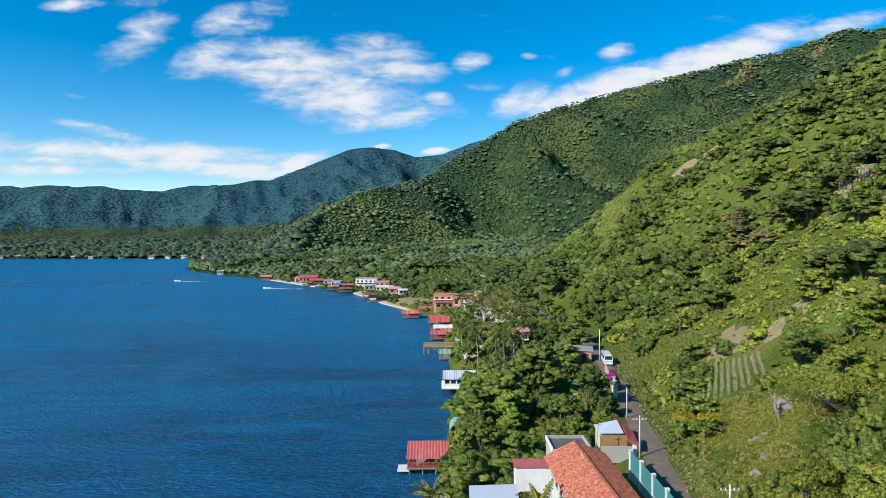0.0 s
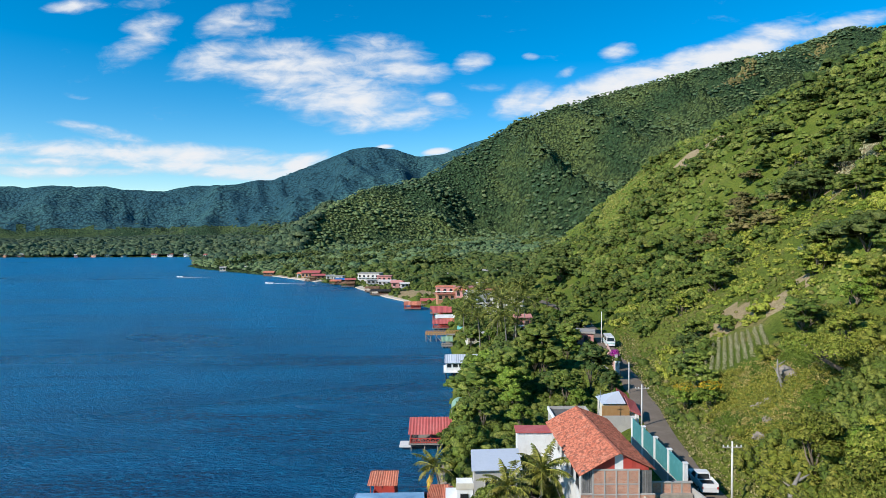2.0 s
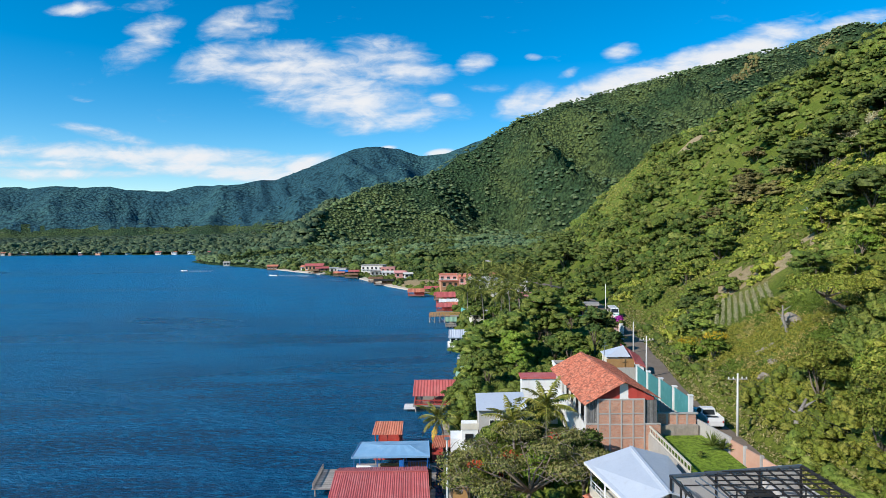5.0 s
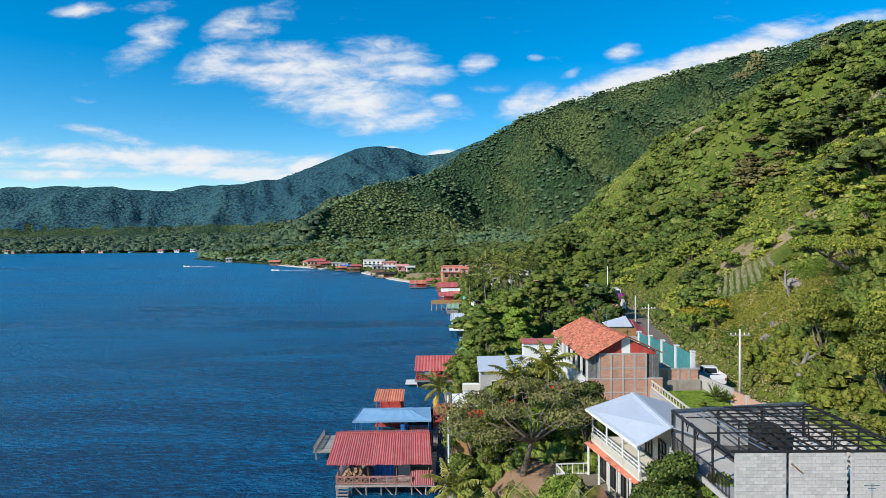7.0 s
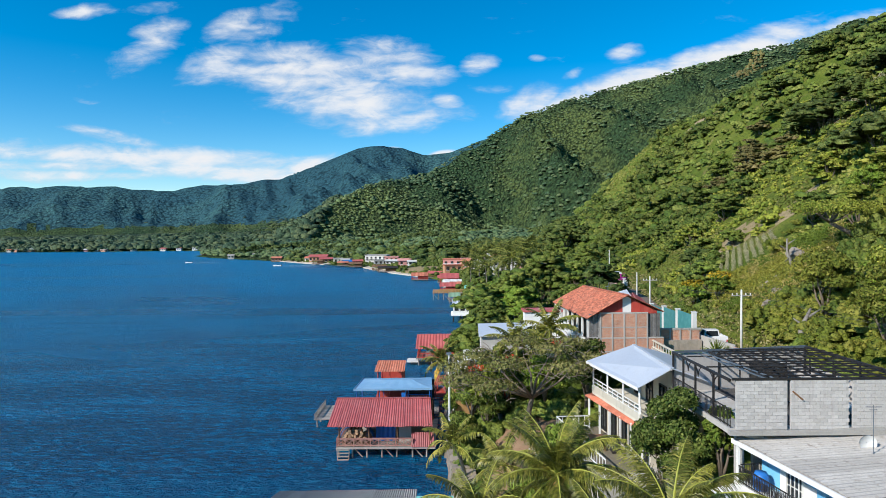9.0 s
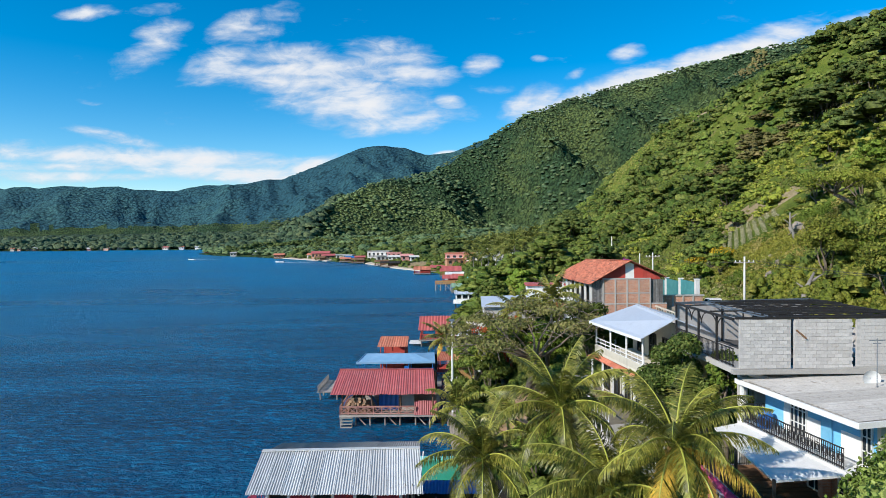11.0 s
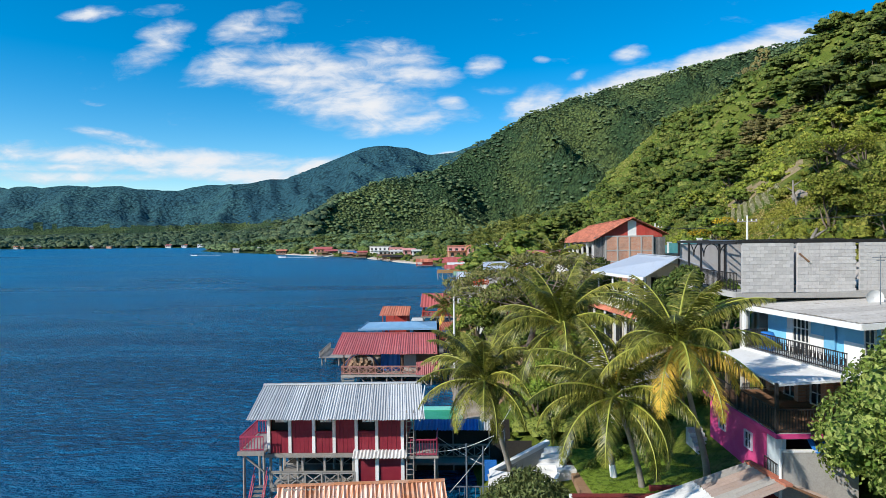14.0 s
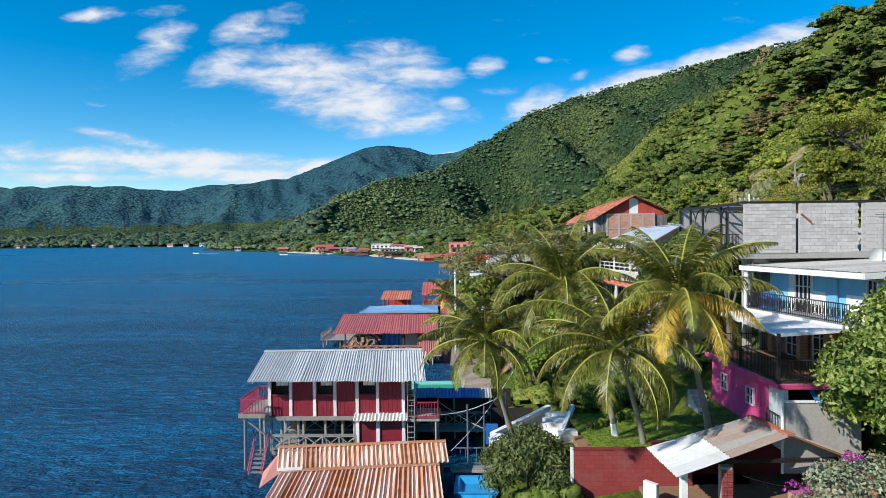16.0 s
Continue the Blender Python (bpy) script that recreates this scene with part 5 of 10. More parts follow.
def rusty_shed():
    t = thing("boat_shed", (-5.5, 29.5, 0), "low boat shed with two tiers of rusty roofing, sunlit ribs painted pale", "shed")
    mats = [STRIPED, STRIPED, STRIPED, ROOF_RUST]
    roof_sheets(t, (-9.75, 30.95, 1.16), (-0.75, 30.9, 1.65), (-0.95, 32.6, 2.12), (-10.15, 32.6, 1.80), 12, ROOF_RUST, 0.23, 0.06, seed=14, mats=mats)
    part("ridge_cap", Geo().beam((-10.2, 32.62, 1.86), (-0.9, 32.62, 2.18), 0.26, 0.07), ROOF_RUST, t)
    roof_sheets(t, (-9.4, 24.8, -0.15 + 0.9), (-0.7, 24.8, 1.0), (-1.25, 30.85, 1.52), (-9.5, 30.85, 1.16), 12, ROOF_RUST, 0.23, 0.06, seed=22, mats=[STRIPED, STRIPED, ROOF_RUST])
    part("ridge_cap", Geo().beam((-9.6, 30.86, 1.22), (-1.2, 30.86, 1.58), 0.3, 0.07), ROOF_RUST, t)
    part("ridge_patch", Geo().beam((-9.7, 30.9, 1.27), (-8.4, 30.9, 1.32), 0.34, 0.05), WHITEWASH, t)
    part("side_roof", Geo().slab([(-10.3, 29.6, 0.8), (-9.6, 30.8, 1.1), (-10.05, 32.5, 1.65), (-10.6, 31.2, 1.0)], 0.04), surface("faded_pink_sheet", (0.62, 0.25, 0.2), (0.66, 0.34, 0.28), (0.4, 0.2, 0.16)), t, "faded pink roof edge")
    part("back_wall", Geo().box(-9.8, -1.0, 32.3, 32.4, 0.3, 1.8), WOOD_GREY, t)
    part("front_wall", Geo().box(-9.2, -1.0, 25.3, 25.4, -0.2, 0.8), WOOD_GREY, t)
    stilts(t, [(-9.3, 25.3), (-5.2, 25.3), (-1.2, 25.3), (-9.6, 30.8), (-5.4, 30.8), (-1.4, 30.8), (-9.8, 32.2), (-5.4, 32.2), (-1.2, 32.2)], -1.5, 1.1, 0.08)


rusty_shed()


def pool_deck():
    t = thing("pool", (-1.5, 47.5, 0.3), "small green pool with an aqua rim on the shore", "pool")
    part("rim", Geo().box(-4.2, 0.9, 44.6, 45.0, 0.5, 1.25).box(-4.2, 0.9, 50.0, 50.4, 0.5, 1.25).box(-4.2, -3.8, 45.0, 50.0, 0.5, 1.25).box(0.5, 0.9, 45.0, 50.0, 0.5, 1.25), AQUA, t)
    part("water_sheet", Geo().box(-3.8, 0.5, 45.0, 50.0, 0.5, 1.05), CANOPY_GREEN, t)
    part("base", Geo().box(-4.3, 1.0, 44.5, 50.5, -0.8, 0.5), CONCRETE, t)
    s = thing("shade_roof", (-0.6, 40.2, 0.5), "long narrow blue ribbed shade roof on posts", "roof")
    roof_sheets(s, (-3.1, 39.4, 2.75), (1.2, 39.4, 2.75), (1.2, 41.0, 3.0), (-3.1, 41.0, 3.0), 5, PLASTIC_BLUE, 0.2, 0.03, seed=6)
    roof_sheets(s, (1.2, 39.4, 2.75), (2.0, 39.4, 2.75), (2.0, 41.0, 3.0), (1.2, 41.0, 3.0), 1, ROOF_ZINC, 0.2, 0.03, seed=8)
    stilts(s, [(-3.0, 39.5), (1.9, 39.5), (-3.0, 40.9), (1.9, 40.9), (-0.5, 39.5)], -0.3, 2.75, 0.06)
    # near-black sheets added in place of the dark hollow under the roof
    part("back_screen", Geo().box(-3.0, 3.4, 41.2, 41.26, 0.0, 2.9), DARK_IN, s)
    part("shade_net", Geo().box(-3.4, 3.3, 39.62, 39.66, -0.1, 2.74), DARK_IN, s, "dark sheet standing in for shade")
    part("wing_net", Geo().box(1.9, 4.6, 38.6, 38.66, 0.0, 2.3), DARK_IN, s)
    part("side_screen", Geo().box(2.6, 2.66, 38.4, 41.2, 0.0, 2.4), DARK_IN, s)
    railing(s, (-3.0, 39.4, 0.9), (1.9, 39.4, 0.9), 0.9, WOOD_GREY, cross=True, w=0.05)
    part("floor", Geo().box(-3.2, 2.1, 38.6, 41.1, 0.72, 0.88), WOOD_GREY, s)


pool_deck()


MAROON_FADED = surface("faded_maroon_sheet", (0.33, 0.085, 0.09), (0.40, 0.14, 0.14), (0.18, 0.05, 0.05), 1.0, 14, 0.6)
FADED_RAIL = surface("faded_red_timber", (0.42, 0.20, 0.16), (0.50, 0.36, 0.31), (0.22, 0.10, 0.08), 2.5, 16, 0.85)
LOG_WOOD = surface("cut_log_wood", (0.36, 0.22, 0.13), (0.46, 0.31, 0.20), (0.18, 0.10, 0.06), 2.5, 14, 0.85, vary=0.25)


def red_pavilion():
    t = thing("pier_pavilion", (-7.6, 66, 0), "open timber pavilion on stilts with a long red ribbed roof", "pavilion")
    roof_sheets(t, (-13.2, 62.2, 3.38), (-2.3, 62.4, 3.34), (-2.75, 69.3, 4.42), (-13.45, 69.2, 4.50), 11, ROOF_RED, 0.26, 0.028, seed=31)
    roof_sheets(t, (-3.0, 72.6, 3.7), (-13.6, 72.4, 3.7), (-13.45, 69.2, 4.50), (-2.75, 69.3, 4.42), 11, ROOF_RED, 0.26, 0.028, seed=35)
    part("ridge_cap", Geo().beam((-13.5, 69.2, 4.55), (-2.7, 69.3, 4.47), 0.3, 0.05), ROOF_RED, t)
    planks(t, -12.3, -2.0, 62.6, 72.2, 1.18, 0.24, WOOD_GREY, "x")
    part("deck_beam", Geo().box(-12.4, -2.0, 62.5, 62.6, 0.95, 1.14), WOOD_GREY, t)
    railing(t, (-12.3, 62.6, 1.2), (-4.4, 62.6, 1.2), 0.85, FADED_RAIL, cross=True, w=0.06)
    railing(t, (-12.3, 62.6, 1.2), (-12.3, 72.0, 1.2), 0.85, FADED_RAIL, cross=True, w=0.06)
    roof_sheets(t, (-4.5, 62.45, 1.15), (-2.1, 62.45, 1.15), (-2.2, 63.2, 2.45), (-4.5, 63.2, 2.45), 3, MAROON_FADED, 0.2, 0.025, seed=5, label="faded maroon sheet lean-to")
    part("cabin_wall", Geo().box(-6.0, -2.4, 66.5, 66.6, 1.2, 3.8), WOOD_GREY, t)
    # this back wall is near-black to paint the shaded interior
    part("cabin_wall", Geo().box(-12.0, -2.4, 71.9, 72.0, 1.2, 3.7), DARK_IN, t)
    part("awning_cloth", Geo().sheet((-8.4, 64.0, 1.3), (-6.3, 64.0, 1.3), (-6.3, 64.4, 3.3), (-8.4, 64.4, 3.3), 0.5, 0.05), PLASTIC_BLUE, t, "blue hanging tarpaulin")
    part("screen", Geo().box(-5.9, -4.6, 63.9, 63.96, 1.25, 3.0), ROOF_ASH, t)
    stilts(t, [(x, y) for x in (-12.2, -10.7, -9.2, -7.6, -6.0, -4.4, -2.9) for y in (62.8, 66, 69, 72)], -2.0, 1.1, 0.09)
    stilts(t, [(x, y) for x in (-12.1, -9.0, -6.0, -2.6) for y in (62.8, 71.8)], 1.15, 3.5, 0.07, WOOD_BROWN, name="post")
    for x in (-10.6, -7.4, -4.3):
        part("brace", Geo().beam((x, 62.9, 1.0), (x + 1.3, 62.9, -0.4), 0.10), WOOD_GREY, t)
        part("brace", Geo().beam((x + 1.4, 66, 1.0), (x, 66, -0.4), 0.1), WOOD_GREY, t)
    for i in range(5):
        part("tread", Geo().box(-12.3 + 0.05 * i, -11.0, 62.2 - 0.1 * i, 62.45 - 0.1 * i, 0.9 - i * 0.3, 0.96 - i * 0.3), WOOD_GREY, t)
    for p, q in (((-12.3, 62.5, 1.0), (-12.1, 61.9, -0.6)), ((-11.0, 62.5, 1.0), (-11.0, 61.9, -0.6))):
        part("stringer", Geo().beam(p, q, 0.08), WOOD_GREY, t)
    # stacked logs under a blue arch
    heap = thing("log_pile", (-10.4, 63.35, 1.2), "rounded heap of cut brown logs stacked on the deck", "logs")
    rnd = random.Random(8)
    logs = mesh_of("log", Geo().tube([(0, -0.55, 0), (0, -0.2, 0.01), (0, 0.2, 0), (0, 0.55, 0)], [0.17, 0.18, 0.175, 0.165], 9), LOG_WOOD)
    for row in range(6):
        for k in range(9 - row):
            m = Matrix.LocRotScale((-11.75 + row * 0.16 + k * 0.33 + rnd.uniform(-0.04, 0.04), 63.35 + rnd.uniform(-0.2, 0.2), 1.38 + row * 0.29), Euler((0, rnd.uniform(-0.2, 0.2), rnd.uniform(-0.35, 0.35))), (1, 1, 1))
            part_at("log", logs, heap, m)
    part("arch_cover", arch_sheet(-10.4, 63.7, 64.6, 1.25, 1.9, 1.9), PLASTIC_BLUE, t, "blue arched cover")


red_pavilion()


def blue_pavilion():
    t = thing("tarp_pavilion", (-7.6, 77.5, 0), "pier shelter with a faded blue tarpaulin roof", "pavilion")
    a, b, c, d = (-12.5, 74.7, 4.05), (-2.7, 74.9, 4.05), (-3.0, 80.2, 4.25), (-12.0, 80.0, 4.25)
    r0, r1 = (-8.9, 77.5, 4.62), (-5.4, 77.6, 4.62)
    g = Geo()
    for q in ((a, b, r1, r0), (c, d, r0, r1)):
        g.sheet(q[0], q[1], q[2], q[3], 1.9, 0.012, 0.02, 6, 0.06, 3)
    g.sheet(d, a, r0, lerp(r0, r1, 0.001), 1.8, 0.012, 0.02, 5, 0.05, 5)
    g.sheet(b, c, lerp(r1, r0, 0.001), r1, 1.8, 0.012, 0.02, 5, 0.05, 7)
    part("tarp", g, ROOF_BLUE, t)
    part("tarp_edge", Geo().beam(a, b, 0.05, 0.22).beam(b, c, 0.05, 0.22).beam(d, a, 0.05, 0.22), ROOF_BLUE, t)
    planks(t, -12.6, -2.0, 74.4, 80.5, 1.15, 0.25, WOOD_GREY, "x")
    planks(t, -17.0, -12.7, 72.6, 79.0, 1.0, 0.25, WOOD_GREY, "x")
    stilts(t, [(x, y) for x in (-16.7, -14.6, -12.6, -9.5, -6.0, -2.6) for y in (72.9, 75.0, 78.6)], -2, 1.0, 0.1)
    stilts(t, [(x, y) for x in (-12.2, -9.3, -6.0, -3.0) for y in (75.0, 79.8)], 1.15, 4.1, 0.05, PLASTIC_BLUE, 0.01, "post")
    railing(t, (-6.4, 74.6, 1.2), (-2.2, 74.6, 1.2), 0.95, STEEL_BLUE, 0.2, 0.04)
    railing(t, (-5.9, 76.0, 1.2), (-2.8, 76.0, 1.2), 1.9, PLASTIC_BLUE, 0.35, 0.05)
    railing(t, (-16.9, 72.7, 1.0), (-16.9, 78.9, 1.0), 0.7, WOOD_GREY, cross=True, w=0.05)
    part("bench", Geo().box(-12.2, -9.4, 75.2, 76.6, 1.2, 1.75).box(-12.2, -9.4, 76.6, 76.75, 1.75, 2.3), WHITEWASH, t, "pale bench block")
    part("counter", Geo().box(-9.0, -6.6, 76.2, 77.0, 1.2, 2.4), RED_PAINT, t, "red painted bar counter")
    part("counter_top", Geo().box(-9.1, -6.5, 76.1, 77.1, 2.4, 2.46), WOOD_OCHRE, t)
    part("door_panel", Geo().box(-6.55, -6.1, 75.0, 75.05, 1.2, 3.6), PLASTIC_BLUE, t)
    # near-black back sheet paints the shade beneath the tarp
    part("dark_back", Geo().box(-6.0, -2.6, 80.2, 80.3, 1.2, 4.0), DARK_IN, t)
    part("seat_back", Geo().box(-5.6, -3.2, 77.4, 77.5, 1.6, 2.6), WOOD_BROWN, t)
    # railing lake side
    part("lake_steps", Geo().box(-12.7, -9.6, 73.6, 74.4, 0.8, 1.45).box(-12.7, -9.6, 73.0, 73.6, 0.8, 1.2), WOOD_GREY, t)


blue_pavilion()


def red_hut():
    t = thing("pier_hut", (-8.6, 82, 0), "small red hut on a pier with a gabled red roof", "hut")
    roof_sheets(t, (-10.6, 80.3, 5.05), (-6.6, 80.4, 5.0), (-6.6, 83.2, 5.95), (-10.4, 83.1, 6.0), 4, ROOF_TILE, 0.26, 0.03, seed=41)
    roof_sheets(t, (-6.7, 85.8, 5.05), (-10.3, 85.8, 5.05), (-10.4, 83.1, 6.0), (-6.6, 83.2, 5.95), 4, ROOF_TILE, 0.26, 0.03, seed=43)
    part("wall", Geo().box(-10.2, -7.0, 80.9, 81.0, 1.5, 2.5), RED_PAINT, t)
    part("wall", Geo().box(-10.2, -7.0, 85.2, 85.3, 1.5, 5.0), RED_PAINT, t)
    part("wall", Geo().box(-10.3, -10.2, 81.0, 85.3, 1.5, 2.5).box(-7.0, -6.9, 81.0, 85.3, 1.5, 4.9), RED_PAINT, t)
    stilts(t, [(-10.2, 80.9), (-8.6, 80.9), (-7.0, 80.9), (-10.2, 85.2)], 1.5, 5.1, 0.08, RED_PAINT, 0.01, "post")
    railing(t, (-10.2, 80.85, 2.5), (-7.0, 80.85, 2.5), 0.7, RED_PAINT, cross=True, w=0.06)
    planks(t, -10.5, 1.5, 80.8, 86.0, 1.5, 0.3, RED_PAINT, "x")
    railing(t, (-6.8, 86.0, 1.5), (1.0, 86.0, 1.5), 1.0, RED_PAINT, 0.3, 0.05)
    roof_sheets(t, (-2.8, 81.4, 2.9), (0.4, 81.4, 2.9), (0.4, 84.2, 3.6), (-2.2, 84.2, 3.6), 3, ROOF_TILE, 0.26, 0.03, seed=45)
    stilts(t, [(-2.5, 81.6), (0.2, 81.6), (-2.3, 84.1), (0.2, 84.1)], 1.4, 3.3, 0.07, RED_PAINT, 0.01, "post")
    stilts(t, [(x, y) for x in (-10.2, -8, -6, -3.5, -1) for y in (81, 85.6)], -2, 1.45, 0.1)


red_hut()


def pier_shelter(place, w, d, eave, top, deck, roof_mat, wall_mat, label, seed, name="pier_shelter", screens=True, group="pier shelters"):
    """A roofed platform on stilts; place is its lake-side near corner on the water."""
    x, y = place
    t = thing(name, (x + w / 2, y + d / 2, 0), label, "shelter", group)
    n = max(3, int(w))
    roof_sheets(t, (x - 0.3, y - 0.4, eave), (x + w + 0.3, y - 0.4, eave), (x + w + 0.2, y + d / 2, top), (x - 0.2, y + d / 2, top), n, roof_mat, 0.4, 0.04, seed=seed)
    roof_sheets(t, (x + w + 0.3, y + d + 0.4, eave), (x - 0.3, y + d + 0.4, eave), (x - 0.2, y + d / 2, top), (x + w + 0.2, y + d / 2, top), n, roof_mat, 0.4, 0.04, seed=seed + 1)
    part("deck", Geo().box(x - 0.3, x + w + 0.3, y - 0.3, y + d + 0.3, deck - 0.2, deck), WOOD_GREY, t)
    stilts(t, [(x + w * u, y + d * v) for u in (0.02, 0.35, 0.68, 0.98) for v in (0.02, 0.98)], -2, deck - 0.1, 0.11)
    stilts(t, [(x + w * u, y + d * v) for u in (0.02, 0.5, 0.98) for v in (0.02, 0.98)], deck, eave + 0.1, 0.08, wall_mat, 0.02, "post")
    railing(t, (x, y, deck), (x + w, y, deck), 0.9, wall_mat, cross=True, w=0.07)
    railing(t, (x, y, deck), (x, y + d, deck), 0.9, wall_mat, cross=True, w=0.07)
    if screens:
        part("back_wall", Geo().box(x + w * 0.35, x + w, y + d - 0.1, y + d, deck, eave), wall_mat, t)
    return t


def row_of_far_piers():
    s2 = pier_shelter((-6.4, 107.4), 7.2, 6.0, 3.0, 5.1, 1.3, ROOF_RED, RED_PAINT, "red-roofed timber pier shelter over the water", 51)
    part("float_deck", Geo().box(-8.4, -6.2, 107.6, 110.5, 0.5, 0.7), WHITEWASH, s2)
    # white lake house
    t = thing("lake_house", (4, 164, 0), "white stilt house over the water with a pale ribbed roof", "house")
    roof_sheets(t, (-0.3, 160.2, 4.2), (8.6, 160.2, 4.2), (8.6, 164.4, 5.7), (-0.2, 164.4, 5.7), 9, ROOF_SILVER, 0.4, 0.04, seed=61)
    roof_sheets(t, (8.6, 168.6, 4.2), (-0.3, 168.6, 4.2), (-0.2, 164.4, 5.7), (8.6, 164.4, 5.7), 9, ROOF_SILVER, 0.4, 0.04, seed=62)
    part("wall", Geo().box(0, 8.4, 160.7, 160.85, 1.9, 2.9).box(0, 8.4, 160.7, 160.85, 3.9, 4.2), WHITEWASH, t)
    for x in (0, 1.5, 3.2, 4.9, 6.6, 8.2):
        part("pillar", Geo().box(x, x + 0.35, 160.66, 160.9, 2.9, 3.9), WHITEWASH, t)
    for x in (0.4, 2.0, 3.6, 5.3, 7.0):
        part("pane", Geo().box(x, x + 1.2, 160.95, 161, 2.9, 3.9), GLASS, t)
    part("wall", Geo().box(0, 0.15, 160.85, 168, 1.9, 4.2).box(8.25, 8.4, 160.85, 168, 1.9, 4.2).box(0, 8.4, 168, 168.2, 1.9, 4.2), WHITEWASH, t)
    part("gable", Geo().add([(0.02, 160.9, 4.15), (0.02, 168, 4.15), (0.02, 164.4, 5.55), (0.14, 160.9, 4.15), (0.14, 168, 4.15), (0.14, 164.4, 5.55)], [(0, 2, 1), (3, 4, 5), (0, 3, 5, 2), (1, 2, 5, 4), (0, 1, 4, 3)]), WHITEWASH, t)
    part("deck", Geo().box(-0.6, 9.5, 160, 168.5, 1.65, 1.9), WHITEWASH, t)
    stilts(t, [(x, y) for x in (0, 2, 4, 6, 8) for y in (160.5, 164, 168)], -2, 1.7, 0.16, DARK_IN)
    # timber jetty
    j = thing("jetty", (0, 217, 0), "long weathered timber jetty on posts", "jetty", "jetties")
    planks(j, -7.2, 7.5, 215.0, 218.4, 2.35, 0.45, WOOD_GREY, "x")
    railing(j, (-7.1, 215, 2.35), (0, 215, 2.35), 1.0, WOOD_OCHRE, cross=True, w=0.12)
    railing(j, (-7.1, 218.3, 2.35), (5, 218.3, 2.35), 1.0, WOOD_OCHRE, cross=True, w=0.12)
    stilts(j, [(x, y) for x in (-7, -5.2, -3.4, -1.6, 0.4, 2.6, 5, 7) for y in (215.1, 218.2)], -2, 2.3, 0.14)
    for x in (-7, -3.4, 0.4, 5):
        part("brace", Geo().beam((x, 215.1, 2.2), (x + 1.8, 215.1, 0.1), 0.14), WOOD_GREY, j)
    pier_shelter((-1.2, 203), 3.4, 5, 2.3, 3.5, 0.8, surface("faded_green_sheet", (0.22, 0.36, 0.24), (0.30, 0.43, 0.32), (0.14, 0.22, 0.15)), WOOD_GREY, "small green-roofed boat shelter beside the jetty", 65)
    pier_shelter((4.5, 222), 3.0, 4, 3.3, 4.3, 1.6, AQUA, WHITEWASH, "tiny aqua-roofed shelter on the shore", 66)
    # low slipways and jetties nearer by
    for x, y, l, lab in ((3.4, 150, 5.0, "white painted small boat jetty"), (4.2, 138, 4.5, "short pale timber jetty")):
        k = thing("jetty", (x, y, 0), lab, "jetty", "jetties")
        planks(k, x - 1.5, x - 1.5 + l, y, y + 1.6, 0.8, 0.3, WHITEWASH, "x")
        railing(k, (x - 1.4, y, 0.8), (x - 1.5 + l, y, 0.8), 0.8, WHITEWASH, 0.6, 0.08)
        stilts(k, [(x - 1.4 + i * l / 3, y + q) for i in range(4) for q in (0.1, 1.5)], -2, 0.75, 0.09)
    for x, y, w in ((1.2, 128, 3.6), (2.2, 121, 3.0)):
        b = thing("boat_canopy", (x + w / 2, y + 2, 0), "pale green domed boat canopy at the water's edge", "canopy", "boat canopies")
        part("cover", arch_sheet(x + w / 2, y, y + 5, 0.9, w / 2, 1.7), surface("pale_green_canvas", (0.25, 0.42, 0.30), (0.33, 0.5, 0.38), (0.2, 0.3, 0.22)), b)
        stilts(b, [(x, y + 0.1), (x + w, y + 0.1), (x, y + 4.9), (x + w, y + 4.9)], -1, 1.0, 0.06)
    for args in (((-5.5, 262), 8, 8, 4.2, 6.2, 1.5, ROOF_RED, RED_PAINT, "red-roofed pier restaurant by the village", 71),
                 ((-4.0, 251), 7.5, 6, 3.4, 4.4, 1.3, WHITEWASH, WHITEWASH, "white-roofed pier shelter by the village", 73),
                 ((-5.0, 240), 6.0, 5, 2.6, 4.0, 1.0, ROOF_RED, RED_PAINT, "rust-red pier shelter by the village", 75),
                 ((-20.5, 302), 8, 6, 2.6, 4.2, 0.9, ROOF_TILE, RED_PAINT, "orange-roofed bathing shelter on the bay", 77)):
        pier_shelter(*args)


row_of_far_piers()

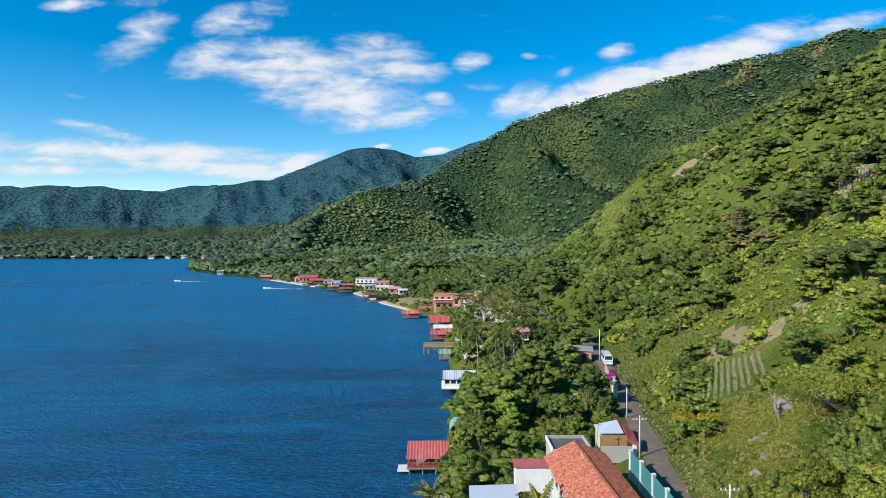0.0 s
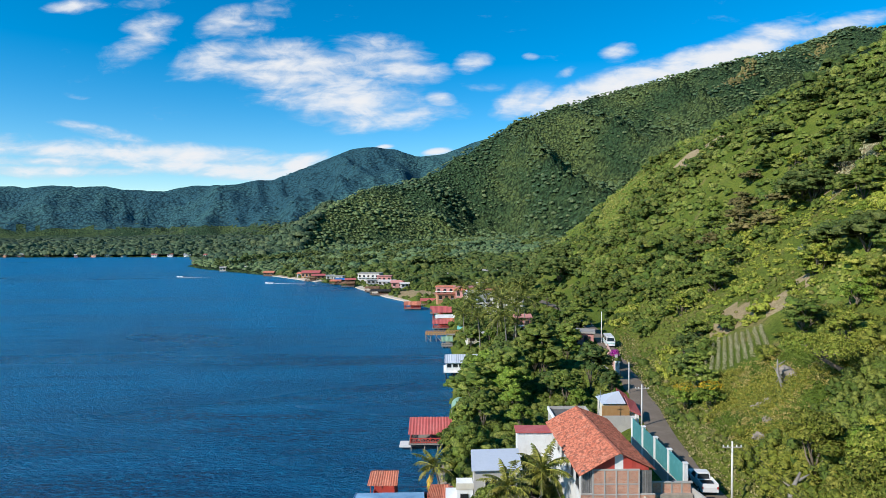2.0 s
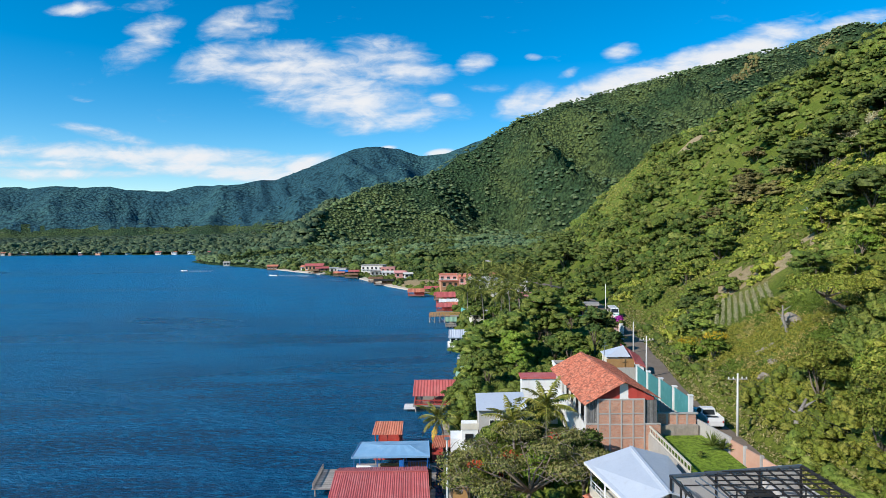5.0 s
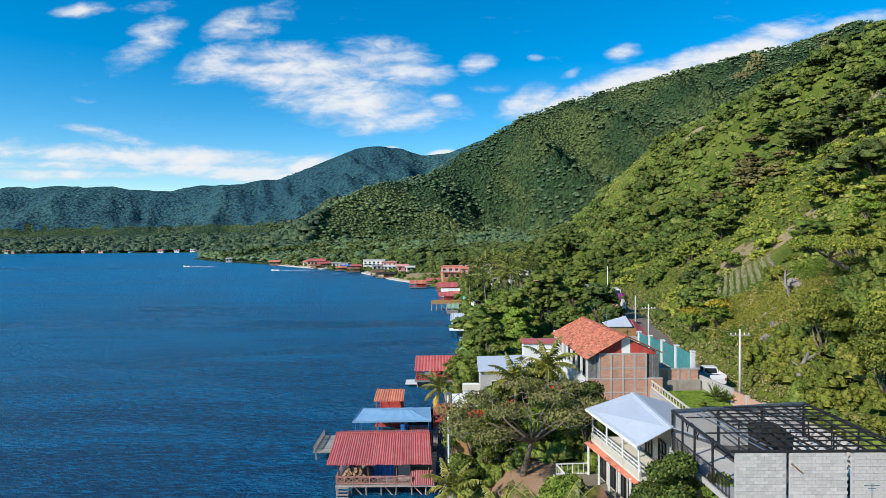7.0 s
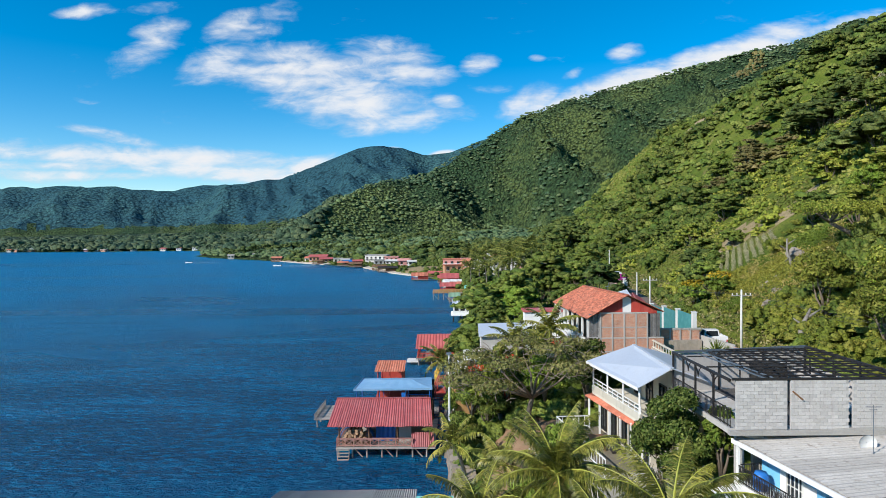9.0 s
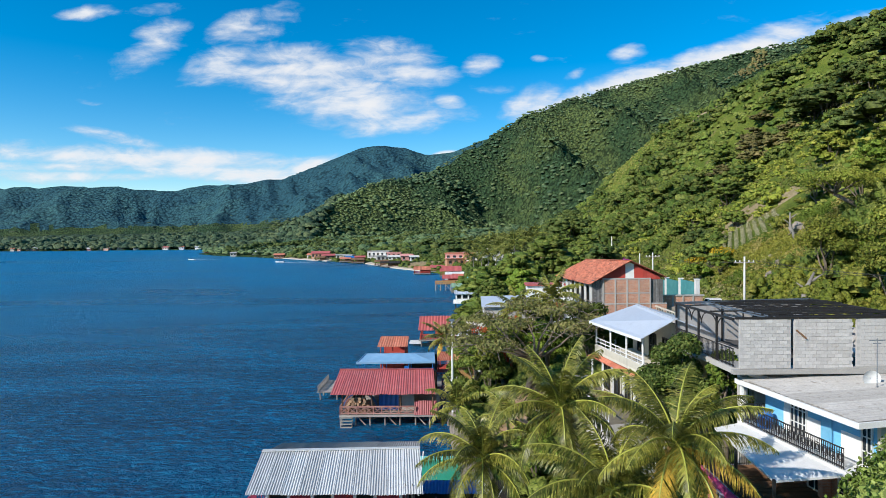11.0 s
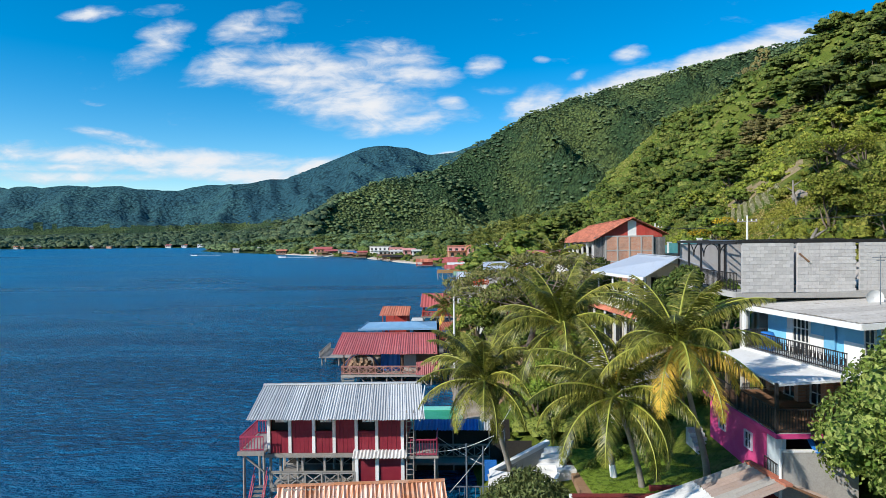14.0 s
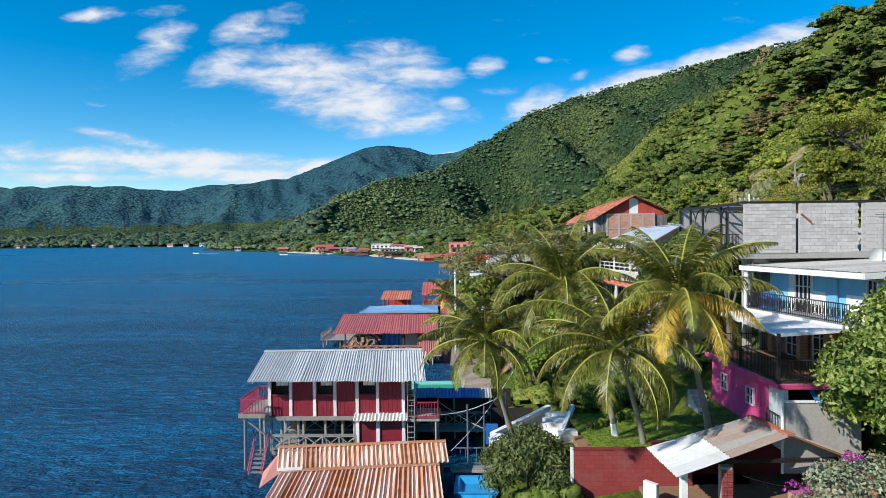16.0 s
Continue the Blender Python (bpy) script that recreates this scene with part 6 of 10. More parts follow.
# ---- houses on the bank ----
def blue_house():
    t = thing("house", (19.5, 29.5, 4.3), "three-storey house, sky blue over brick over magenta, with balconies", "house")
    # top storey: facade faces the lake
    part("roof_slab", Geo().slab([(15.7, 33.9, 11.62), (17.1, 25.6, 11.66), (25.5, 26.6, 12.05), (25.0, 34.3, 11.95)], 0.16), ROOF_GREY, t, "grey stained flat roof")
    roof_sheets(t, (15.75, 33.8, 11.66), (17.15, 25.7, 11.70), (24.9, 26.6, 12.09), (24.5, 34.1, 12.0), 9, ROOF_GREY, 0.3, 0.02, seed=81)
    fascia = Geo().beam((15.66, 33.9, 11.5), (17.06, 25.55, 11.54), 0.08, 0.26).beam((17.06, 25.55, 11.54), (25.4, 26.5, 11.9), 0.08, 0.26)
    part("fascia", fascia, WHITEWASH, t)
    # wall along the facade with blue and white fields
    A, B = Vector((17.2, 33.6, 0)), Vector((18.4, 26.2, 0))
    for u0, u1, mat in ((0, 0.20, SKYBLUE), (0.20, 0.27, WHITEWASH), (0.43, 0.60, SKYBLUE), (0.60, 0.72, SKYBLUE), (0.72, 0.88, SKYBLUE), (0.96, 1.0, SKYBLUE)):
        p, q = lerp(A, B, u0), lerp(A, B, u1)
        wall_run(t, "wall_panel", p, q, 9.3, 11.5, 0.2, mat)
    for u0, u1 in ((0.20, 0.27), (0.43, 0.585), (0.72, 0.88)):
        p, q = lerp(A, B, u0) + Vector((-0.03, 0, 0)), lerp(A, B, u1) + Vector((-0.03, 0, 0))
        wall_run(t, "white_field", p, q, 9.3, 10.5, 0.06, WHITEWASH)
    out = (-1, -0.16)
    window_in(t, lerp(A, B, 0.27), lerp(A, B, 0.43), 9.3, 11.35, out, WHITEWASH, 4, 3, 0.04, "glazed_door")
    window_in(t, lerp(A, B, 0.88), lerp(A, B, 0.96), 9.3, 11.3, out, WHITEWASH, 2, 3, 0.04, "glazed_door")
    part("door", Geo().box(17.82, 17.9, 28.7, 29.5, 9.3, 11.2), SKYBLUE, t, "plain blue door")
    wall_run(t, "end_wall", (17.3, 33.8), (25, 34.2), 9.2, 11.5, -0.2, SKYBLUE)
    wall_run(t, "end_wall", (18.4, 26.1), (25.2, 26.9), 4.3, 11.6, 0.2, CREAM)
    part("corner_post", Geo().box(15.8, 15.95, 33.5, 33.65, 9.2, 11.5), WHITEWASH, t)
    # balcony floor and rail
    part("balcony_floor", Geo().slab([(15.75, 33.8, 9.28), (17.0, 26.3, 9.28), (18.6, 26.4, 9.28), (17.4, 33.9, 9.28)], 0.16), WHITEWASH, t)
    r = railing(t, (15.85, 33.6, 9.28), (17.05, 26.5, 9.28), 0.95, STEEL, 0.13, 0.035)
    rnd = random.Random(5)
    sq = Geo()
    for i in range(16):
        p = lerp((15.85, 33.6, 9.5), (17.05, 26.5, 9.5), (i + 0.5) / 16)
        for s in (0.12, 0.2):
            a, b = p + Vector((0.03, -s, 0.3 - s)), p + Vector((-0.03, s, 0.3 + s))
            sq.beam((p.x, p.y - s, p.z + 0.3 - s), (p.x, p.y + s, p.z + 0.3 - s), 0.03).beam((p.x, p.y - s, p.z + 0.3 + s), (p.x, p.y + s, p.z + 0.3 + s), 0.03)
            sq.beam((p.x, p.y - s, p.z + 0.3 - s), (p.x, p.y - s, p.z + 0.3 + s), 0.03).beam((p.x, p.y + s, p.z + 0.3 - s), (p.x, p.y + s, p.z + 0.3 + s), 0.03)
    part("scroll_pattern", sq, STEEL, r)
    railing(t, (15.85, 33.6, 9.28), (17.2, 33.75, 9.28), 0.95, STEEL, 0.13, 0.035)
    # white canopy under it
    part("canopy", Geo().slab([(14.2, 33.2, 9.06), (13.75, 26.0, 9.02), (17.3, 26.2, 9.2), (16.6, 34.0, 9.2)], 0.10), WHITEWASH, t, "wide white slab canopy")
    # middle storey: brick pillars, glazed doors, open balcony
    part("middle_floor", Geo().slab([(13.6, 33.4, 6.86), (13.7, 25.9, 6.86), (18.6, 26.0, 6.86), (18.4, 34.0, 6.86)], 0.22), CONCRETE, t)
    planks(t, 13.75, 18.4, 26.1, 33.4, 6.92, 0.22, WOOD_BROWN, "x", 0.04, "floor_board")
    part("floor_trim", Geo().beam((13.55, 33.4, 6.78), (13.65, 25.85, 6.78), 0.06, 0.2).beam((13.65, 25.85, 6.78), (18.6, 25.95, 6.78), 0.06, 0.2), PINK, t)
    wall_run(t, "back_wall", (17.4, 34.0), (18.5, 26.2), 6.9, 9.1, 0.2, BRICKWORK)
    for u in (0.05, 0.36, 0.62, 0.95):
        p = lerp((17.15, 33.6, 0), (18.2, 26.4, 0), u)
        part("brick_pillar", Geo().box(p.x - 0.22, p.x + 0.16, p.y - 0.2, p.y + 0.2, 6.9, 9.08), BRICKWORK, t)
    window_in(t, (17.45, 32.3), (17.65, 31.0), 6.95, 8.8, out, WHITEWASH, 3, 3, 0.035, "glazed_door")
    window_in(t, (17.75, 30.4), (17.98, 29.0), 6.95, 8.8, out, WHITEWASH, 3, 3, 0.035, "glazed_door")
    window_in(t, (18.05, 28.4), (18.3, 26.7), 6.95, 8.8, out, WHITEWASH, 3, 3, 0.035, "glazed_door")
    for p, q in (((13.7, 33.2, 6.9), (13.78, 26.0, 6.9)), ((13.78, 26.0, 6.9), (18.3, 26.05, 6.9)), ((13.7, 33.2, 6.9), (17.3, 33.4, 6.9))):
        railing(t, p, q, 1.0, STEEL, 0.13, 0.03)
    for x, y in ((13.75, 26.05), (13.72, 29.6), (13.7, 33.1)):
        part("post", Geo().box(x - 0.06, x + 0.06, y - 0.06, y + 0.06, 6.86, 9.05), STEEL, t)
    # lowest storey: magenta
    wall_run(t, "wall", (14.0, 33.4), (14.0, 27.6), 3.8, 6.68, 0.2, PINK)
    wall_run(t, "wall", (14.0, 33.6), (18.0, 33.8), 3.8, 6.68, -0.2, PINK)
    wall_run(t, "wall", (14.1, 27.58), (14.1, 26.3), 3.8, 6.68, 0.2, surface("pale_blue_render", (0.5, 0.58, 0.62), (0.56, 0.62, 0.66), (0.3, 0.34, 0.36)))
    # dark sheet inside stands in for the unlit lowest storey
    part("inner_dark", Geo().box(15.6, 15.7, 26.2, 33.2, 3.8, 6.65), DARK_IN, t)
    for y in (32.3, 29.4):
        window_in(t, (13.99, y), (13.99, y - 0.75), 5.15, 6.0, (-1, 0), surface("lilac_frame", (0.55, 0.5, 0.6), (0.6, 0.55, 0.62), (0.3, 0.28, 0.32)), 2, 2, 0.04)
    railing(t, (13.9, 27.4, 4.3), (13.9, 26.3, 4.3), 1.1, STEEL, 0.13, 0.03)
    steps = thing("outdoor_steps", (12.6, 33.2, 3.2), "narrow concrete steps climbing beside the magenta wall", "steps")
    for i in range(9):
        part("step", Geo().box(12.9, 13.75, 31.6 + i * 0.3, 31.9 + i * 0.3, 2.6, 3.1 + i * 0.18), CONCRETE, steps)
    # grey yard wall
    w = thing("yard_wall", (16.2, 25.2, 4), "stained grey concrete yard wall with a pipe", "wall")
    part("wall_body", Geo().box(13.95, 17.2, 25.9, 26.05, 3.0, 6.08), CONCRETE, w)
    part("coping", Geo().box(13.92, 17.25, 25.86, 26.09, 6.08, 6.14), WHITEWASH, w)
    part("pipe", Geo().tube([(13.85, 25.9, 3.0), (13.85, 25.9, 6.25)], [0.07, 0.07], 8), WHITEWASH, w)
    tarp = thing("tarpaulin", (15.6, 26.6, 5.6), "crumpled blue tarpaulin under the balcony", "tarpaulin")
    part("cloth", Geo().sheet((15.3, 25.7, 6.1), (17.5, 25.7, 6.0), (17.5, 26.8, 6.4), (15.4, 26.7, 6.5), 0.6, 0.06, 0.02, 6, 0.1, 3), PLASTIC_BLUE, tarp)
    dish = thing("satellite_dish", (21.6, 31.4, 12), "pale round satellite dish on the flat roof", "dish")
    g = Geo()
    rings = [[(21.6 + 0.46 * r * math.cos(a), 31.4 + 0.16 * (1 - r * r) * 0.8, 12.15 + 0.42 * r * math.sin(a)) for a in np.linspace(0, math.tau, 25)[:-1]] for r in (0.05, 0.35, 0.7, 1.0)]
    n = 24
    faces = [(i * n + k, i * n + (k + 1) % n, (i + 1) * n + (k + 1) % n, (i + 1) * n + k) for i in range(3) for k in range(n)]
    back = [[(x, y + 0.04, z) for x, y, z in r] for r in rings]
    g.add([p for r in rings for p in r], faces).add([p for r in back for p in r], [f[::-1] for f in faces])
    part("reflector", g, WHITEWASH, dish, smooth=True)
    part("mast", Geo().tube([(21.6, 31.6, 11.6), (21.6, 31.6, 12.2)], [0.04, 0.04], 7), STEEL_BLUE, dish)
    ant = thing("antenna", (21.3, 30.6, 12), "thin grey television antenna on the flat roof", "antenna")
    part("mast", Geo().tube([(21.3, 30.6, 11.8), (21.3, 30.6, 14.4)], [0.025, 0.018], 6), STEEL_BLUE, ant)
    part("arms", Geo().beam((20.9, 30.6, 14.3), (21.7, 30.6, 14.3), 0.03).beam((21.1, 30.6, 14.15), (21.5, 30.6, 14.15), 0.03), STEEL_BLUE, ant)
    tank = thing("water_drum", (16.4, 32.6, 9.28), "blue plastic drum on the balcony", "drum")
    part("body", Geo().tube([(16.6, 32.5, 9.3), (16.6, 32.5, 9.4), (16.6, 32.5, 10.0), (16.6, 32.5, 10.25)], [0.36, 0.4, 0.4, 0.3], 14), PLASTIC_BLUE, tank, smooth=True)


blue_house()


def block_building():
    t = thing("unfinished_building", (21.5, 39, 4.5), "unfinished grey block building with a bare steel roof frame", "building")
    part("floor_slab", Geo().slab([(15.3, 33.4, 12.32), (26.6, 33.4, 12.32), (25.6, 43.5, 12.32), (15.0, 41.7, 12.32)], 0.32), CONCRETE, t)
    # dark slab puts the shade below the roof frame into the floor's colour
    part("tar_floor", Geo().slab([(18.4, 34.0, 12.34), (26.2, 34.0, 12.34), (25.2, 42.9, 12.34), (18.0, 41.8, 12.34)], 0.02), surface("near_black_floor", (0.075, 0.072, 0.07), (0.13, 0.12, 0.115), (0.04, 0.038, 0.036), 0.7, 8, 0.9), t, "dark slab standing in for shade on the floor")
    for k, (x, y, w) in enumerate(((24.0, 36.5, 0.9), (24.3, 38.6, 1.0), (24.2, 40.4, 0.8), (23.6, 41.8, 0.7))):
        part("rubble_heap", Geo().slab([(x - w, y - 0.4, 12.7), (x + 0.3, y - 0.6, 12.6), (x + w * 0.8, y + 0.5, 12.75), (x - 0.4, y + 0.7, 12.65)], 0.34), WHITEWASH, t, "pale broken blocks")
    part("slab_edge", Geo().box(15.2, 26.6, 33.1, 33.4, 12.02, 12.28), CONCRETE, t)
    under = [(16.2, 34.2), (20.5, 34.2), (25.5, 34.2), (16.2, 41.2), (20.5, 41.8), (25.0, 42.6)]
    for x, y in under:
        part("column", Geo().box(x - 0.2, x + 0.2, y - 0.2, y + 0.2, float(height(x, y)) - 0.5, 12.0), CONCRETE, t)
    part("retaining_wall", Geo().box(17.2, 26.6, 34.6, 34.9, 4.5, 12.0), CONCRETE, t)
    part("sloping_beam", Geo().beam((16.2, 33.6, 12.0), (18.6, 33.9, 11.2), 0.25, 0.3).beam((18.4, 33.3, 12.15), (26.6, 33.3, 12.45), 0.2, 0.22), CONCRETE, t)
    # steel posts and the bare roof frame
    z = 15.05
    for x, y in ((15.4, 35.7), (15.25, 38.0), (15.1, 39.6), (15.05, 41.3), (18.4, 41.9), (21.7, 42.4), (24.9, 42.9), (16.9, 33.45)):
        part("steel_post", Geo().beam((x, y, 12.3), (x, y, z), 0.11), STEEL, t)
    for y in (35.7, 38.0, 39.6):
        pts = [(15.42, y - 1.0 + 1.0 * math.cos(a), z - 0.9 + 0.8 * math.sin(a)) for a in np.linspace(0, math.pi / 2, 7)]
        part("arch_brace", Geo().tube(pts, [0.035] * 7, 6), STEEL, t)
        pts = [(15.42, y + 1.0 - 1.0 * math.cos(a), z - 0.9 + 0.8 * math.sin(a)) for a in np.linspace(0, math.pi / 2, 7)]
        part("arch_brace", Geo().tube(pts, [0.035] * 7, 6), STEEL, t)
    part("edge_girder", Geo().beam((15.3, 33.3, z), (15.0, 41.3, z), 0.12, 0.14), STEEL, t)
    part("edge_girder", Geo().beam((15.0, 41.3, z), (25.0, 43.0, z), 0.14, 0.16), STEEL_BLUE, t)
    part("edge_girder", Geo().beam((25.0, 43.0, z), (25.4, 33.3, z), 0.12, 0.14), STEEL, t)
    part("edge_girder", Geo().beam((15.4, 33.3, z + 0.06), (26.5, 33.3, z + 0.06), 0.12, 0.12), STEEL, t)
    for i in range(11):
        y = 34.1 + i * 0.78
        part("purlin", Geo().beam((15.3 if i in (3, 7) else 17.6, y, z + 0.06), (25.2, y + 0.1 * math.sin(i * 2.1), z + 0.06 + 0.05 * math.sin(i)), 0.06, 0.08), STEEL, t)
    for i in range(9):
        x = 17.6 + i * 0.92
        part("rafter", Geo().beam((x, 33.4, z - 0.03), (x, 41.3 + (x - 15) * 0.17, z - 0.03), 0.07, 0.10), STEEL, t)
    for i in range(5):
        for y in (36.6, 39.2):
            part("prop", Geo().beam((18.6 + i * 1.5, y, 12.34), (18.6 + i * 1.5, y, z), 0.07), STEEL, t)
    for a, b in (((17.45, 33.6, z), (16.3, 40.2, z + 0.1)), ((17.95, 33.8, z), (16.8, 40.7, z + 0.1))):
        part("loose_bar", Geo().beam(a, b, 0.07, 0.07), STEEL_BLUE, t)
    part("loose_plank", Geo().beam((18.66, 33.16, 14.45), (19.2, 33.14, 13.98), 0.05, 0.09), WOOD_BROWN, t)
    railing(t, (15.4, 33.5, 12.32), (15.05, 41.3, 12.32), 1.05, STEEL, 0.16, 0.035)
    # back and side block walls with openings
    wall_run(t, "back_wall", (15.1, 41.35), (25.1, 43.05), 12.3, 14.9, 0.16, BLOCK)
    wall_run(t, "inner_wall", (21.5, 34.0), (21.5, 41.6), 12.3, 14.6, -0.16, BLOCK)
    # plain near-black box standing on the floor slab
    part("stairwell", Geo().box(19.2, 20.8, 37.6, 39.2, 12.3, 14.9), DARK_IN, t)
    wall_run(t, "side_wall", (25.6, 33.5), (25.2, 43.0), 12.3, 13.7, 0.16, BLOCK)
    # front wall: mortar core with single blocks
    front = part("front_wall", Geo().box(15.6, 18.41, 33.24, 33.36, 12.3, 15.02).box(18.6, 21.75, 33.24, 33.36, 12.3, 15.02).box(22.0, 25.6, 33.24, 33.36, 12.3, 15.02), MORTAR, t)
    return t, front


unfinished, block_front = block_building()


def silver_house():
    t = thing("villa", (14.2, 45.6, 5.5), "two-storey cream villa with a silver roof and a terracotta lean-to", "house")
    e0, e1 = (11.1, 50.4, 12.6), (12.6, 41.2, 12.66)
    r0, r1 = (15.0, 50.3, 13.95), (14.9, 41.0, 14.02)
    w0, w1 = (18.2, 50.6, 13.0), (17.6, 41.4, 13.0)
    part("roof_plane", Geo().slab([e1, r1, r0, e0], 0.07), ROOF_SILVER, t)
    part("roof_plane", Geo().slab([r1, w1, w0, r0], 0.07), ROOF_SILVER, t)
    part("ridge_cap", Geo().beam(Vector(r0) + Vector((0, 0, 0.02)), Vector(r1) + Vector((0, 0, 0.02)), 0.25, 0.04), ROOF_SILVER, t)
    part("fascia", Geo().beam(Vector(e0) - Vector((0, 0, 0.12)), Vector(e1) - Vector((0, 0, 0.12)), 0.05, 0.2), WHITEWASH, t)
    # upper terrace with posts
    part("upper_floor", Geo().slab([(12.9, 41.6, 10.3), (17.4, 41.9, 10.3), (17.8, 50.3, 10.3), (11.5, 50.1, 10.3)], 0.35), CREAM, t)
    for p in ((11.6, 50.0), (12.05, 47.2), (12.5, 44.4), (12.9, 41.8)):
        part("post", Geo().tube([(p[0], p[1], 10.3), (p[0], p[1], 12.7)], [0.07, 0.07], 8), WHITEWASH, t)
    part("parapet", Geo().beam((11.55, 50.1, 10.42), (12.95, 41.6, 10.42), 0.15, 0.5), CREAM, t)
    railing(t, (11.6, 50.0, 10.6), (12.95, 41.7, 10.6), 0.65, WHITEWASH, 0.9, 0.045)
    railing(t, (11.6, 50.0, 10.95), (12.95, 41.7, 10.95), 0.02, WHITEWASH, 3.0, 0.04)
    wall_run(t, "upper_wall", (14.6, 50.0), (15.2, 41.9), 10.3, 13.5, 0.2, CREAM)
    wall_run(t, "end_wall", (15.2, 41.7), (17.4, 41.9), 7.0, 13.2, 0.2, CREAM)
    for u in (0.15, 0.45, 0.75):
        p, q = lerp((14.58, 50, 0), (15.18, 41.9, 0), u), lerp((14.58, 50, 0), (15.18, 41.9, 0), u + 0.15)
        window_in(t, p, q, 10.4, 12.3, (-1, 0), STEEL, 2, 2, 0.05, "glazed_door")
    # lean-to roof and lower storey
    roof_sheets(t, (13.0, 41.3, 9.42), (11.0, 50.6, 9.62), (12.0, 50.4, 10.05), (13.9, 41.5, 9.95), 8, ROOF_TILE, 0.3, 0.04, seed=91, label="terracotta lean-to roof")
    wall_run(t, "lower_wall", (12.1, 50.2), (13.6, 41.8), 6.6, 10.0, 0.2, CREAM)
    wall_run(t, "lower_end_wall", (13.6, 41.6), (17.4, 41.9), 6.6, 10.0, 0.2, CREAM)
    for u in (0.06, 0.26, 0.46, 0.66, 0.84):
        p, q = lerp((12.05, 50.2, 0), (13.55, 41.8, 0), u), lerp((12.05, 50.2, 0), (13.55, 41.8, 0), u + 0.13)
        window_in(t, p, q, 7.2, 9.3, (-1, -0.16), STEEL, 2, 1, 0.05, "glazed_door")
    for u in (0.0, 0.23, 0.43, 0.63, 0.82, 1.0):
        p = lerp((11.3, 50.3, 0), (13.0, 41.6, 0), u)
        part("veranda_post", Geo().box(p.x - 0.07, p.x + 0.07, p.y - 0.07, p.y + 0.07, 6.9, 9.6), WHITEWASH, t)
    part("terrace", Geo().slab([(8.4, 50.6, 7.0), (10.2, 40.2, 7.0), (17.4, 41.0, 7.0), (17.4, 50.6, 7.0)], 5.0), CONCRETE, t)
    part("deck", Geo().slab([(8.45, 50.5, 7.03), (10.2, 40.3, 7.03), (13.5, 41.1, 7.03), (12.0, 50.5, 7.03)], 0.03), surface("brown_deck", (0.21, 0.18, 0.125), (0.28, 0.24, 0.17), (0.10, 0.085, 0.06), 1.2, 14, 0.8), t, "olive brown terrace floor")
    railing(t, (8.6, 50.3, 7.0), (10.2, 40.5, 7.0), 0.95, WHITEWASH, 0.5, 0.05)
    railing(t, (8.6, 50.3, 7.0), (11.4, 50.5, 7.0), 0.95, WHITEWASH, 0.5, 0.05)
    table = thing("bench_table", (10.9, 45.4, 7.0), "brown wooden picnic table on the terrace", "table")
    part("tabletop", Geo().box(10.3, 11.4, 44.4, 46.4, 7.68, 7.75), WOOD_BROWN, table)
    for x, y in ((10.5, 44.7), (11.2, 44.7), (10.5, 46.1), (11.2, 46.1)):
        part("leg", Geo().box(x - 0.05, x + 0.05, y - 0.05, y + 0.05, 7.0, 7.68), WOOD_BROWN, table)
    part("seat", Geo().box(9.8, 10.1, 44.5, 46.3, 7.38, 7.45), WOOD_BROWN, table)
    ch = thing("chair", (11.9, 44.4, 7.0), "dark woven armchair on the terrace", "chair")
    part("seat", Geo().box(11.6, 12.15, 44.1, 44.7, 7.05, 7.45), STEEL, ch)
    part("backrest", Geo().box(12.1, 12.2, 44.1, 44.7, 7.4, 7.95), STEEL, ch)


silver_house()


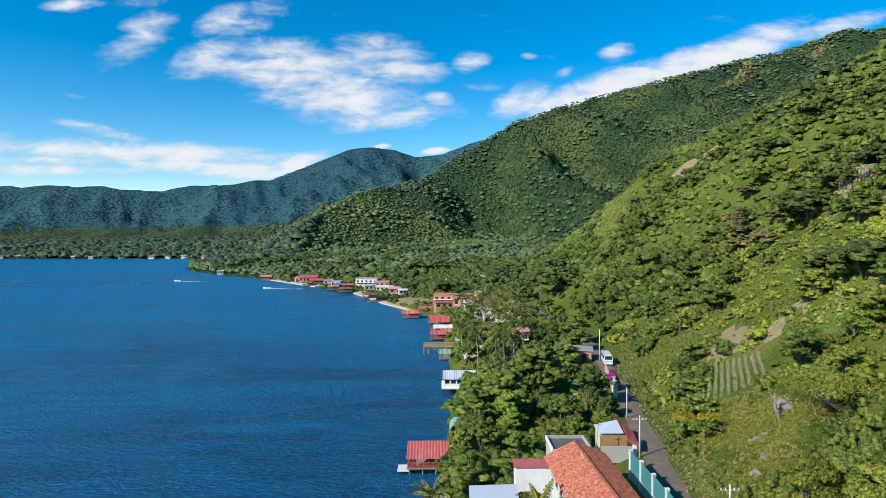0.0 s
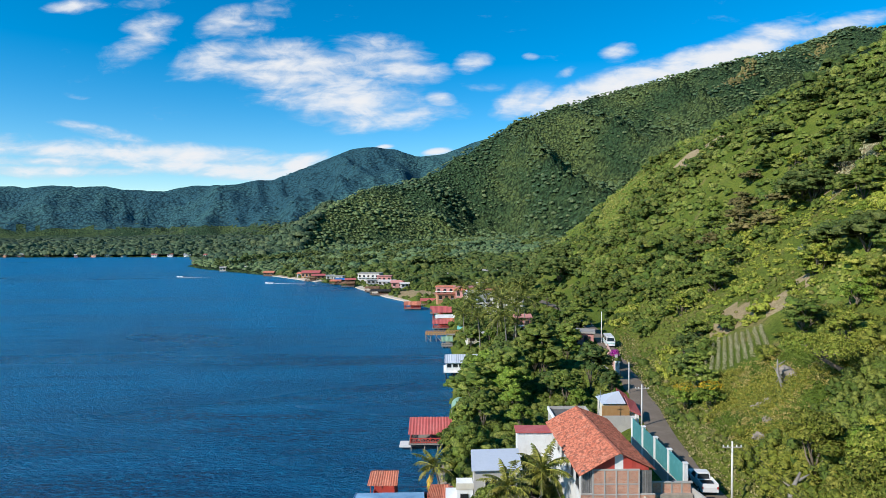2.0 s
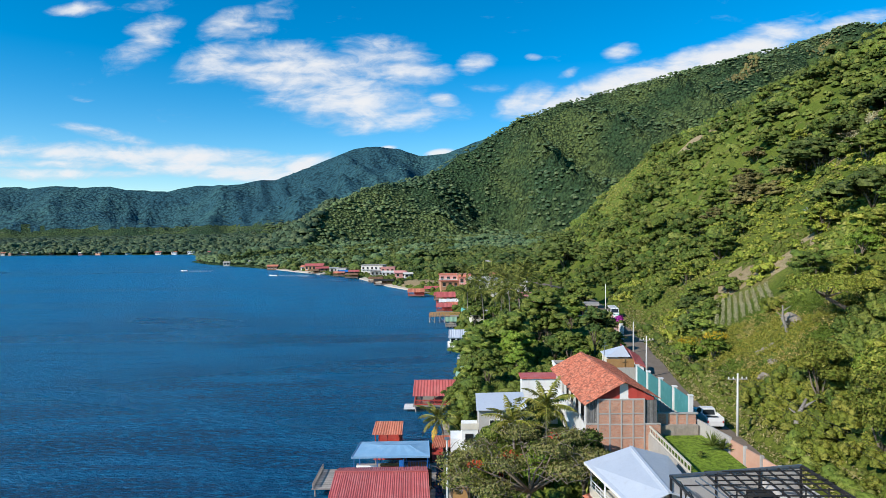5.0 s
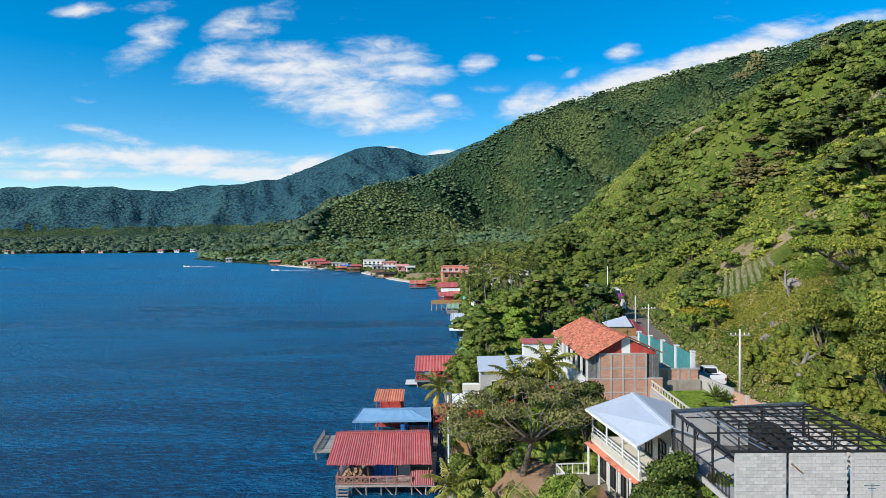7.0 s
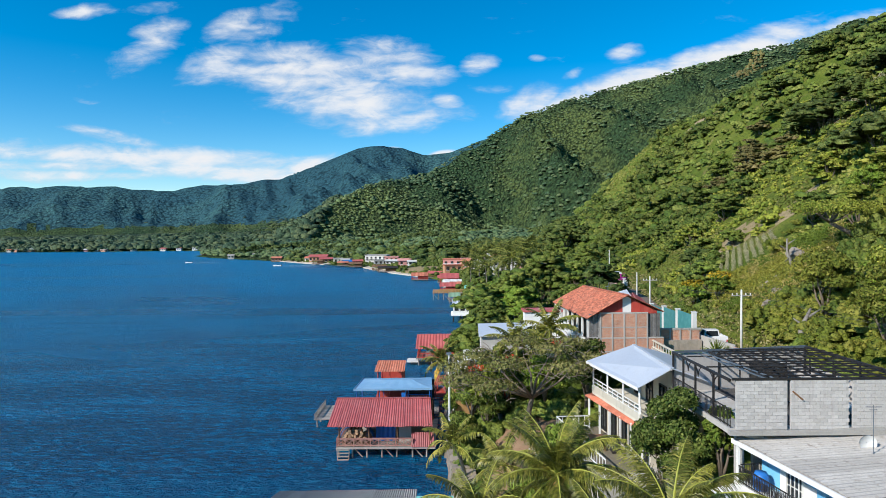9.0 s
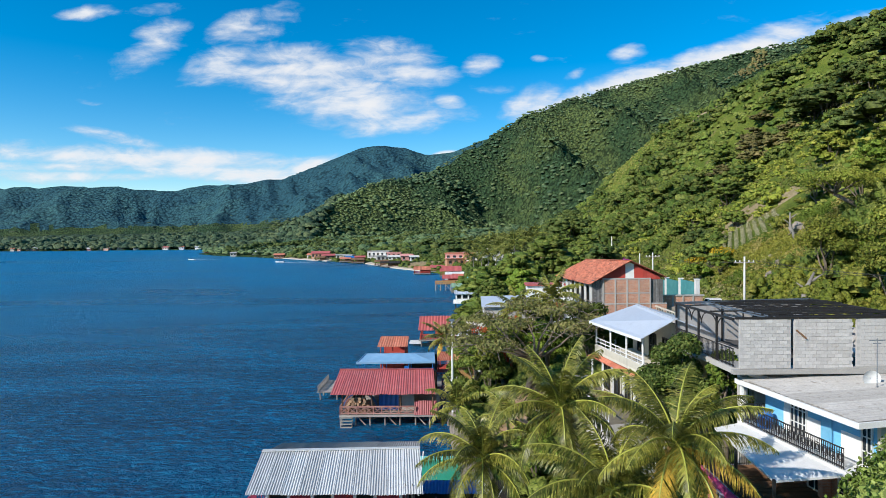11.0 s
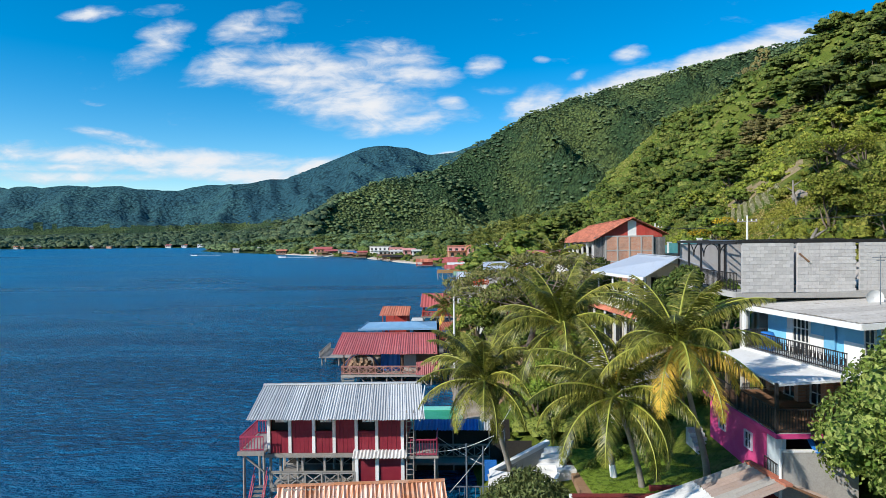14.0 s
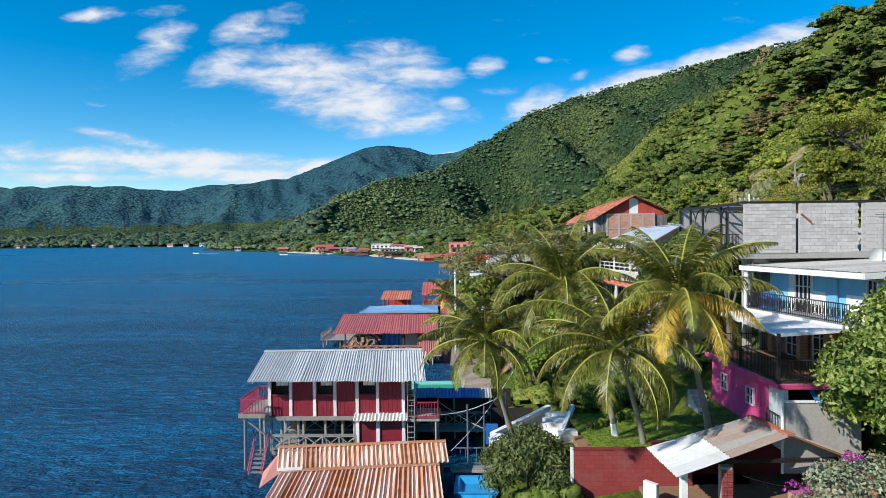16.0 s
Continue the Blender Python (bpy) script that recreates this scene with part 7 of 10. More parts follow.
def brick_house():
    t = thing("house", (17, 67, 8), "red-roofed house with a framed brick gable and white veranda", "house")
    roof_sheets(t, (13.0, 58.9, 14.9), (12.7, 77.0, 14.5), (16.6, 77.0, 16.55), (17.0, 58.9, 17.15), 14, CLAY, 0.42, 0.05, seed=101, sag=0.04)
    roof_sheets(t, (20.6, 77.2, 14.9), (20.5, 58.9, 15.5), (17.0, 58.9, 17.15), (16.6, 77.0, 16.55), 14, CLAY, 0.42, 0.05, seed=103, sag=0.04)
    part("ridge_cap", Geo().beam((17.0, 58.8, 17.22), (16.6, 77.1, 16.62), 0.3, 0.08), CLAY, t)
    # gable: red sheets with one white sheet
    y = 59.4

    def roof_z(x):
        return 14.95 + (x - 13.0) * 0.55 if x < 17 else 17.15 - (x - 17.0) * 0.47
    for i in range(15):
        x0, x1 = 13.7 + i * 0.42, 13.7 + (i + 1) * 0.42
        white = 7 <= i <= 8
        part("gable_sheet", Geo().add([(x0, y, 15.3), (x1, y, 15.3), (x1, y, roof_z(x1) - 0.12), (x0, y, roof_z(x0) - 0.12), (x0, y + 0.05, 15.3), (x1, y + 0.05, 15.3), (x1, y + 0.05, roof_z(x1) - 0.12), (x0, y + 0.05, roof_z(x0) - 0.12)],
             [(0, 1, 2, 3), (7, 6, 5, 4), (0, 4, 5, 1), (1, 5, 6, 2), (2, 6, 7, 3), (3, 7, 4, 0)]), WHITEWASH if white else RED_PAINT, t)
    for x0, x1 in ((13.35, 14.4), (19.07, 20.3)):
        n = 7
        for i in range(n):
            a, b = x0 + (x1 - x0) * i / n, x0 + (x1 - x0) * (i + 1) / n
            part("board", Geo().box(a + 0.01, b - 0.01, y, y + 0.05 + 0.015 * (i % 2), 13.0, 15.32), WEATHERED, t)
    # brick panels in a concrete frame
    cols = [14.45, 15.6, 16.75, 17.9, 19.0]
    rows = [10.0, 11.6, 12.95, 14.0, 15.4]
    for i in range(4):
        for k in range(4):
            part("brick_panel", Geo().box(cols[i] + 0.07, cols[i + 1] - 0.07, y - 0.16, y - 0.02, rows[k] + 0.06, rows[k + 1] - 0.06), BRICKWORK, t)
    for x in cols:
        part("concrete_post", Geo().box(x - 0.07, x + 0.07, y - 0.2, y - 0.01, 9.0, 15.35), CONCRETE, t)
    for z in rows:
        part("concrete_beam", Geo().box(14.38, 19.07, y - 0.19, y - 0.012, z - 0.06, z + 0.06), CONCRETE, t)
    for x0, x1 in ((13.3, 14.38), (19.07, 20.6)):
        part("brick_panel", Geo().box(x0, x1, y - 0.15, y - 0.02, 9.5, 12.9), BRICKWORK, t)
        part("concrete_beam", Geo().box(x0, x1, y - 0.18, y - 0.014, 12.9, 13.02), CONCRETE, t)
    # side walls
    wall_run(t, "side_wall", (14.6, 76.5), (14.6, 59.5), 10.0, 15.3, 0.2, WHITEWASH)
    wall_run(t, "side_wall", (20.1, 59.5), (20.1, 76.5), 10.5, 15.2, 0.2, WOOD_GREY)
    wall_run(t, "back_wall", (20.1, 76.5), (14.6, 76.5), 10.5, 15.2, 0.2, WHITEWASH)
    part("back_gable", Geo().add([(13.6, 76.4, 14.6), (20.2, 76.4, 14.9), (16.7, 76.4, 16.5), (13.6, 76.6, 14.6), (20.2, 76.6, 14.9), (16.7, 76.6, 16.5)], [(0, 1, 2), (5, 4, 3), (0, 3, 4, 1), (1, 4, 5, 2), (2, 5, 3, 0)]), WHITEWASH, t)
    # veranda on the lake side
    part("veranda_floor", Geo().box(13.4, 14.6, 60.0, 76.0, 11.6, 11.8), CONCRETE, t)
    part("veranda_wall", Geo().box(13.35, 13.5, 60.0, 76.0, 9.0, 12.6), WHITEWASH, t)
    for i in range(7):
        yy = 60.3 + i * 2.6
        part("veranda_post", Geo().box(13.36, 13.56, yy, yy + 0.22, 12.6, 14.9), WHITEWASH, t)
        if i < 6:
            # dark sheet on the wall paints the shade of an opening
            part("dark_opening", Geo().box(14.36, 14.44, yy + 0.5, yy + 2.1, 11.9, 14.2), DARK_IN, t)
    # white annex with red trim roof
    a = thing("annex", (10.9, 79, 9), "plain white flat annex with a red-edged roof", "house")
    part("wall_body", Geo().box(9.1, 13.6, 76.8, 78.7, 7.5, 13.35), WHITEWASH, a)
    part("roof", Geo().slab([(8.9, 76.6, 13.5), (14.0, 76.6, 13.5), (14.0, 78.9, 13.6), (8.9, 78.9, 13.6)], 0.2), ROOF_RED, a)
    b = thing("garden_house", (5.6, 71, 6), "small house with a pale blue metal roof and grey walls", "house")
    part("roof", Geo().slab([(2.9, 68.6, 11.7), (8.7, 68.7, 11.8), (8.8, 73.5, 12.5), (3.0, 73.4, 12.4)], 0.1), ROOF_SILVER, b)
    part("wall_body", Geo().box(3.2, 8.2, 69.0, 73.0, 5.0, 11.65), CONCRETE, b)
    window_in(b, (4.4, 68.98), (5.6, 68.98), 8.9, 10.5, (0, -1), WHITEWASH, 2, 2)
    part("terrace_wall", Geo().box(1.2, 3.1, 69.2, 72.0, 3.0, 9.5), WHITEWASH, b, "white terrace block")
    part("terrace_parapet", Geo().box(1.1, 3.15, 69.1, 69.2, 9.3, 10.0), CREAM, b)
    window_in(b, (1.6, 69.18), (2.5, 69.18), 7.6, 8.8, (0, -1), STEEL, 2, 1)
    part("terrace_step", Geo().box(-0.1, 1.2, 69.6, 72.5, 1.5, 8.1), WHITEWASH, b)
    part("ochre_roof", Geo().slab([(-0.2, 64.2, 6.6), (1.9, 64.2, 6.6), (1.9, 66.6, 7.1), (-0.2, 66.6, 7.1)], 0.1), WOOD_OCHRE, b, "ochre lean-to roof")
    part("lean_to_wall", Geo().box(0.1, 1.8, 64.4, 66.4, 2.0, 6.6), WOOD_OCHRE, b)


brick_house()


def roadside_walls():
    t = thing("garden_wall", (25, 72, 10.8), "roadside wall of teal screens between white pillars", "wall")
    P = [Vector((24.55 + i * 0.1, 61.8 + i * 4.69, 0)) for i in range(5)]
    for i, p in enumerate(P):
        part("pillar", Geo().box(p.x - 0.2, p.x + 0.2, p.y - 0.2, p.y + 0.2, 10.2, 15.05 - 0.25 * i), WHITEWASH, t)
        part("pillar_cap", Geo().box(p.x - 0.25, p.x + 0.25, p.y - 0.25, p.y + 0.25, 15.05 - 0.25 * i, 15.13 - 0.25 * i), WHITEWASH, t)
        if i < 4:
            q = P[i + 1]
            wall_run(t, "screen", p + Vector((0.03, 0.2, 0)), q - Vector((0.03, 0.2, 0)), 12.3 - 0.25 * i, 14.75 - 0.25 * i, 0.06, TEAL)
            wall_run(t, "base_wall", p + Vector((0.03, 0.2, 0)), q - Vector((0.03, 0.2, 0)), 10.0, 12.3 - 0.25 * i, 0.15, CONCRETE)
    w = thing("retaining_wall", (25.5, 55, 10.5), "long roadside wall of stained concrete and bare brick", "wall")
    wall_run(w, "concrete_run", (24.7, 61.4), (25.6, 55.4), 9.5, 12.9, 0.2, CONCRETE)
    for i in range(4):
        a, b = lerp((25.6, 55.4, 0), (26.9, 46.4, 0), i / 4), lerp((25.6, 55.4, 0), (26.9, 46.4, 0), (i + 1) / 4)
        wall_run(w, "brick_panel", a, b, 9.5, 12.7 - 0.05 * i, 0.18, surface("pale_pink_brick%d" % i, (0.56, 0.32, 0.22), (0.62, 0.40, 0.30), (0.36, 0.22, 0.16), 1.6, 20, 0.9))
        part("concrete_post", Geo().box(a.x - 0.13, a.x + 0.13, a.y - 0.13, a.y + 0.13, 9.5, 12.85), CONCRETE, w)
    lower = thing("brick_terrace_wall", (22.5, 60.5, 9.5), "low brick terrace wall in a concrete frame", "wall")
    for i in range(4):
        x0, x1 = 20.7 + i * 1.0, 21.7 + i * 1.0
        part("brick_panel", Geo().box(x0 + 0.08, x1 - 0.08, 60.6, 60.75, 11.0, 13.5), BRICKWORK, lower)
        part("concrete_post", Geo().box(x0 - 0.08, x0 + 0.08, 60.55, 60.78, 9.5, 13.55), CONCRETE, lower)
    part("stone_foot", Geo().box(20.6, 24.7, 60.2, 60.6, 9.5, 12.5), ROCK, lower)
    part("beam", Geo().box(20.6, 24.8, 60.54, 60.8, 13.5, 13.65), CONCRETE, lower)
    lawn = thing("garden_terrace", (22.5, 55, 10), "small raised lawn terrace with a grey edge wall", "terrace")
    part("edge_wall", Geo().box(19.4, 19.7, 49.0, 60.0, 8.0, 12.0).box(19.7, 25.6, 48.8, 49.0, 8.0, 11.5), CONCRETE, lawn)
    part("soil", Geo().box(19.7, 25.4, 49.0, 60.1, 9.0, 11.5), SOIL, lawn)
    railing(lawn, (19.55, 49.2, 12.0), (19.55, 59.8, 12.0), 0.7, CREAM, 0.7, 0.09)
    # gatehouse up the road
    g = thing("gatehouse", (26, 93, 10.8), "gatehouse with ochre wall, grey hip roof and red gate caps", "house")
    part("ochre_wall", Geo().box(23.0, 27.0, 88.8, 89.0, 10.5, 13.2), WOOD_OCHRE, g)
    part("grey_wall", Geo().box(22.5, 27.0, 86.5, 86.7, 10.0, 12.4), CONCRETE, g)
    part("hip_roof", Geo().add([(23.0, 89.2, 13.4), (26.6, 89.2, 13.4), (26.6, 93.0, 13.5), (23.0, 93.0, 13.5), (26.2, 91.6, 14.7)], [(0, 1, 4), (1, 2, 4), (2, 3, 4), (3, 0, 4), (3, 2, 1, 0)]), ROOF_SILVER, g)
    part("body", Geo().box(23.3, 26.3, 89.6, 92.8, 10.5, 13.4), CREAM, g)
    for y0 in (87.0, 91.4):
        part("gate_cap", Geo().slab([(26.6, y0, 13.1), (28.2, y0, 12.4), (28.2, y0 + 3.2, 13.4), (26.6, y0 + 3.2, 14.4)], 0.2), ROOF_RED, g, "sloping red tiled gate cap")
        part("gate_post", Geo().box(27.4, 27.9, y0 + 0.2, y0 + 0.7, 10.5, 12.5).box(27.4, 27.9, y0 + 2.5, y0 + 3.0, 10.5, 13.2), WHITEWASH, g)


roadside_walls()


def up_the_road():
    b = thing("flat_roof_house", (18, 87, 9), "low house with a stained dark flat roof and parapet", "house")
    part("wall_body", Geo().box(15.3, 20.8, 84.6, 90.4, 7.0, 12.2), CONCRETE, b)
    part("roof_slab", Geo().box(15.5, 20.6, 84.8, 90.2, 12.2, 12.35), surface("stained_flat_roof", (0.10, 0.095, 0.088), (0.16, 0.15, 0.14), (0.04, 0.038, 0.035), 0.8, 8, 0.95, relief=0.01), b)
    for x0, x1, y0, y1 in ((15.2, 20.9, 84.5, 84.7), (15.2, 15.4, 84.7, 90.5), (20.7, 20.9, 84.7, 90.5), (15.4, 20.7, 90.3, 90.5)):
        part("parapet", Geo().box(x0, x1, y0, y1, 12.2, 12.75), WHITEWASH if x1 < 16 else CONCRETE, b)
    pole = thing("antenna_mast", (21.6, 86, 10), "thin leaning grey aerial mast beside the flat roof", "pole")
    part("pole", Geo().tube([(21.6, 86, 9.5), (21.8, 86.1, 13), (22.1, 86.2, 16.2)], [0.06, 0.05, 0.03], 7), STEEL_BLUE, pole)
    part("crossbar", Geo().beam((21.6, 86.2, 15.6), (22.5, 86.2, 15.7), 0.05), STEEL_BLUE, pole)
    gate = thing("roadside_gate", (33.6, 119, 10.8), "white gate posts and a pink wall beside the road", "gate")
    z = float(height(33.6, 119))
    for x, y, h in ((33.2, 116.6, 2.7), (33.6, 118.8, 2.9), (34.1, 121.2, 3.1)):
        part("gate_post", Geo().box(x - 0.22, x + 0.22, y - 0.22, y + 0.22, z - 0.4, z + h), WHITEWASH, gate)
        part("post_cap", Geo().box(x - 0.3, x + 0.3, y - 0.3, y + 0.3, z + h, z + h + 0.12), WHITEWASH, gate)
    wall_run(gate, "wall", (34.0, 121.4), (36.9, 138.0), z - 0.4, z + 2.3, 0.2, ROSE_WALL, "pale pink rendered wall")
    for k in range(5):
        part("gate_bar", Geo().beam((33.25, 116.8, z + 0.4 + k * 0.45), (33.55, 118.6, z + 0.4 + k * 0.45), 0.06), WHITEWASH, gate)
    shrub = thing("bougainvillea", (34.3, 122.4, z), "bougainvillea with magenta flowers over the gate wall", "shrub")
    g = np.random.default_rng(5)
    part("leaves", lobes_crown(g, [(34.0, 122.4, z + 2.4, 1.3, 1.3, 1.2), (34.6, 123.6, z + 1.8, 1.3, 1.3, 1.6)], 700, 0.26, 0.7, 0.5), LEAF_TREE, shrub)
    part("blossom", lobes_crown(g, [(34.0, 121.9, z + 3.1, 1.0, 0.9, 0.8), (34.4, 122.9, z + 3.4, 0.8, 0.8, 0.6)], 420, 0.26, 0.7, 0.4), FLOWER_P, shrub, "bright magenta blossoms")
    X, Y = np.meshgrid(np.linspace(23.5, 33.0, 16), np.linspace(122.5, 131.5, 16))
    i = (np.arange(15)[:, None] * 16 + np.arange(15)[None, :]).ravel()
    tagged(new("courtyard", mesh_of("courtyard", (np.stack([X.ravel(), Y.ravel(), height(X, Y).ravel() + 0.25], 1), np.stack([i, i + 1, i + 17, i + 16], 1)), CONCRETE, True)), "grey concrete courtyard among the trees", "courtyard", kind="structure")


ROSE_WALL = surface("pale_rose_render", (0.60, 0.36, 0.31), (0.64, 0.44, 0.38), (0.36, 0.24, 0.2))
up_the_road()


def road_strip():
    g = Geo()
    pts = []
    for (ax, ay, az), (bx, by, bz) in zip(ROAD[:-1], ROAD[1:]):
        n = max(2, int(math.hypot(bx - ax, by - ay) / 4))
        pts += [lerp((ax, ay, az), (bx, by, bz), i / n) for i in range(n)]
    pts = [p for p in pts if p.y < 340]
    for i in range(3):
        pts = [pts[0]] + [(pts[k - 1] + pts[k] * 2 + pts[k + 1]) / 4 for k in range(1, len(pts) - 1)] + [pts[-1]]
    rnd = random.Random(4)
    left, right = [], []
    for k, p in enumerate(pts):
        d = (pts[min(k + 1, len(pts) - 1)] - pts[max(k - 1, 0)]).normalized()
        s = Vector((d.y, -d.x, 0))
        left.append(p - s * (1.75 + rnd.uniform(-0.15, 0.15)) + Vector((0, 0, 0.06)))
        right.append(p + s * (1.75 + rnd.uniform(-0.25, 0.25)) + Vector((0, 0, 0.06)))
    n = len(pts)
    mid = [p + Vector((0, 0, 0.10)) for p in pts]
    g.add(left + mid + right, [(k, n + k, n + k + 1, k + 1) for k in range(n - 1)] + [(n + k, 2 * n + k, 2 * n + k + 1, n + k + 1) for k in range(n - 1)])
    tagged(new("road", mesh_of("road", g, ASPHALT)), "narrow worn asphalt road along the hillside", "road", kind="structure")


road_strip()

# ---- garden by the water ----
def lower_garden():
    lawn = thing("lawn", (9, 31, 2.6), "small sunlit mown lawn under the palms", "lawn")
    nx, ny = 28, 24
    X, Y = np.meshgrid(np.linspace(6.3, 13.2, nx), np.linspace(27.22, 37.0, ny))
    Z = 3.2 - (Y - 29) * 0.10 + 0.05 * np.sin(X * 1.3) + (X - 8) * 0.07
    i = (np.arange(ny - 1)[:, None] * nx + np.arange(nx - 1)[None, :]).ravel()
    part("turf", (np.stack([X.ravel(), Y.ravel(), Z.ravel()], 1), np.stack([i, i + 1, i + nx + 1, i + nx], 1)), GRASS, lawn)
    part("bed", Geo().box(6.3, 13.2, 27.22, 37.0, 0.5, 2.0), SOIL, lawn)
    g = np.random.default_rng(5)
    n = 12000
    bx, by = g.uniform(6.35, 13.1, n), g.uniform(27.3, 36.9, n)
    bz = 3.22 - (by - 29) * 0.10 + 0.05 * np.sin(bx * 1.3) + (bx - 8) * 0.07
    v, f = leaves(g, np.stack([bx, by, bz], 1), np.tile([0.1, -0.2, 1.0], (n, 1)), 0.075, 1.2, 0.45)
    tagged(part("blades", (v, f), GRASS, lawn), kind="stuff")
    hedge = thing("hedge", (7.2, 34.6, 2), "row of yellow-green garden bushes along the lawn", "hedge")
    for k in range(9):
        x, y = 7.0 + k * 0.32, 32.6 + k * 0.3
        v, f = lobes_crown(g, [(x, y, 2.6, 0.4, 0.4, 0.4), (x + 0.2, y + 0.2, 2.9, 0.28, 0.28, 0.28)], 260, 0.16)
        part("bush", (v, f), LEAF_LIGHT if k % 3 else LEAF_TREE, hedge)
    back = thing("shrub_bed", (11, 35.5, 3), "dark mixed shrubs behind the lawn", "shrubs")
    for k in range(8):
        x, y, z = 8.2 + k * 0.66, 37.6 + 0.3 * math.sin(k), 3.0 + 0.1 * k
        v, f = lobes_crown(g, [(x, y, z, 0.7, 0.7, 0.75)], 260, 0.2)
        part("shrub", (v, f), LEAF_TREE if k % 2 else LEAF_LIGHT, back)
    # white terrace steps by the shore
    st = thing("white_steps", (4, 35.5, 0.8), "white painted concrete steps and walls at the shore", "steps")
    for k in range(8):
        y0, x0, top = 33.4 + k * 0.36, 3.6 + k * 0.20, 1.35 + k * 0.20
        part("step", Geo().add([(x0, y0, 0.2), (x0 + 1.5, y0, 0.2), (x0 + 1.72, y0 + 0.355, 0.2), (x0 + 0.22, y0 + 0.355, 0.2), (x0, y0, top), (x0 + 1.5, y0, top), (x0 + 1.72, y0 + 0.355, top), (x0 + 0.22, y0 + 0.355, top)],
                               [(0, 3, 2, 1), (4, 5, 6, 7), (0, 1, 5, 4), (1, 2, 6, 5), (2, 3, 7, 6), (3, 0, 4, 7)]), WHITEWASH, st)
    part("long_wall", Geo().beam((1.7, 34.3, 1.95), (5.4, 36.8, 2.85), 0.3, 0.24), WHITEWASH, st, "long sloping white coping")
    # the wall's shadowed face is made grey, its shade in the colour
    part("long_wall_face", Geo().beam((1.7, 34.3, 1.1), (5.4, 36.8, 2.0), 0.22, 1.45), CONCRETE, st, "shaded grey wall face")
    part("stringer", Geo().beam((5.2, 33.3, 1.5), (6.75, 36.2, 3.05), 0.2, 0.28), WHITEWASH, st)
    part("white_block", Geo().slab([(1.5, 33.0, 1.8), (2.7, 33.0, 1.7), (2.9, 34.1, 2.0), (1.7, 34.3, 2.1)], 1.6), WHITEWASH, st)
    part("corner_block", Geo().box(5.5, 6.6, 34.0, 34.7, 0.5, 2.2), WHITEWASH, st)
    railing(st, (2.7, 33.0, 1.0), (4.4, 32.9, 1.0), 0.7, WHITEWASH, 0.25, 0.05)
    part("blue_seat", Geo().box(1.4, 2.1, 34.9, 35.3, 1.2, 2.3), PLASTIC_BLUE, st)
    back = thing("terrace_wall", (11, 38.6, 3.5), "pale plastered terrace wall with an iron fence", "wall")
    part("wall_body", Geo().box(9.2, 12.6, 38.4, 38.6, 2.5, 4.6), CREAM, back)
    railing(back, (9.2, 38.3, 4.6), (12.6, 38.3, 4.6), 0.9, WHITEWASH, 0.2, 0.04)
    railing(back, (9.2, 38.0, 3.0), (12.6, 37.9, 3.0), 0.8, STEEL, 0.14, 0.03)
    part("pale_rubble", Geo().box(9.6, 10.4, 38.0, 38.35, 3.0, 3.9).box(10.9, 11.5, 38.0, 38.35, 3.0, 3.6).box(11.8, 12.3, 38.05, 38.35, 3.0, 4.1), WHITEWASH, back)
    yard = thing("boat_yard", (1.5, 31.5, 0), "grey timber landing with posts at the water's edge", "landing")
    planks(yard, -0.6, 1.6, 31.9, 33.0, 0.75, 0.3, WOOD_GREY, "x")
    stilts(yard, [(x, y) for x in (-0.4, 1.4, 3.2) for y in (28.3, 30.5, 32.8)], -1.5, 0.7, 0.08)
    railing(yard, (-0.4, 32.8, 0.78), (4.0, 32.8, 0.78), 0.95, STEEL_BLUE, 0.3, 0.04)
    stilts(yard, [(0.3, 32.6), (1.2, 32.2), (2.6, 35.2)], 0.6, 4.2, 0.05, STEEL_BLUE, 0.01, "steel_post")
    cab = Geo()
    for a, b in (((-1.5, 36.3, 3.4), (3.4, 35.0, 1.4)), ((-0.6, 31.0, 2.2), (3.2, 37.0, 5.0)), ((-2.0, 34.6, 3.0), (2.6, 35.2, 4.1))):
        pts = [lerp(a, b, u) - Vector((0, 0, 0.35 * math.sin(u * math.pi))) for u in np.linspace(0, 1, 9)]
        cab.tube(pts, [0.018] * 9, 5)
    part("cable", cab, WHITEWASH, yard)
    tub = thing("paddling_boat", (0.5, 30.2, 0.2), "bright blue plastic boat hull on the landing", "boat")
    part("hull", Geo().add([(-0.2, 29.4, 0.25), (1.5, 29.4, 0.25), (1.6, 31.2, 0.25), (-0.1, 31.2, 0.25), (-0.45, 29.2, 0.72), (1.75, 29.2, 0.72), (1.85, 31.5, 0.72), (-0.35, 31.5, 0.72),
                            (-0.25, 29.4, 0.72), (1.55, 29.4, 0.72), (1.65, 31.3, 0.72), (-0.15, 31.3, 0.72), (-0.05, 29.0, 0.45), (1.35, 29.0, 0.45), (1.45, 31.0, 0.45), (0.0, 31.0, 0.45)],
         [(3, 2, 1, 0), (0, 1, 5, 4), (1, 2, 6, 5), (2, 3, 7, 6), (3, 0, 4, 7), (4, 5, 9, 8), (5, 6, 10, 9), (6, 7, 11, 10), (7, 4, 8, 11), (8, 9, 13, 12), (9, 10, 14, 13), (10, 11, 15, 14), (11, 8, 12, 15), (12, 13, 14, 15)]), CYAN, tub)
    # dark red wall
    rw = thing("red_wall", (7.4, 28.3, 1), "dark red rendered garden wall", "wall")
    part("wall_body", Geo().box(5.05, 10.4, 27.0, 27.2, 0.3, 3.66), brick_material("dark_red_blockwork", (0.26, 0.036, 0.034), (0.30, 0.046, 0.042), (0.19, 0.028, 0.027), 0.4, 0.2), rw)
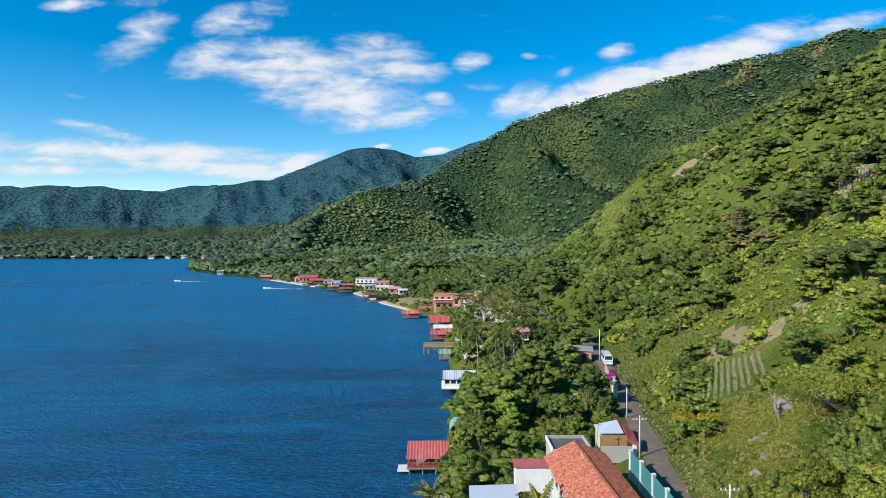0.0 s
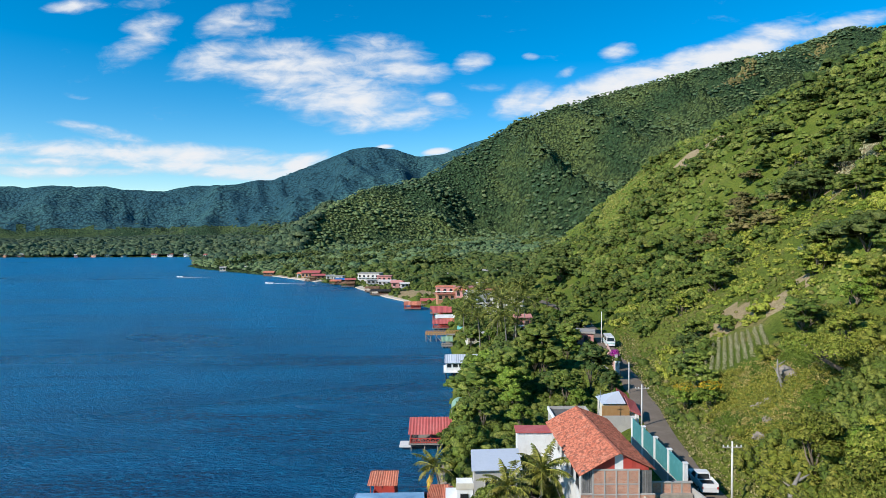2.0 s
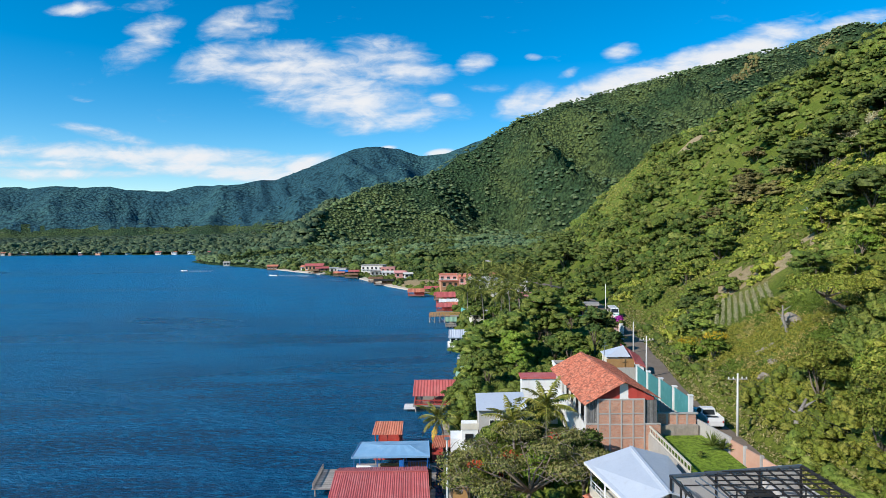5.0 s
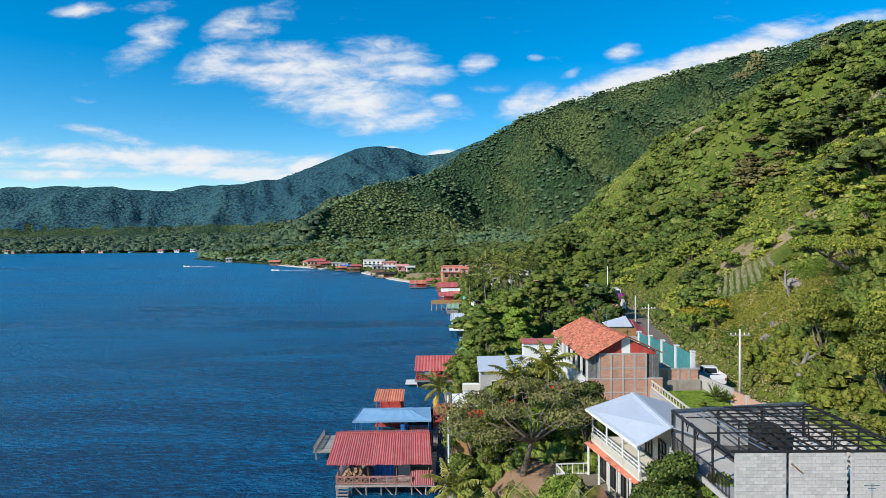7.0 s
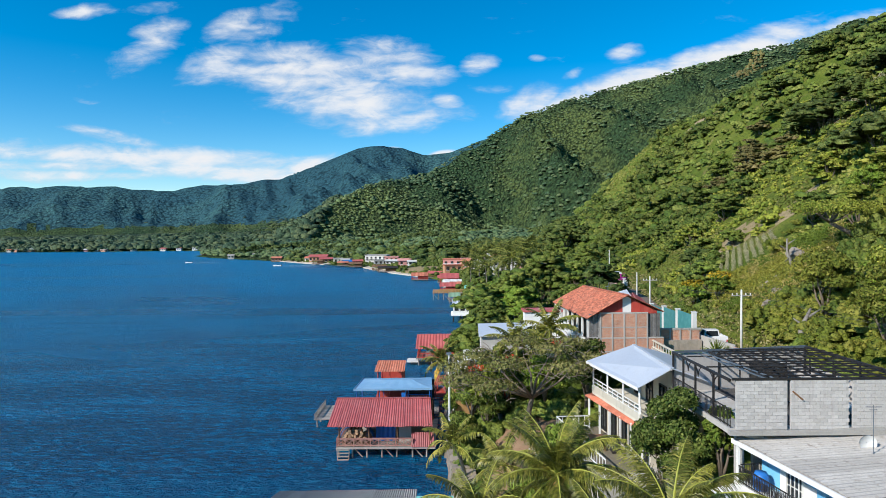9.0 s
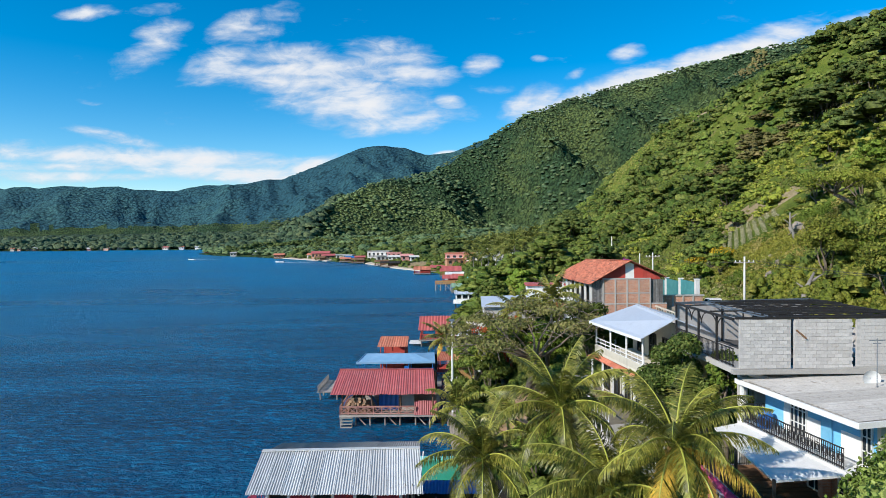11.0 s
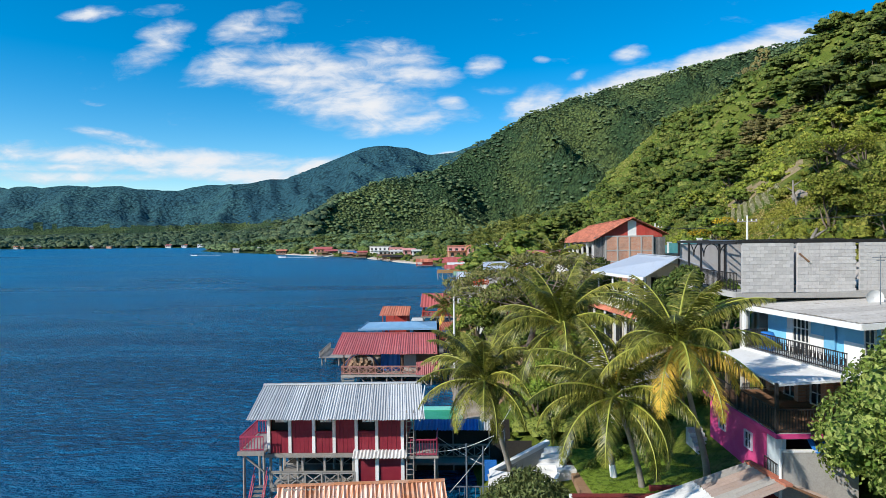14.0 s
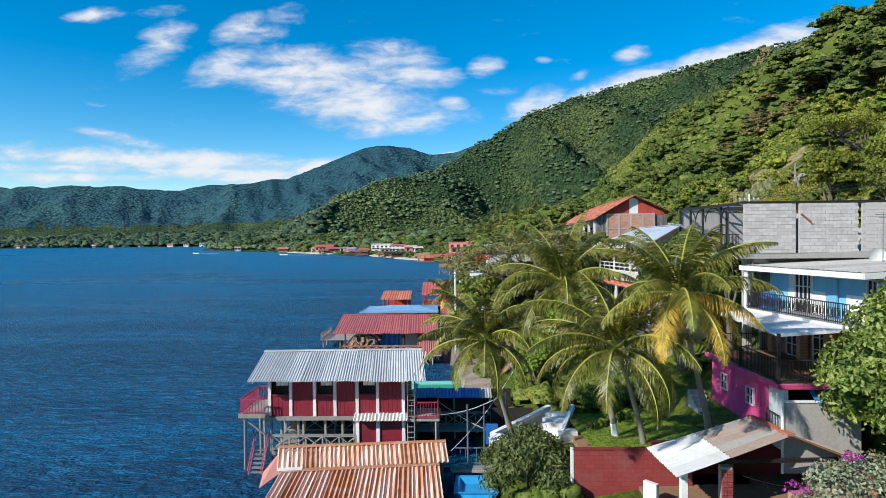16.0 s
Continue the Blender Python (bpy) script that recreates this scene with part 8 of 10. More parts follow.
    part("wall_coping", Geo().box(5.0, 10.4, 26.97, 27.23, 3.66, 3.72), DARK_RED, rw)
    wall_run(rw, "white_buttress", (7.7, 25.4), (8.1, 24.9), 0.8, 2.9, 0.2, WHITEWASH)
    part("edge_post", Geo().box(4.92, 5.04, 26.98, 27.15, 0.4, 3.74), WHITEWASH, rw)


lower_garden()


def tiled_shelter():
    t = thing("garden_shelter", (12, 25.5, 2), "garden shelter with brick pillars and a patched tin roof", "shelter")
    f, n = (13.55, 28.3, 4.74), (13.85, 25.2, 4.85)
    roof_sheets(t, (8.25, 22.9, 4.03), (7.92, 25.7, 4.17), lerp(f, (7.92, 25.7, 4.17), 0.55), lerp(n, (8.25, 22.9, 4.03), 0.55), 4, WHITEWASH, 0.25, 0.035, seed=112, label="white painted roof sheets")
    roof_sheets(t, lerp(n, (8.25, 22.9, 4.03), 0.55), lerp(f, (7.92, 25.7, 4.17), 0.55), f, n, 5, ROOF_ASH, 0.24, 0.045, seed=114, mats=[ROOF_ASH, ROOF_ASH, ROOF_PALE])
    roof_sheets(t, (17.1, 27.5, 3.68), (16.7, 24.1, 3.80), n, f, 5, ROOF_RUST, 0.24, 0.045, seed=116, mats=[WOOD_BROWN, ROOF_ASH, ROOF_PALE])
    part("ridge_tiles", Geo().beam(Vector(f) + Vector((0, 0, 0.06)), Vector(n) + Vector((0, 0, 0.06)), 0.34, 0.1), ROOF_TILE, t, "orange clay ridge tiles")
    for x, y in ((10.7, 24.3), (16.2, 24.8), (12.2, 27.6)):
        p = part("pillar", Geo().box(x - 0.2, x + 0.2, y - 0.2, y + 0.2, 1.0, 3.95), MORTAR, t)
        for k in range(18):
            for s in range(2):
                o = 0.04 * (k % 2)
                part_at("brick", PILLAR_BRICK, p, Matrix.Translation((x - 0.115 + s * 0.23, y - 0.19, 2.0 + k * 0.105)))
    part("tie_beam", Geo().beam((8.4, 24.6, 3.98), (16.2, 25.6, 3.72), 0.14, 0.16), STEEL, t)
    part("floor", Geo().box(8.0, 17.5, 25.2, 28.6, 1.0, 2.0), SOIL, t)
    # unseen dark walls, added so that the inside reads as deep shade
    part("side_wall", Geo().box(16.7, 16.9, 24.4, 28.4, 1.5, 3.5), DARK_RED, t)
    part("back_wall", Geo().box(9.0, 16.8, 28.4, 28.6, 2.0, 3.55), DARK_RED, t)
    part("low_wall", Geo().box(13.0, 16.4, 23.6, 23.9, 1.0, 3.1), BRICKWORK, t)
    part("white_post", Geo().box(8.75, 9.0, 23.8, 24.05, 1.0, 4.0), WHITEWASH, t)
    lamps = Geo()
    pts = [lerp((11.2, 23.9, 3.7), (16.0, 24.4, 3.6), u) - Vector((0, 0, 0.5 * math.sin(u * math.pi))) for u in np.linspace(0, 1, 13)]
    lamps.tube(pts, [0.012] * 13, 5)
    part("string_light", lamps, STEEL, t)


ROOF_PALE = surface("pinkish_old_sheet", (0.44, 0.33, 0.27), (0.50, 0.42, 0.37), (0.26, 0.18, 0.14), 0.8, 10, 0.85)
PILLAR_BRICK = mesh_of("brick", Geo().box(-0.1, 0.1, -0.05, 0.05, 0, 0.085), surface("red_painted_brick", (0.30, 0.055, 0.05), (0.36, 0.09, 0.08), (0.17, 0.04, 0.035), 1.5, 22, 0.85, vary=0.15))
tiled_shelter()

# ---- palms ----
coconut_palm((8.9, 29.2, 3.0), (6.9, 26.6, 8.4), 24, 4.5, 21, "slim coconut palm with arching green fronds over the lawn", n=140, broad=0.55, droop=(80, 130), r=0.13)
coconut_palm((12.3, 29.8, 3.6), (9.15, 25.1, 11.0), 25, 4.2, 22, "coconut palm with green and drooping yellow fronds and coconuts", yellow=7, n=140, broad=0.55, droop=(70, 120), r=0.14)
coconut_palm((8.0, 31.0, 2.4), (5.2, 30.4, 11.0), 24, 4.3, 23, "tall coconut palm with a whitewashed trunk foot", whitewash=True, n=140, broad=0.55, droop=(75, 125), r=0.14)
coconut_palm((3.0, 34.5, 1.4), (1.3, 31.8, 7.9), 24, 4.0, 24, "leaning coconut palm beside the boathouse", n=140, broad=0.55, r=0.15, bend=0.2, droop=(80, 130))
coconut_palm((-0.9, 87.0, 1.2), (-1.7, 86.5, 5.2), 16, 4.0, 25, "short bright coconut palm at the piers", n=30, yellow=2, nuts=False, broad=2.2)
coconut_palm((6.8, 64.2, 6.0), (6.5, 63.6, 11.9), 20, 3.4, 26, "young palm beside the pale-roofed garden house", n=28, nuts=False, broad=2.2)
coconut_palm((10.3, 65.5, 6.0), (10.3, 65.0, 13.0), 22, 3.8, 27, "palm between the trees below the brick house", n=28, nuts=False, broad=2.2)
coconut_palm((0.9, 52.5, 2.0), (-0.1, 51.5, 5.2), 15, 3.6, 28, "low palm with splayed fronds near the seawall", n=28, nuts=False, broad=2.2)
coconut_palm((4.4, 46.8, 3.0), (3.6, 45.0, 6.0), 15, 3.4, 29, "low palm in the bushes below the villa", n=28, nuts=False, broad=2.2)
far_palm = coconut_palm((14, 182, 5), (13.4, 181.5, 15), 15, 5.2, 31, "slender tall coconut palm standing over the shore trees", n=18, nuts=False, width=1.2, broad=2.6, leaf_mat=foliage("far_palm_leaflets", (0.07, 0.10, 0.018), (0.14, 0.165, 0.03), (0.26, 0.25, 0.06), 0.2, 0.2))
rnd = random.Random(77)
for x, y in ((10, 176), (17, 192), (9, 205), (18, 214), (22, 200), (12, 222), (24, 182), (27, 225), (16, 236), (14, 165), (20, 172), (23, 246), (18, 160), (15, 255), (9.2, 215), (20.6, 205), (16, 158), (8, 250), (6, 196)):
    c = copy_thing(far_palm, pose(x, y, float(height(x, y)), 0, 0, rnd.uniform(0, 360)))
    c.scale = [rnd.uniform(0.8, 1.15)] * 3

# ---- large trees near the houses ----
def umbrella_tree():
    t = thing("flame_tree", (6.4, 54.5, 6.0), "wide flat flame tree with grey twigs and red blossoms", "tree")
    g, rnd = np.random.default_rng(61), random.Random(61)
    base, fork = Vector((6.4, 54.5, 5.6)), Vector((7.0, 53.8, 8.6))
    tips = [(0.6, 51.8, 10.6), (2.4, 55.5, 12.0), (4.6, 51.0, 12.2), (6.4, 56.0, 13.2), (8.4, 51.8, 13.2), (10.4, 55.0, 13.2), (12.0, 52.5, 12.2), (3.4, 49.6, 10.6), (9.6, 50.0, 12.0), (0.4, 54.4, 11.2)]
    trunk_and_limbs(t, base, fork, tips, 0.27, None, rnd)
    tw = Geo()
    for i in range(240):
        c = Vector(tips[i % 10]) + Vector((rnd.gauss(0, 1.1), rnd.gauss(0, 1.1), rnd.gauss(-0.3, 0.45)))
        e = c + Vector((rnd.gauss(0, 0.9), rnd.gauss(0, 0.9), rnd.uniform(0.0, 0.8)))
        tw.tube([c, lerp(c, e, 0.5) + Vector((0, 0, 0.12)), e], [0.035, 0.025, 0.01], 4)
    tagged(part("twig_tangle", tw, surface("grey_twig", (0.20, 0.16, 0.13), (0.26, 0.215, 0.18), (0.10, 0.075, 0.06), 3, 20, 0.9), t), kind="stuff")
    ls = [(*p[:2], p[2] + 0.1, 1.9, 1.9, 0.62) for p in tips]
    v, f = lobes_crown(g, ls, 7600, 0.22, 0.45, 0.75)
    part("crown", (v, f), foliage("feathery_flame_leaves", (0.15, 0.17, 0.045), (0.22, 0.215, 0.065), (0.29, 0.235, 0.10), 0.3, 0.35), t)
    v, f = lobes_crown(g, [(5.0, 52.6, 12.3, 0.9, 0.9, 0.5), (9.3, 54.6, 13.4, 0.7, 0.7, 0.3), (2.0, 53.0, 11.4, 0.8, 0.8, 0.4)], 220, 0.2, 0.7, 0.5)
    part("blossom", (v, f), FLOWER_R, t, "scattered red blossoms")


umbrella_tree()
broad_tree((12.4, 56.0, 7.2), 3.2, 6.6, 0.6, 62, 0.27, 4600, LEAF_MANGO, "dense dark green mango tree below the brick house")
broad_tree((13.6, 37.2, 5.5), 2.6, 9.0, 0.2, 63, 0.20, 11000, LEAF_MANGO, "dense round mango tree beside the villa", flat=0.8)
broad_tree((16.0, 36.0, 5.0), 1.1, 8.4, 4.2, 64, 0.22, 1100, LEAF_LIGHT, "slim light green tree under the concrete slab", flat=1.1)
broad_tree((8.4, 45.2, 4.6), 2.3, 4.8, 0.6, 65, 0.26, 2400, LEAF_LIGHT, "light green almond tree below the terrace")
broad_tree((3.4, 58.6, 4.4), 2.3, 4.6, 0.3, 66, 0.26, 2200, LEAF_TREE, "bushy dark tree above the seawall")
broad_tree((5.2, 41.2, 2.6), 2.1, 4.4, 0.3, 67, 0.22, 2200, LEAF_LIGHT, "bushy green tree by the white steps", flat=0.9)
broad_tree((17.2, 22.3, 1.8), 3.5, 11.4, 0.3, 68, 0.205, 15000, foliage("broad_almond_leaves", (0.085, 0.145, 0.022), (0.175, 0.240, 0.040), (0.400, 0.450, 0.130), 0.6, 0.3),
           "tall almond tree with big glossy leaves", flat=0.95, lobes=16, group="garden trees")
broad_tree((3.3, 28.8, 0.6), 2.9, 3.9, 0.0, 69, 0.13, 9500, foliage("fine_grey_green_leaves", (0.085, 0.120, 0.034), (0.150, 0.190, 0.056), (0.270, 0.290, 0.110), 0.6, 0.3), "small feathery grey-green tree by the landing",
           flat=0.75, group="garden trees", lobes=26, thin=0.9, r=0.08, aspect=2.4, lobe=0.24)
broad_tree((10.4, 72.5, 7.0), 2.4, 5.6, 0.5, 73, 0.3, 2600, LEAF_TREE, "leafy tree in front of the white annex")
broad_tree((7.4, 66.4, 5.5), 2.7, 6.2, 0.4, 79, 0.26, 3200, LEAF_TREE, "dark bushy tree below the garden house")
broad_tree((0.4, 65.2, 3.0), 1.7, 4.2, 0.2, 80, 0.26, 1800, LEAF_TREE, "leafy bush before the white terrace")
broad_tree((4.8, 66.6, 5.5), 2.4, 6.0, 0.4, 78, 0.26, 2600, LEAF_TREE, "leafy tree hiding the garden house wall")
broad_tree((8.6, 58.4, 6.6), 2.2, 5.6, 0.3, 74, 0.28, 2600, LEAF_LIGHT, "bushy light green tree on the bank")
broad_tree((4.6, 59.2, 5.2), 3.0, 6.4, 0.6, 76, 0.27, 4200, LEAF_HILL, "spreading olive tree over the garden huts", flat=0.5)
broad_tree((1.8, 62.0, 4.0), 2.9, 6.4, 0.6, 77, 0.26, 3800, LEAF_TREE, "leafy shore tree beside the mast")
broad_tree((0.9, 57.0, 2.6), 1.9, 4.4, 0.2, 75, 0.26, 2200, LEAF_TREE, "dark bushy tree on the seawall")
broad_tree((4.0, 90.0, 3.4), 4.4, 7.2, 0.3, 71, 0.27, 9000, LEAF_TREE, "broad rounded shore tree at the water")
broad_tree((2.0, 97.5, 2.4), 3.4, 6.4, 0.2, 72, 0.27, 6000, LEAF_TREE, "low spreading shore tree over the water")
bg_ = np.random.default_rng(8)
boug = thing("bougainvillea", (14.6, 20.6, 2.5), "grey-green bougainvillea with purple flowers", "shrub")
v, f = lobes_crown(bg_, [(12.7, 20.3, 4.7, 1.0, 0.9, 1.0), (13.9, 20.4, 5.0, 1.1, 1.0, 0.9), (13.2, 20.4, 3.3, 1.3, 0.9, 1.4), (11.9, 20.5, 3.6, 0.7, 0.7, 0.9)], 5200, 0.13, 0.7, 0.5)
part("leaves", (v, f), foliage("dusty_bougainvillea_leaves", (0.22, 0.25, 0.14), (0.32, 0.34, 0.21), (0.42, 0.42, 0.30), 0.8, 0.25), boug)
v, f = lobes_crown(bg_, [(11.5, 20.4, 4.6, 0.5, 0.4, 0.3), (13.0, 19.9, 5.9, 0.35, 0.35, 0.2), (11.2, 20.3, 3.9, 0.3, 0.3, 0.3)], 170, 0.12, 0.8, 0.4)
part("blossom", (v, f), FLOWER_P, boug, "bright purple blossoms")

# ---- shore woods: copies of a few trees ----
protos = [broad_tree((12, 118, float(height(12, 118))), 5.2, 11.5, 2.0, 81, 0.34, 1500, LEAF_TREE, "dense green shore tree with a rounded crown", lobes=11),
          broad_tree((20, 128, float(height(20, 128))), 6.0, 13.0, 3.0, 82, 0.34, 1600, LEAF_TREE, "large spreading shade tree near the road", flat=0.5, lobes=12),
          broad_tree((9, 132, float(height(9, 132))), 4.2, 9.0, 1.2, 83, 0.32, 1300, LEAF_LIGHT, "light green shore tree with a loose crown"),
          broad_tree((27, 112, float(height(27, 112))), 4.6, 10.0, 1.5, 84, 0.32, 1300, LEAF_MID, "dark olive tree beside the road")]
KEEP_OUT = [(8, 226, 34, 345), (23, 117, 34, 134), (14, 82, 24, 96), (30, 146, 40, 158), (19, 184, 27, 194), (-1, 167, 10, 172), (12, 58, 21, 82), (2, 62, 9, 75), (19, 48, 28, 90), (21, 86, 29, 95), (8, 40, 18, 52), (-1, 158, 10, 170)]
rnd = random.Random(19)
for gy in range(100, 330, 8):
    for gx in range(0, 5):
        x, y = 5.5 + gx * 7.6 + rnd.uniform(-2.4, 2.4), gy + rnd.uniform(-3, 3)
        road_x = float(np.interp(y, [p[1] for p in ROAD], [p[0] for p in ROAD]))
        if x > road_x - 4 or float(inland(x, y)) < 3.5 or any(a < x < c and b < y < d for a, b, c, d in KEEP_OUT):
            continue
        if y > 196 and rnd.random() < (0.7 if y < 245 else 0.85):
            continue
        k = rnd.randrange(4)
        s = rnd.uniform(0.62, 0.98) * (0.8 if y < 112 else 0.72 if y > 165 else 0.9 if y > 145 else 1.0)
        c = copy_thing(protos[k], pose(x, y, float(height(x, y)) - 0.2, 0, 0, rnd.uniform(0, 360)))
        c.scale = (s, s, s * rnd.uniform(0.85, 1.1))

for k, (x, y, s) in enumerate(((36.0, 163, 0.62), (37.4, 172, 0.72), (38.2, 182, 0.72), (38.4, 193, 0.7), (38.0, 205, 0.75), (36.5, 217, 0.75), (33.6, 228, 0.7))):
    c = copy_thing(protos[k % 4], pose(x, y, float(height(x, y)) - 0.2, 0, 0, k * 67))
    c.scale = (s, s, s)

# ---- undergrowth on the bank ----
rng = np.random.default_rng(31)
BUILT = [(-15, 24, -0.5, 106), (12.3, 25, 26, 34.5), (15, 33, 30, 46), (8.2, 40, 18, 51), (12.0, 58.5, 21, 82), (2.5, 66.5, 9, 74), (19.3, 48.5, 29.5, 62), (22, 61, 33, 96), (5, 22.5, 17.5, 38), (-4, 38, 2.4, 51), (0.5, 28, 7, 38), (3.2, 46, 9.5, 56)]


def free(x, y):
    ok = np.ones(len(x), bool)
    for a, b, c, d in BUILT:
        ok &= ~((x > a) & (x < c) & (y > b) & (y < d))
    rd, _, _ = along(x, y, ROAD)
    return ok & (rd > 3.2) & (inland(x, y) > 0.8)


x, y = scatter(rng, -6, 40, 22, 175, 1.75, lambda x, y: free(x, y) & (uphill(x, y) < 1))
s = rng.uniform(0.7, 1.7, len(x))
near = y < 72
wood(rng, x[near], y[near], s[near], rng.uniform(0.7, 1.2, near.sum()), 190, 0.14, "bank_undergrowth", LEAF_TREE, "dense green bushes and creepers on the bank", 4, 6, 3, 0.2, tilt=0.6)
wood(rng, x[~near], y[~near], s[~near], rng.uniform(0.7, 1.2, (~near).sum()), 50, 0.22, "bank_undergrowth", LEAF_TREE, "dense green bushes beside the road and shore", 2, 6, 2, 0.2)

VILLAGE = [(-62, 425, -26, 470), (-36, 380, -22, 400), (-6, 300, 22, 330), (12, 232, 32, 275)]
x, y = scatter(rng, -130, 46, 175, 520, 3.2, lambda x, y: (inland(x, y) > 2) & (uphill(x, y) < 2) & (along(x, y, ROAD)[0] > 4))
ok = np.ones(len(x), bool)
for a, b, c, d in VILLAGE:
    ok &= ~((x > a) & (x < c) & (y > b) & (y < d) & (rng.random(len(x)) < 0.7))
x, y = x[ok], y[ok]
s = rng.uniform(0.8, 2.3, len(x))
wood(rng, x, y, s, rng.uniform(0.7, 1.1, len(x)), 14, 0.34, "village_gardens", LEAF_TREE, "green garden trees and bushes between the village houses", 2, 6, 2, 0.2)

# ---- the hillside over the road ----


def in_field(x, y):
    u, w = x - 40.4, y - 97.0
    a, b = 0.0735 * u - 0.0651 * w, 0.0592 * u + 0.0545 * w
    return (a > -0.05) & (a < 1.05) & (b > -0.05) & (b < 1.1)


def open_slope(x, y):
    """The grassy slope between the road and the maize."""
    edge = [(34.6, 64), (35.2, 79), (38.0, 88), (41.5, 98.5), (48.5, 90), (51.5, 80), (48.0, 68.5), (43.0, 67.5)]
    ok = np.ones(np.shape(x), bool)
    for (ax, ay), (bx, by) in zip(edge, edge[1:] + edge[:1]):
        ok &= (bx - ax) * (y - ay) - (by - ay) * (x - ax) < 0.8 * vnoise(x / 3.0, y / 3.0, 9) * math.hypot(bx - ax, by - ay)
    return ok


dens = lambda x, y: fbm(x, y, 16, 3, 12)
x, y = scatter(rng, 31, 190, 24, 185, 1.9, lambda x, y: (uphill(x, y) > 1.2) & (np.hypot(x, y) < 182) & ~in_field(x, y) & (dens(x, y) > -0.35) & (~open_slope(x, y) | (fbm(x, y, 6, 2, 18) > 0.42)))
s = rng.uniform(0.6, 1.8, len(x)) * (0.7 + 0.8 * (fbm(x, y, 20, 2, 14) > 0.2))
near = np.hypot(x, y) < 112
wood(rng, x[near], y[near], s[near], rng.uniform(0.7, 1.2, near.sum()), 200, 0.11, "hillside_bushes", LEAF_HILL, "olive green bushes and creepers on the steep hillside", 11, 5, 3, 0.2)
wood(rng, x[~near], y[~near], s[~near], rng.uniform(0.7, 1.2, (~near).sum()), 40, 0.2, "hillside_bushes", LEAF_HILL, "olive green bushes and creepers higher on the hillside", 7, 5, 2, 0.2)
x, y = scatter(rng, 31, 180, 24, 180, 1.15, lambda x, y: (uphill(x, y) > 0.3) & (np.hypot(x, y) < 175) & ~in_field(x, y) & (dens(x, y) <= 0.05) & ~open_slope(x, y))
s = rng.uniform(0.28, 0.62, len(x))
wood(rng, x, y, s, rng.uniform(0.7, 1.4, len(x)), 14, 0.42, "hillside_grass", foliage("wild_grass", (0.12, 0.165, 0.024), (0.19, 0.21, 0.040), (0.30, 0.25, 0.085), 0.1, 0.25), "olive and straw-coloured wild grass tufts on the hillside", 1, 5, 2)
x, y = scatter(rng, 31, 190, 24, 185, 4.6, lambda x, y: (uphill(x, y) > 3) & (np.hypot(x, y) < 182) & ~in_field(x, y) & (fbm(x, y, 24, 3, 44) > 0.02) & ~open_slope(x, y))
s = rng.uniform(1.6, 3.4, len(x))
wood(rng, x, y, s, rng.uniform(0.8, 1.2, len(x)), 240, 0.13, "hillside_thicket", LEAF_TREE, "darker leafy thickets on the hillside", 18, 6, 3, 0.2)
x, y = scatter(rng, 60, 420, 150, 560, 3.6, lambda x, y: (uphill(x, y) > 2) & (np.hypot(x, y) >= 175) & (np.hypot(x, y) < 460) & (fbm(x, y, 26, 3, 16) > -0.55))
s = rng.uniform(0.9, 2.7, len(x))
wood(rng, x, y, s, rng.uniform(0.7, 1.1, len(x)), 12, 0.32, "upper_hillside_bushes", LEAF_SCRUB, "bright green scrub on the upper hillside", 2, 6, 2, 0.2)
gx, gy = np.meshgrid(np.arange(34, 215, 1.3), np.arange(62, 392, 1.3))
x, y = gx.ravel() + rng.uniform(-0.7, 0.7, gx.size), gy.ravel() + rng.uniform(-0.7, 0.7, gx.size)
ok = cleared(x, y, 0) & ~open_slope(x, y)
wood(rng, x[ok], y[ok], rng.uniform(0.4, 1.0, ok.sum()), rng.uniform(0.7, 1.2, ok.sum()), 12, 0.34, "meadow_growth", foliage("creeper_leaves", (0.125, 0.165, 0.022), (0.200, 0.220, 0.038), (0.310, 0.280, 0.085), 0.12, 0.2, grain=2.0), "low lime green creepers and grass on open slopes", 1, 5, 2, 0.22)
gx, gy = np.meshgrid(np.arange(33, 53, 0.42), np.arange(63, 100, 0.42))
x, y = gx.ravel() + rng.uniform(-0.3, 0.3, gx.size), gy.ravel() + rng.uniform(-0.3, 0.3, gx.size)
ok = open_slope(x, y) & ~in_field(x, y)
x, y = x[ok], y[ok]
tint = fbm(x, y, 7, 3, 19) + rng.normal(0, 0.12, len(x))
for pick, mat, lab in ((tint < 0.0, foliage("olive_creeper", (0.230, 0.250, 0.030), (0.330, 0.310, 0.045), (0.450, 0.390, 0.100), 0.2, 0.3), "low olive creepers matted over the open slope"),
                       ((tint >= 0.0) & (tint < 0.28), foliage("tawny_grass", (0.310, 0.260, 0.070), (0.410, 0.320, 0.100), (0.520, 0.410, 0.170), 0.3, 0.3), "tawny dry grass on the open slope"),
                       (tint >= 0.28, LEAF_LIGHT, "fresh green weeds on the open slope")):
    wood(rng, x[pick], y[pick], rng.uniform(0.32, 0.62, pick.sum()), rng.uniform(0.7, 1.1, pick.sum()), 20, 0.34, "slope_grass", mat, lab, 1, core=False, tilt=0.7, lift=0.45)
x, y = scatter(rng, 31, 47, 38, 67, 1.9, lambda x, y: (uphill(x, y) > 1.0) & ~open_slope(x, y))
for pick, mat, lab in ((x < 36 + 2 * fbm(x, y, 8, 2, 51), LEAF_HILL, "leafy olive thicket on the bank over the road"), (x >= 36 + 2 * fbm(x, y, 8, 2, 51), LEAF_TREE, "dense dark green thicket on the bank over the road")):
    wood(rng, x[pick], y[pick], rng.uniform(1.1, 2.3, pick.sum()), rng.uniform(0.9, 1.5, pick.sum()), 300, 0.10, "roadside_thicket", mat, lab, 16, 5, 3, 0.2)
